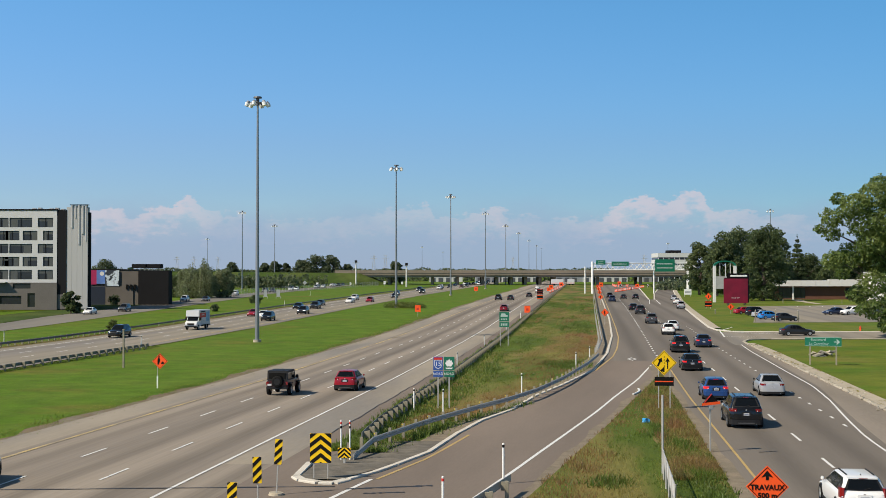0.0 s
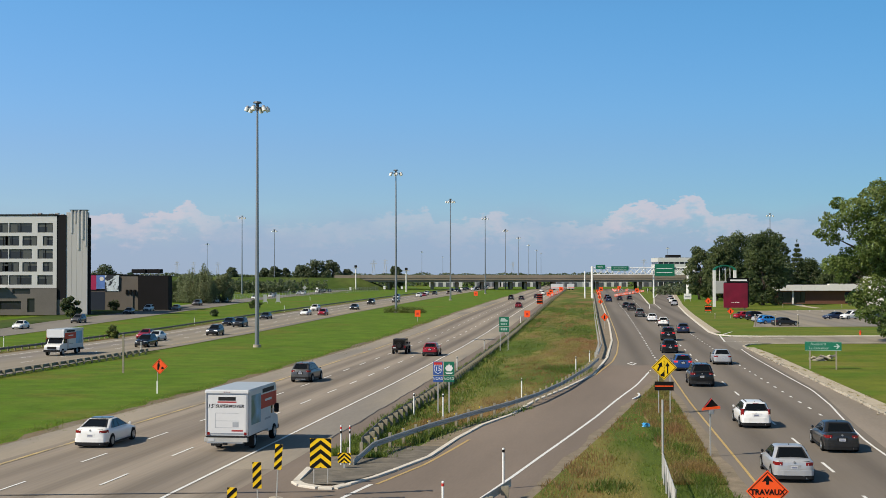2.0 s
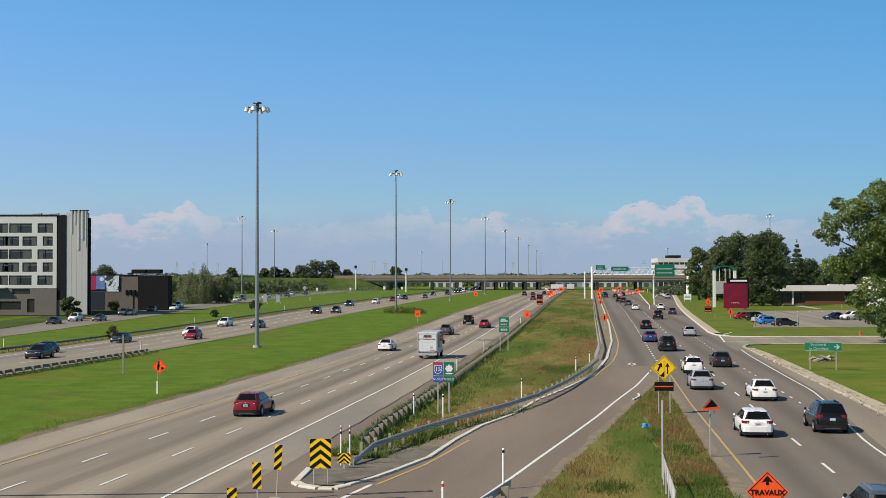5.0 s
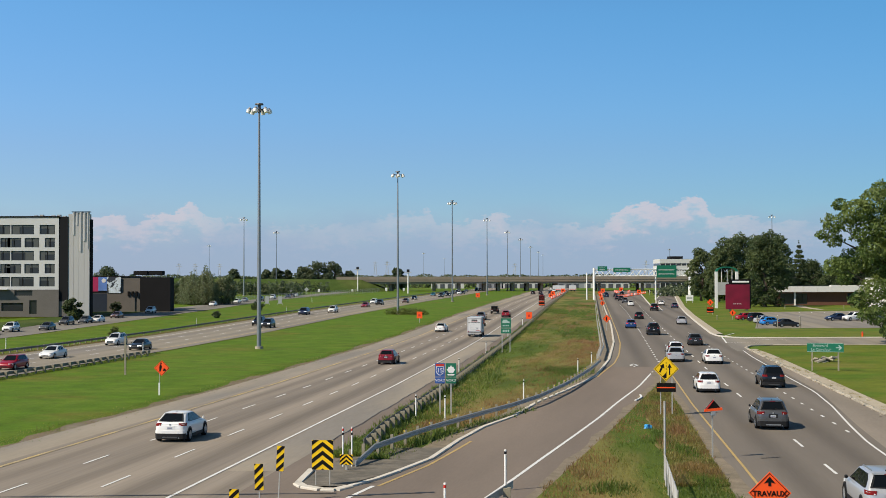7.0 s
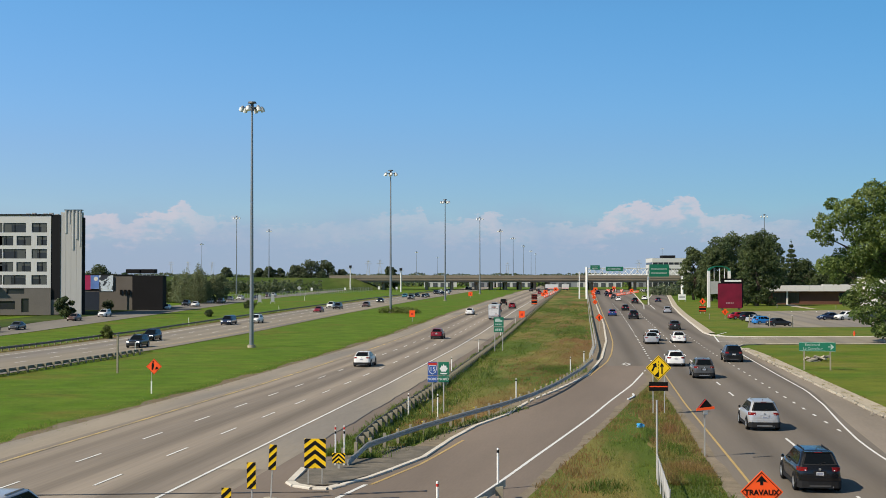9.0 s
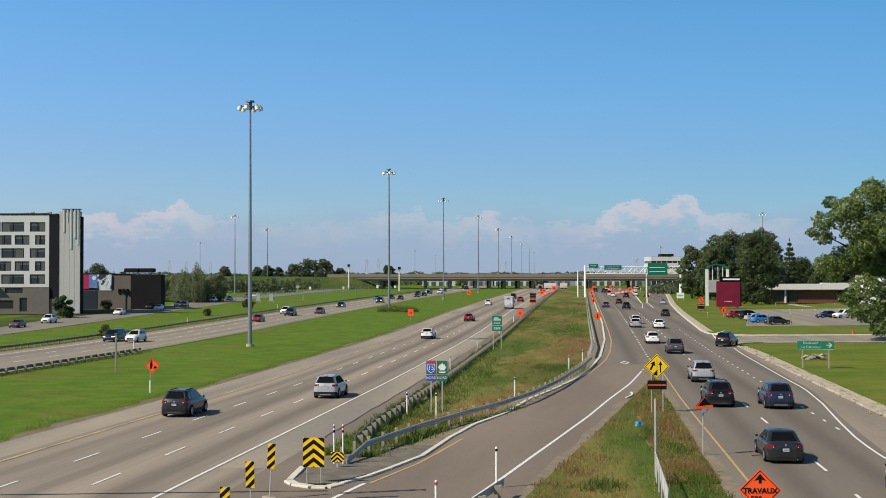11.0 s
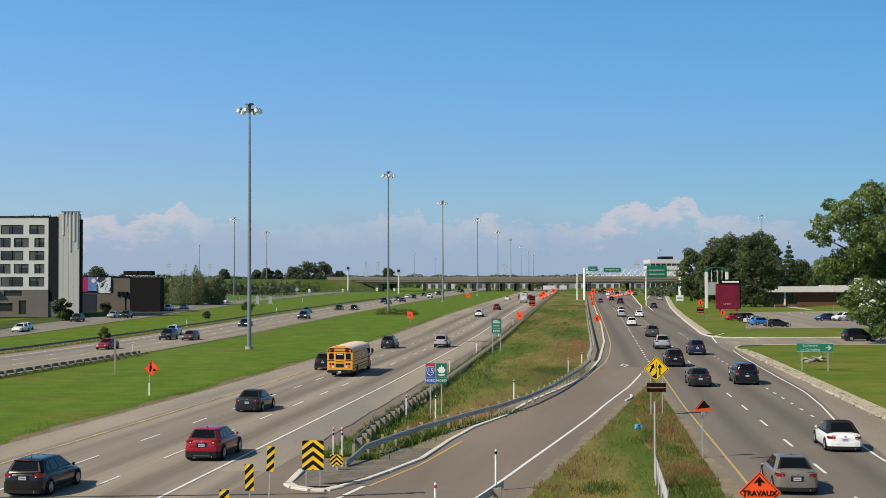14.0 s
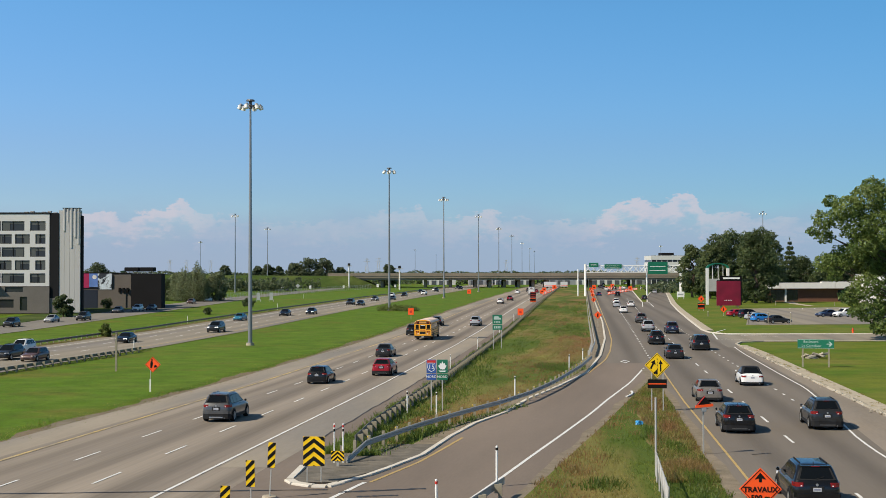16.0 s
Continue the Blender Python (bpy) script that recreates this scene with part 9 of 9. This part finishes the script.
# ---------------------------------------------------------------- small far things
def far_bits():
    for x, y, w, h, z in ((-86.5, 600, 1.0, 1.3, 0.9), (-74, 600, 1.0, 1.3, 0.9), (-60.5, 600, 1.0, 1.4, 0.9), (-46, 620, 0.9, 1.2, 0.9), (-30, 640, 1.1, 1.5, 1.0), (-21, 640, 1.0, 1.3, 1.0)):
        s = sign("small_sign", "small white road sign on a thin post", Vector((x, y, 0)), group="small white signs")
        b = board(s, -w / 2, w / 2, z, z + h, M["sign_white"])
        face(b, [(-w * 0.3, z + h * 0.4), (w * 0.3, z + h * 0.4), (w * 0.3, z + h * 0.55), (-w * 0.3, z + h * 0.55)], M["sign_back"], 1, "writing_bar")
        legs(s, (0,), z + h * 0.6, 0.05)
    s = sign("grey_sign_back", "bare metal back of a diamond road sign", Vector((-66.5, 600, 0)))
    diamond(s, 2.2, 1.1, M["sign_back"], border=False)
    legs(s, (0,), 2.0, 0.05)
    for x in (-55.0, -51.0):
        s = sign("panel_sign", "upright grey panel sign beside the service road", Vector((x, 386, -0.1)), group="grey panel signs")
        board(s, -0.55, 0.55, 0.4, 2.7, M["sign_back"])
        legs(s, (-0.7, 0.7), 0.6, 0.06)
    for x, y, h in ((-47.2, 676, 12.2), (-18, 614, 10.5)):
        s = thing("camera_mast", "pale mast with a traffic camera box on top", "mast", Matrix.Translation((x, y, 0)))
        part("pole", tubed((0, 0, -0.2), (0, 0, h), 0.42, 0.32, n=10), M["fascia"], s)
        part("platform", boxed(-1.6, 1.6, -0.6, 0.6, h - 0.3, h), M["steel"], s)
        part("camera_box", boxed(-0.7, 0.7, -0.5, 0.5, h, h + 1.3, bev=0.1), M["trim"], s)
    # wire fence along the service road
    f = thing("wire_fence", "long grey chain-link fence between the carriageways", "fence")
    pts = [(-70, 400), (-66, 440), (-58, 500), (-46, 580), (-34, 660)]
    for (x0, y0), (x1, y1) in zip(pts, pts[1:]):
        n = int(math.hypot(x1 - x0, y1 - y0) / 4)
        for k in range(n):
            x, y = x0 + (x1 - x0) * k / n, y0 + (y1 - y0) * k / n
            part("post", tubed((x, y, -0.1), (x, y, 2.2), 0.05, n=6), M["steel"], f)
        for z in (0.1, 0.5, 0.9, 1.3, 1.7, 2.1):
            part("wire", tubed((x0, y0, z), (x1, y1, z), 0.035, n=4), M["steel"], f)
    # pylons on the skyline
    first = None
    for x, y in ((-640, 3000), (-610, 3050), (-120, 2600), (-150, 2700), (420, 2600), (455, 2650), (180, 3200), (-560, 3100)):
        if first is None:
            first = thing("power_pylon", "faint lattice power pylon on the skyline", "pylon", Matrix.Translation((x, y, 0)), "power pylons")
            for sx in (-1, 1):
                part("leg", tubed((sx * 4, 0, 0), (sx * 0.8, 0, 38), 0.45, 0.3, n=5), M["steel"], first)
            for k in range(7):
                z0, z1 = 5 * k, 5 * k + 5
                a, b = 4 - 3.2 * z0 / 38, 4 - 3.2 * z1 / 38
                part("brace", tubed((-a, 0, z0), (b, 0, z1), 0.22, n=4), M["steel"], first)
            for z, w in ((30, 7), (35, 5)):
                part("arm", tubed((-w, 0, z), (w, 0, z), 0.35, n=5), M["steel"], first)
        else:
            copy_thing(first, Matrix.Translation((x, y, 0)))
    # signs and hydrant on the lawn
    s = thing("hydrant", "orange-red fire hydrant on the lawn", "hydrant", Matrix.Translation((61.4, 183.5, 0)) @ Matrix.Diagonal((0.72, 0.72, 0.72, 1)))
    part("barrel", tubed((0, 0, 0), (0, 0, 0.75), 0.17, 0.15, n=12), M["orange"], s)
    part("bonnet", tubed((0, 0, 0.75), (0, 0, 1.0), 0.20, 0.08, n=12), M["red"], s)
    part("outlet", tubed((-0.3, 0, 0.5), (0.3, 0, 0.5), 0.09, n=10), M["red"], s)
    for x, y in ((53.6, 214), (57.2, 214.5), (60.5, 212.5), (55, 252), (79, 236), (90, 330), (104, 325)):
        s = thing("bollard", "short weathered post at the edge of the car park", "bollard", Matrix.Translation((x, y, 0)), "car park bollards")
        part("post", tubed((0, 0, -0.1), (0, 0, 2.0 if y < 220 else 0.9), 0.09, n=8), M["wood"], s)
        part("cap", tubed((0, 0, 2.0 if y < 220 else 0.9), (0, 0, 2.06 if y < 220 else 0.96), 0.11, 0.06, n=8), M["fascia"], s)
    s = sign("lawn_sign", "small white notice board on the verge", Vector((79.5, 405, 0)))
    b = board(s, -1.2, 1.2, 0.6, 2.4, M["sign_white"])
    face(b, [(-0.9, 1.2), (0.9, 1.2), (0.9, 1.7), (-0.9, 1.7)], M["sign_back"], 1, "writing_bar")
    legs(s, (-1.0, 1.0), 1.0, 0.08)
    for x, y in ((80, 560), (92, 560)):
        s = sign("curve_chevron", "small white chevron curve marker", Vector((x, y, 0)), group="curve markers")
        b = board(s, -0.5, 0.5, 0.9, 2.2, M["black"])
        face(b, [(-0.3, 1.0), (0.0, 1.0), (0.35, 1.55), (0.0, 2.1), (-0.3, 2.1), (0.05, 1.55)], M["sign_white"], 1, "chevron")
        legs(s, (0,), 1.2, 0.05)


far_bits()


motions()
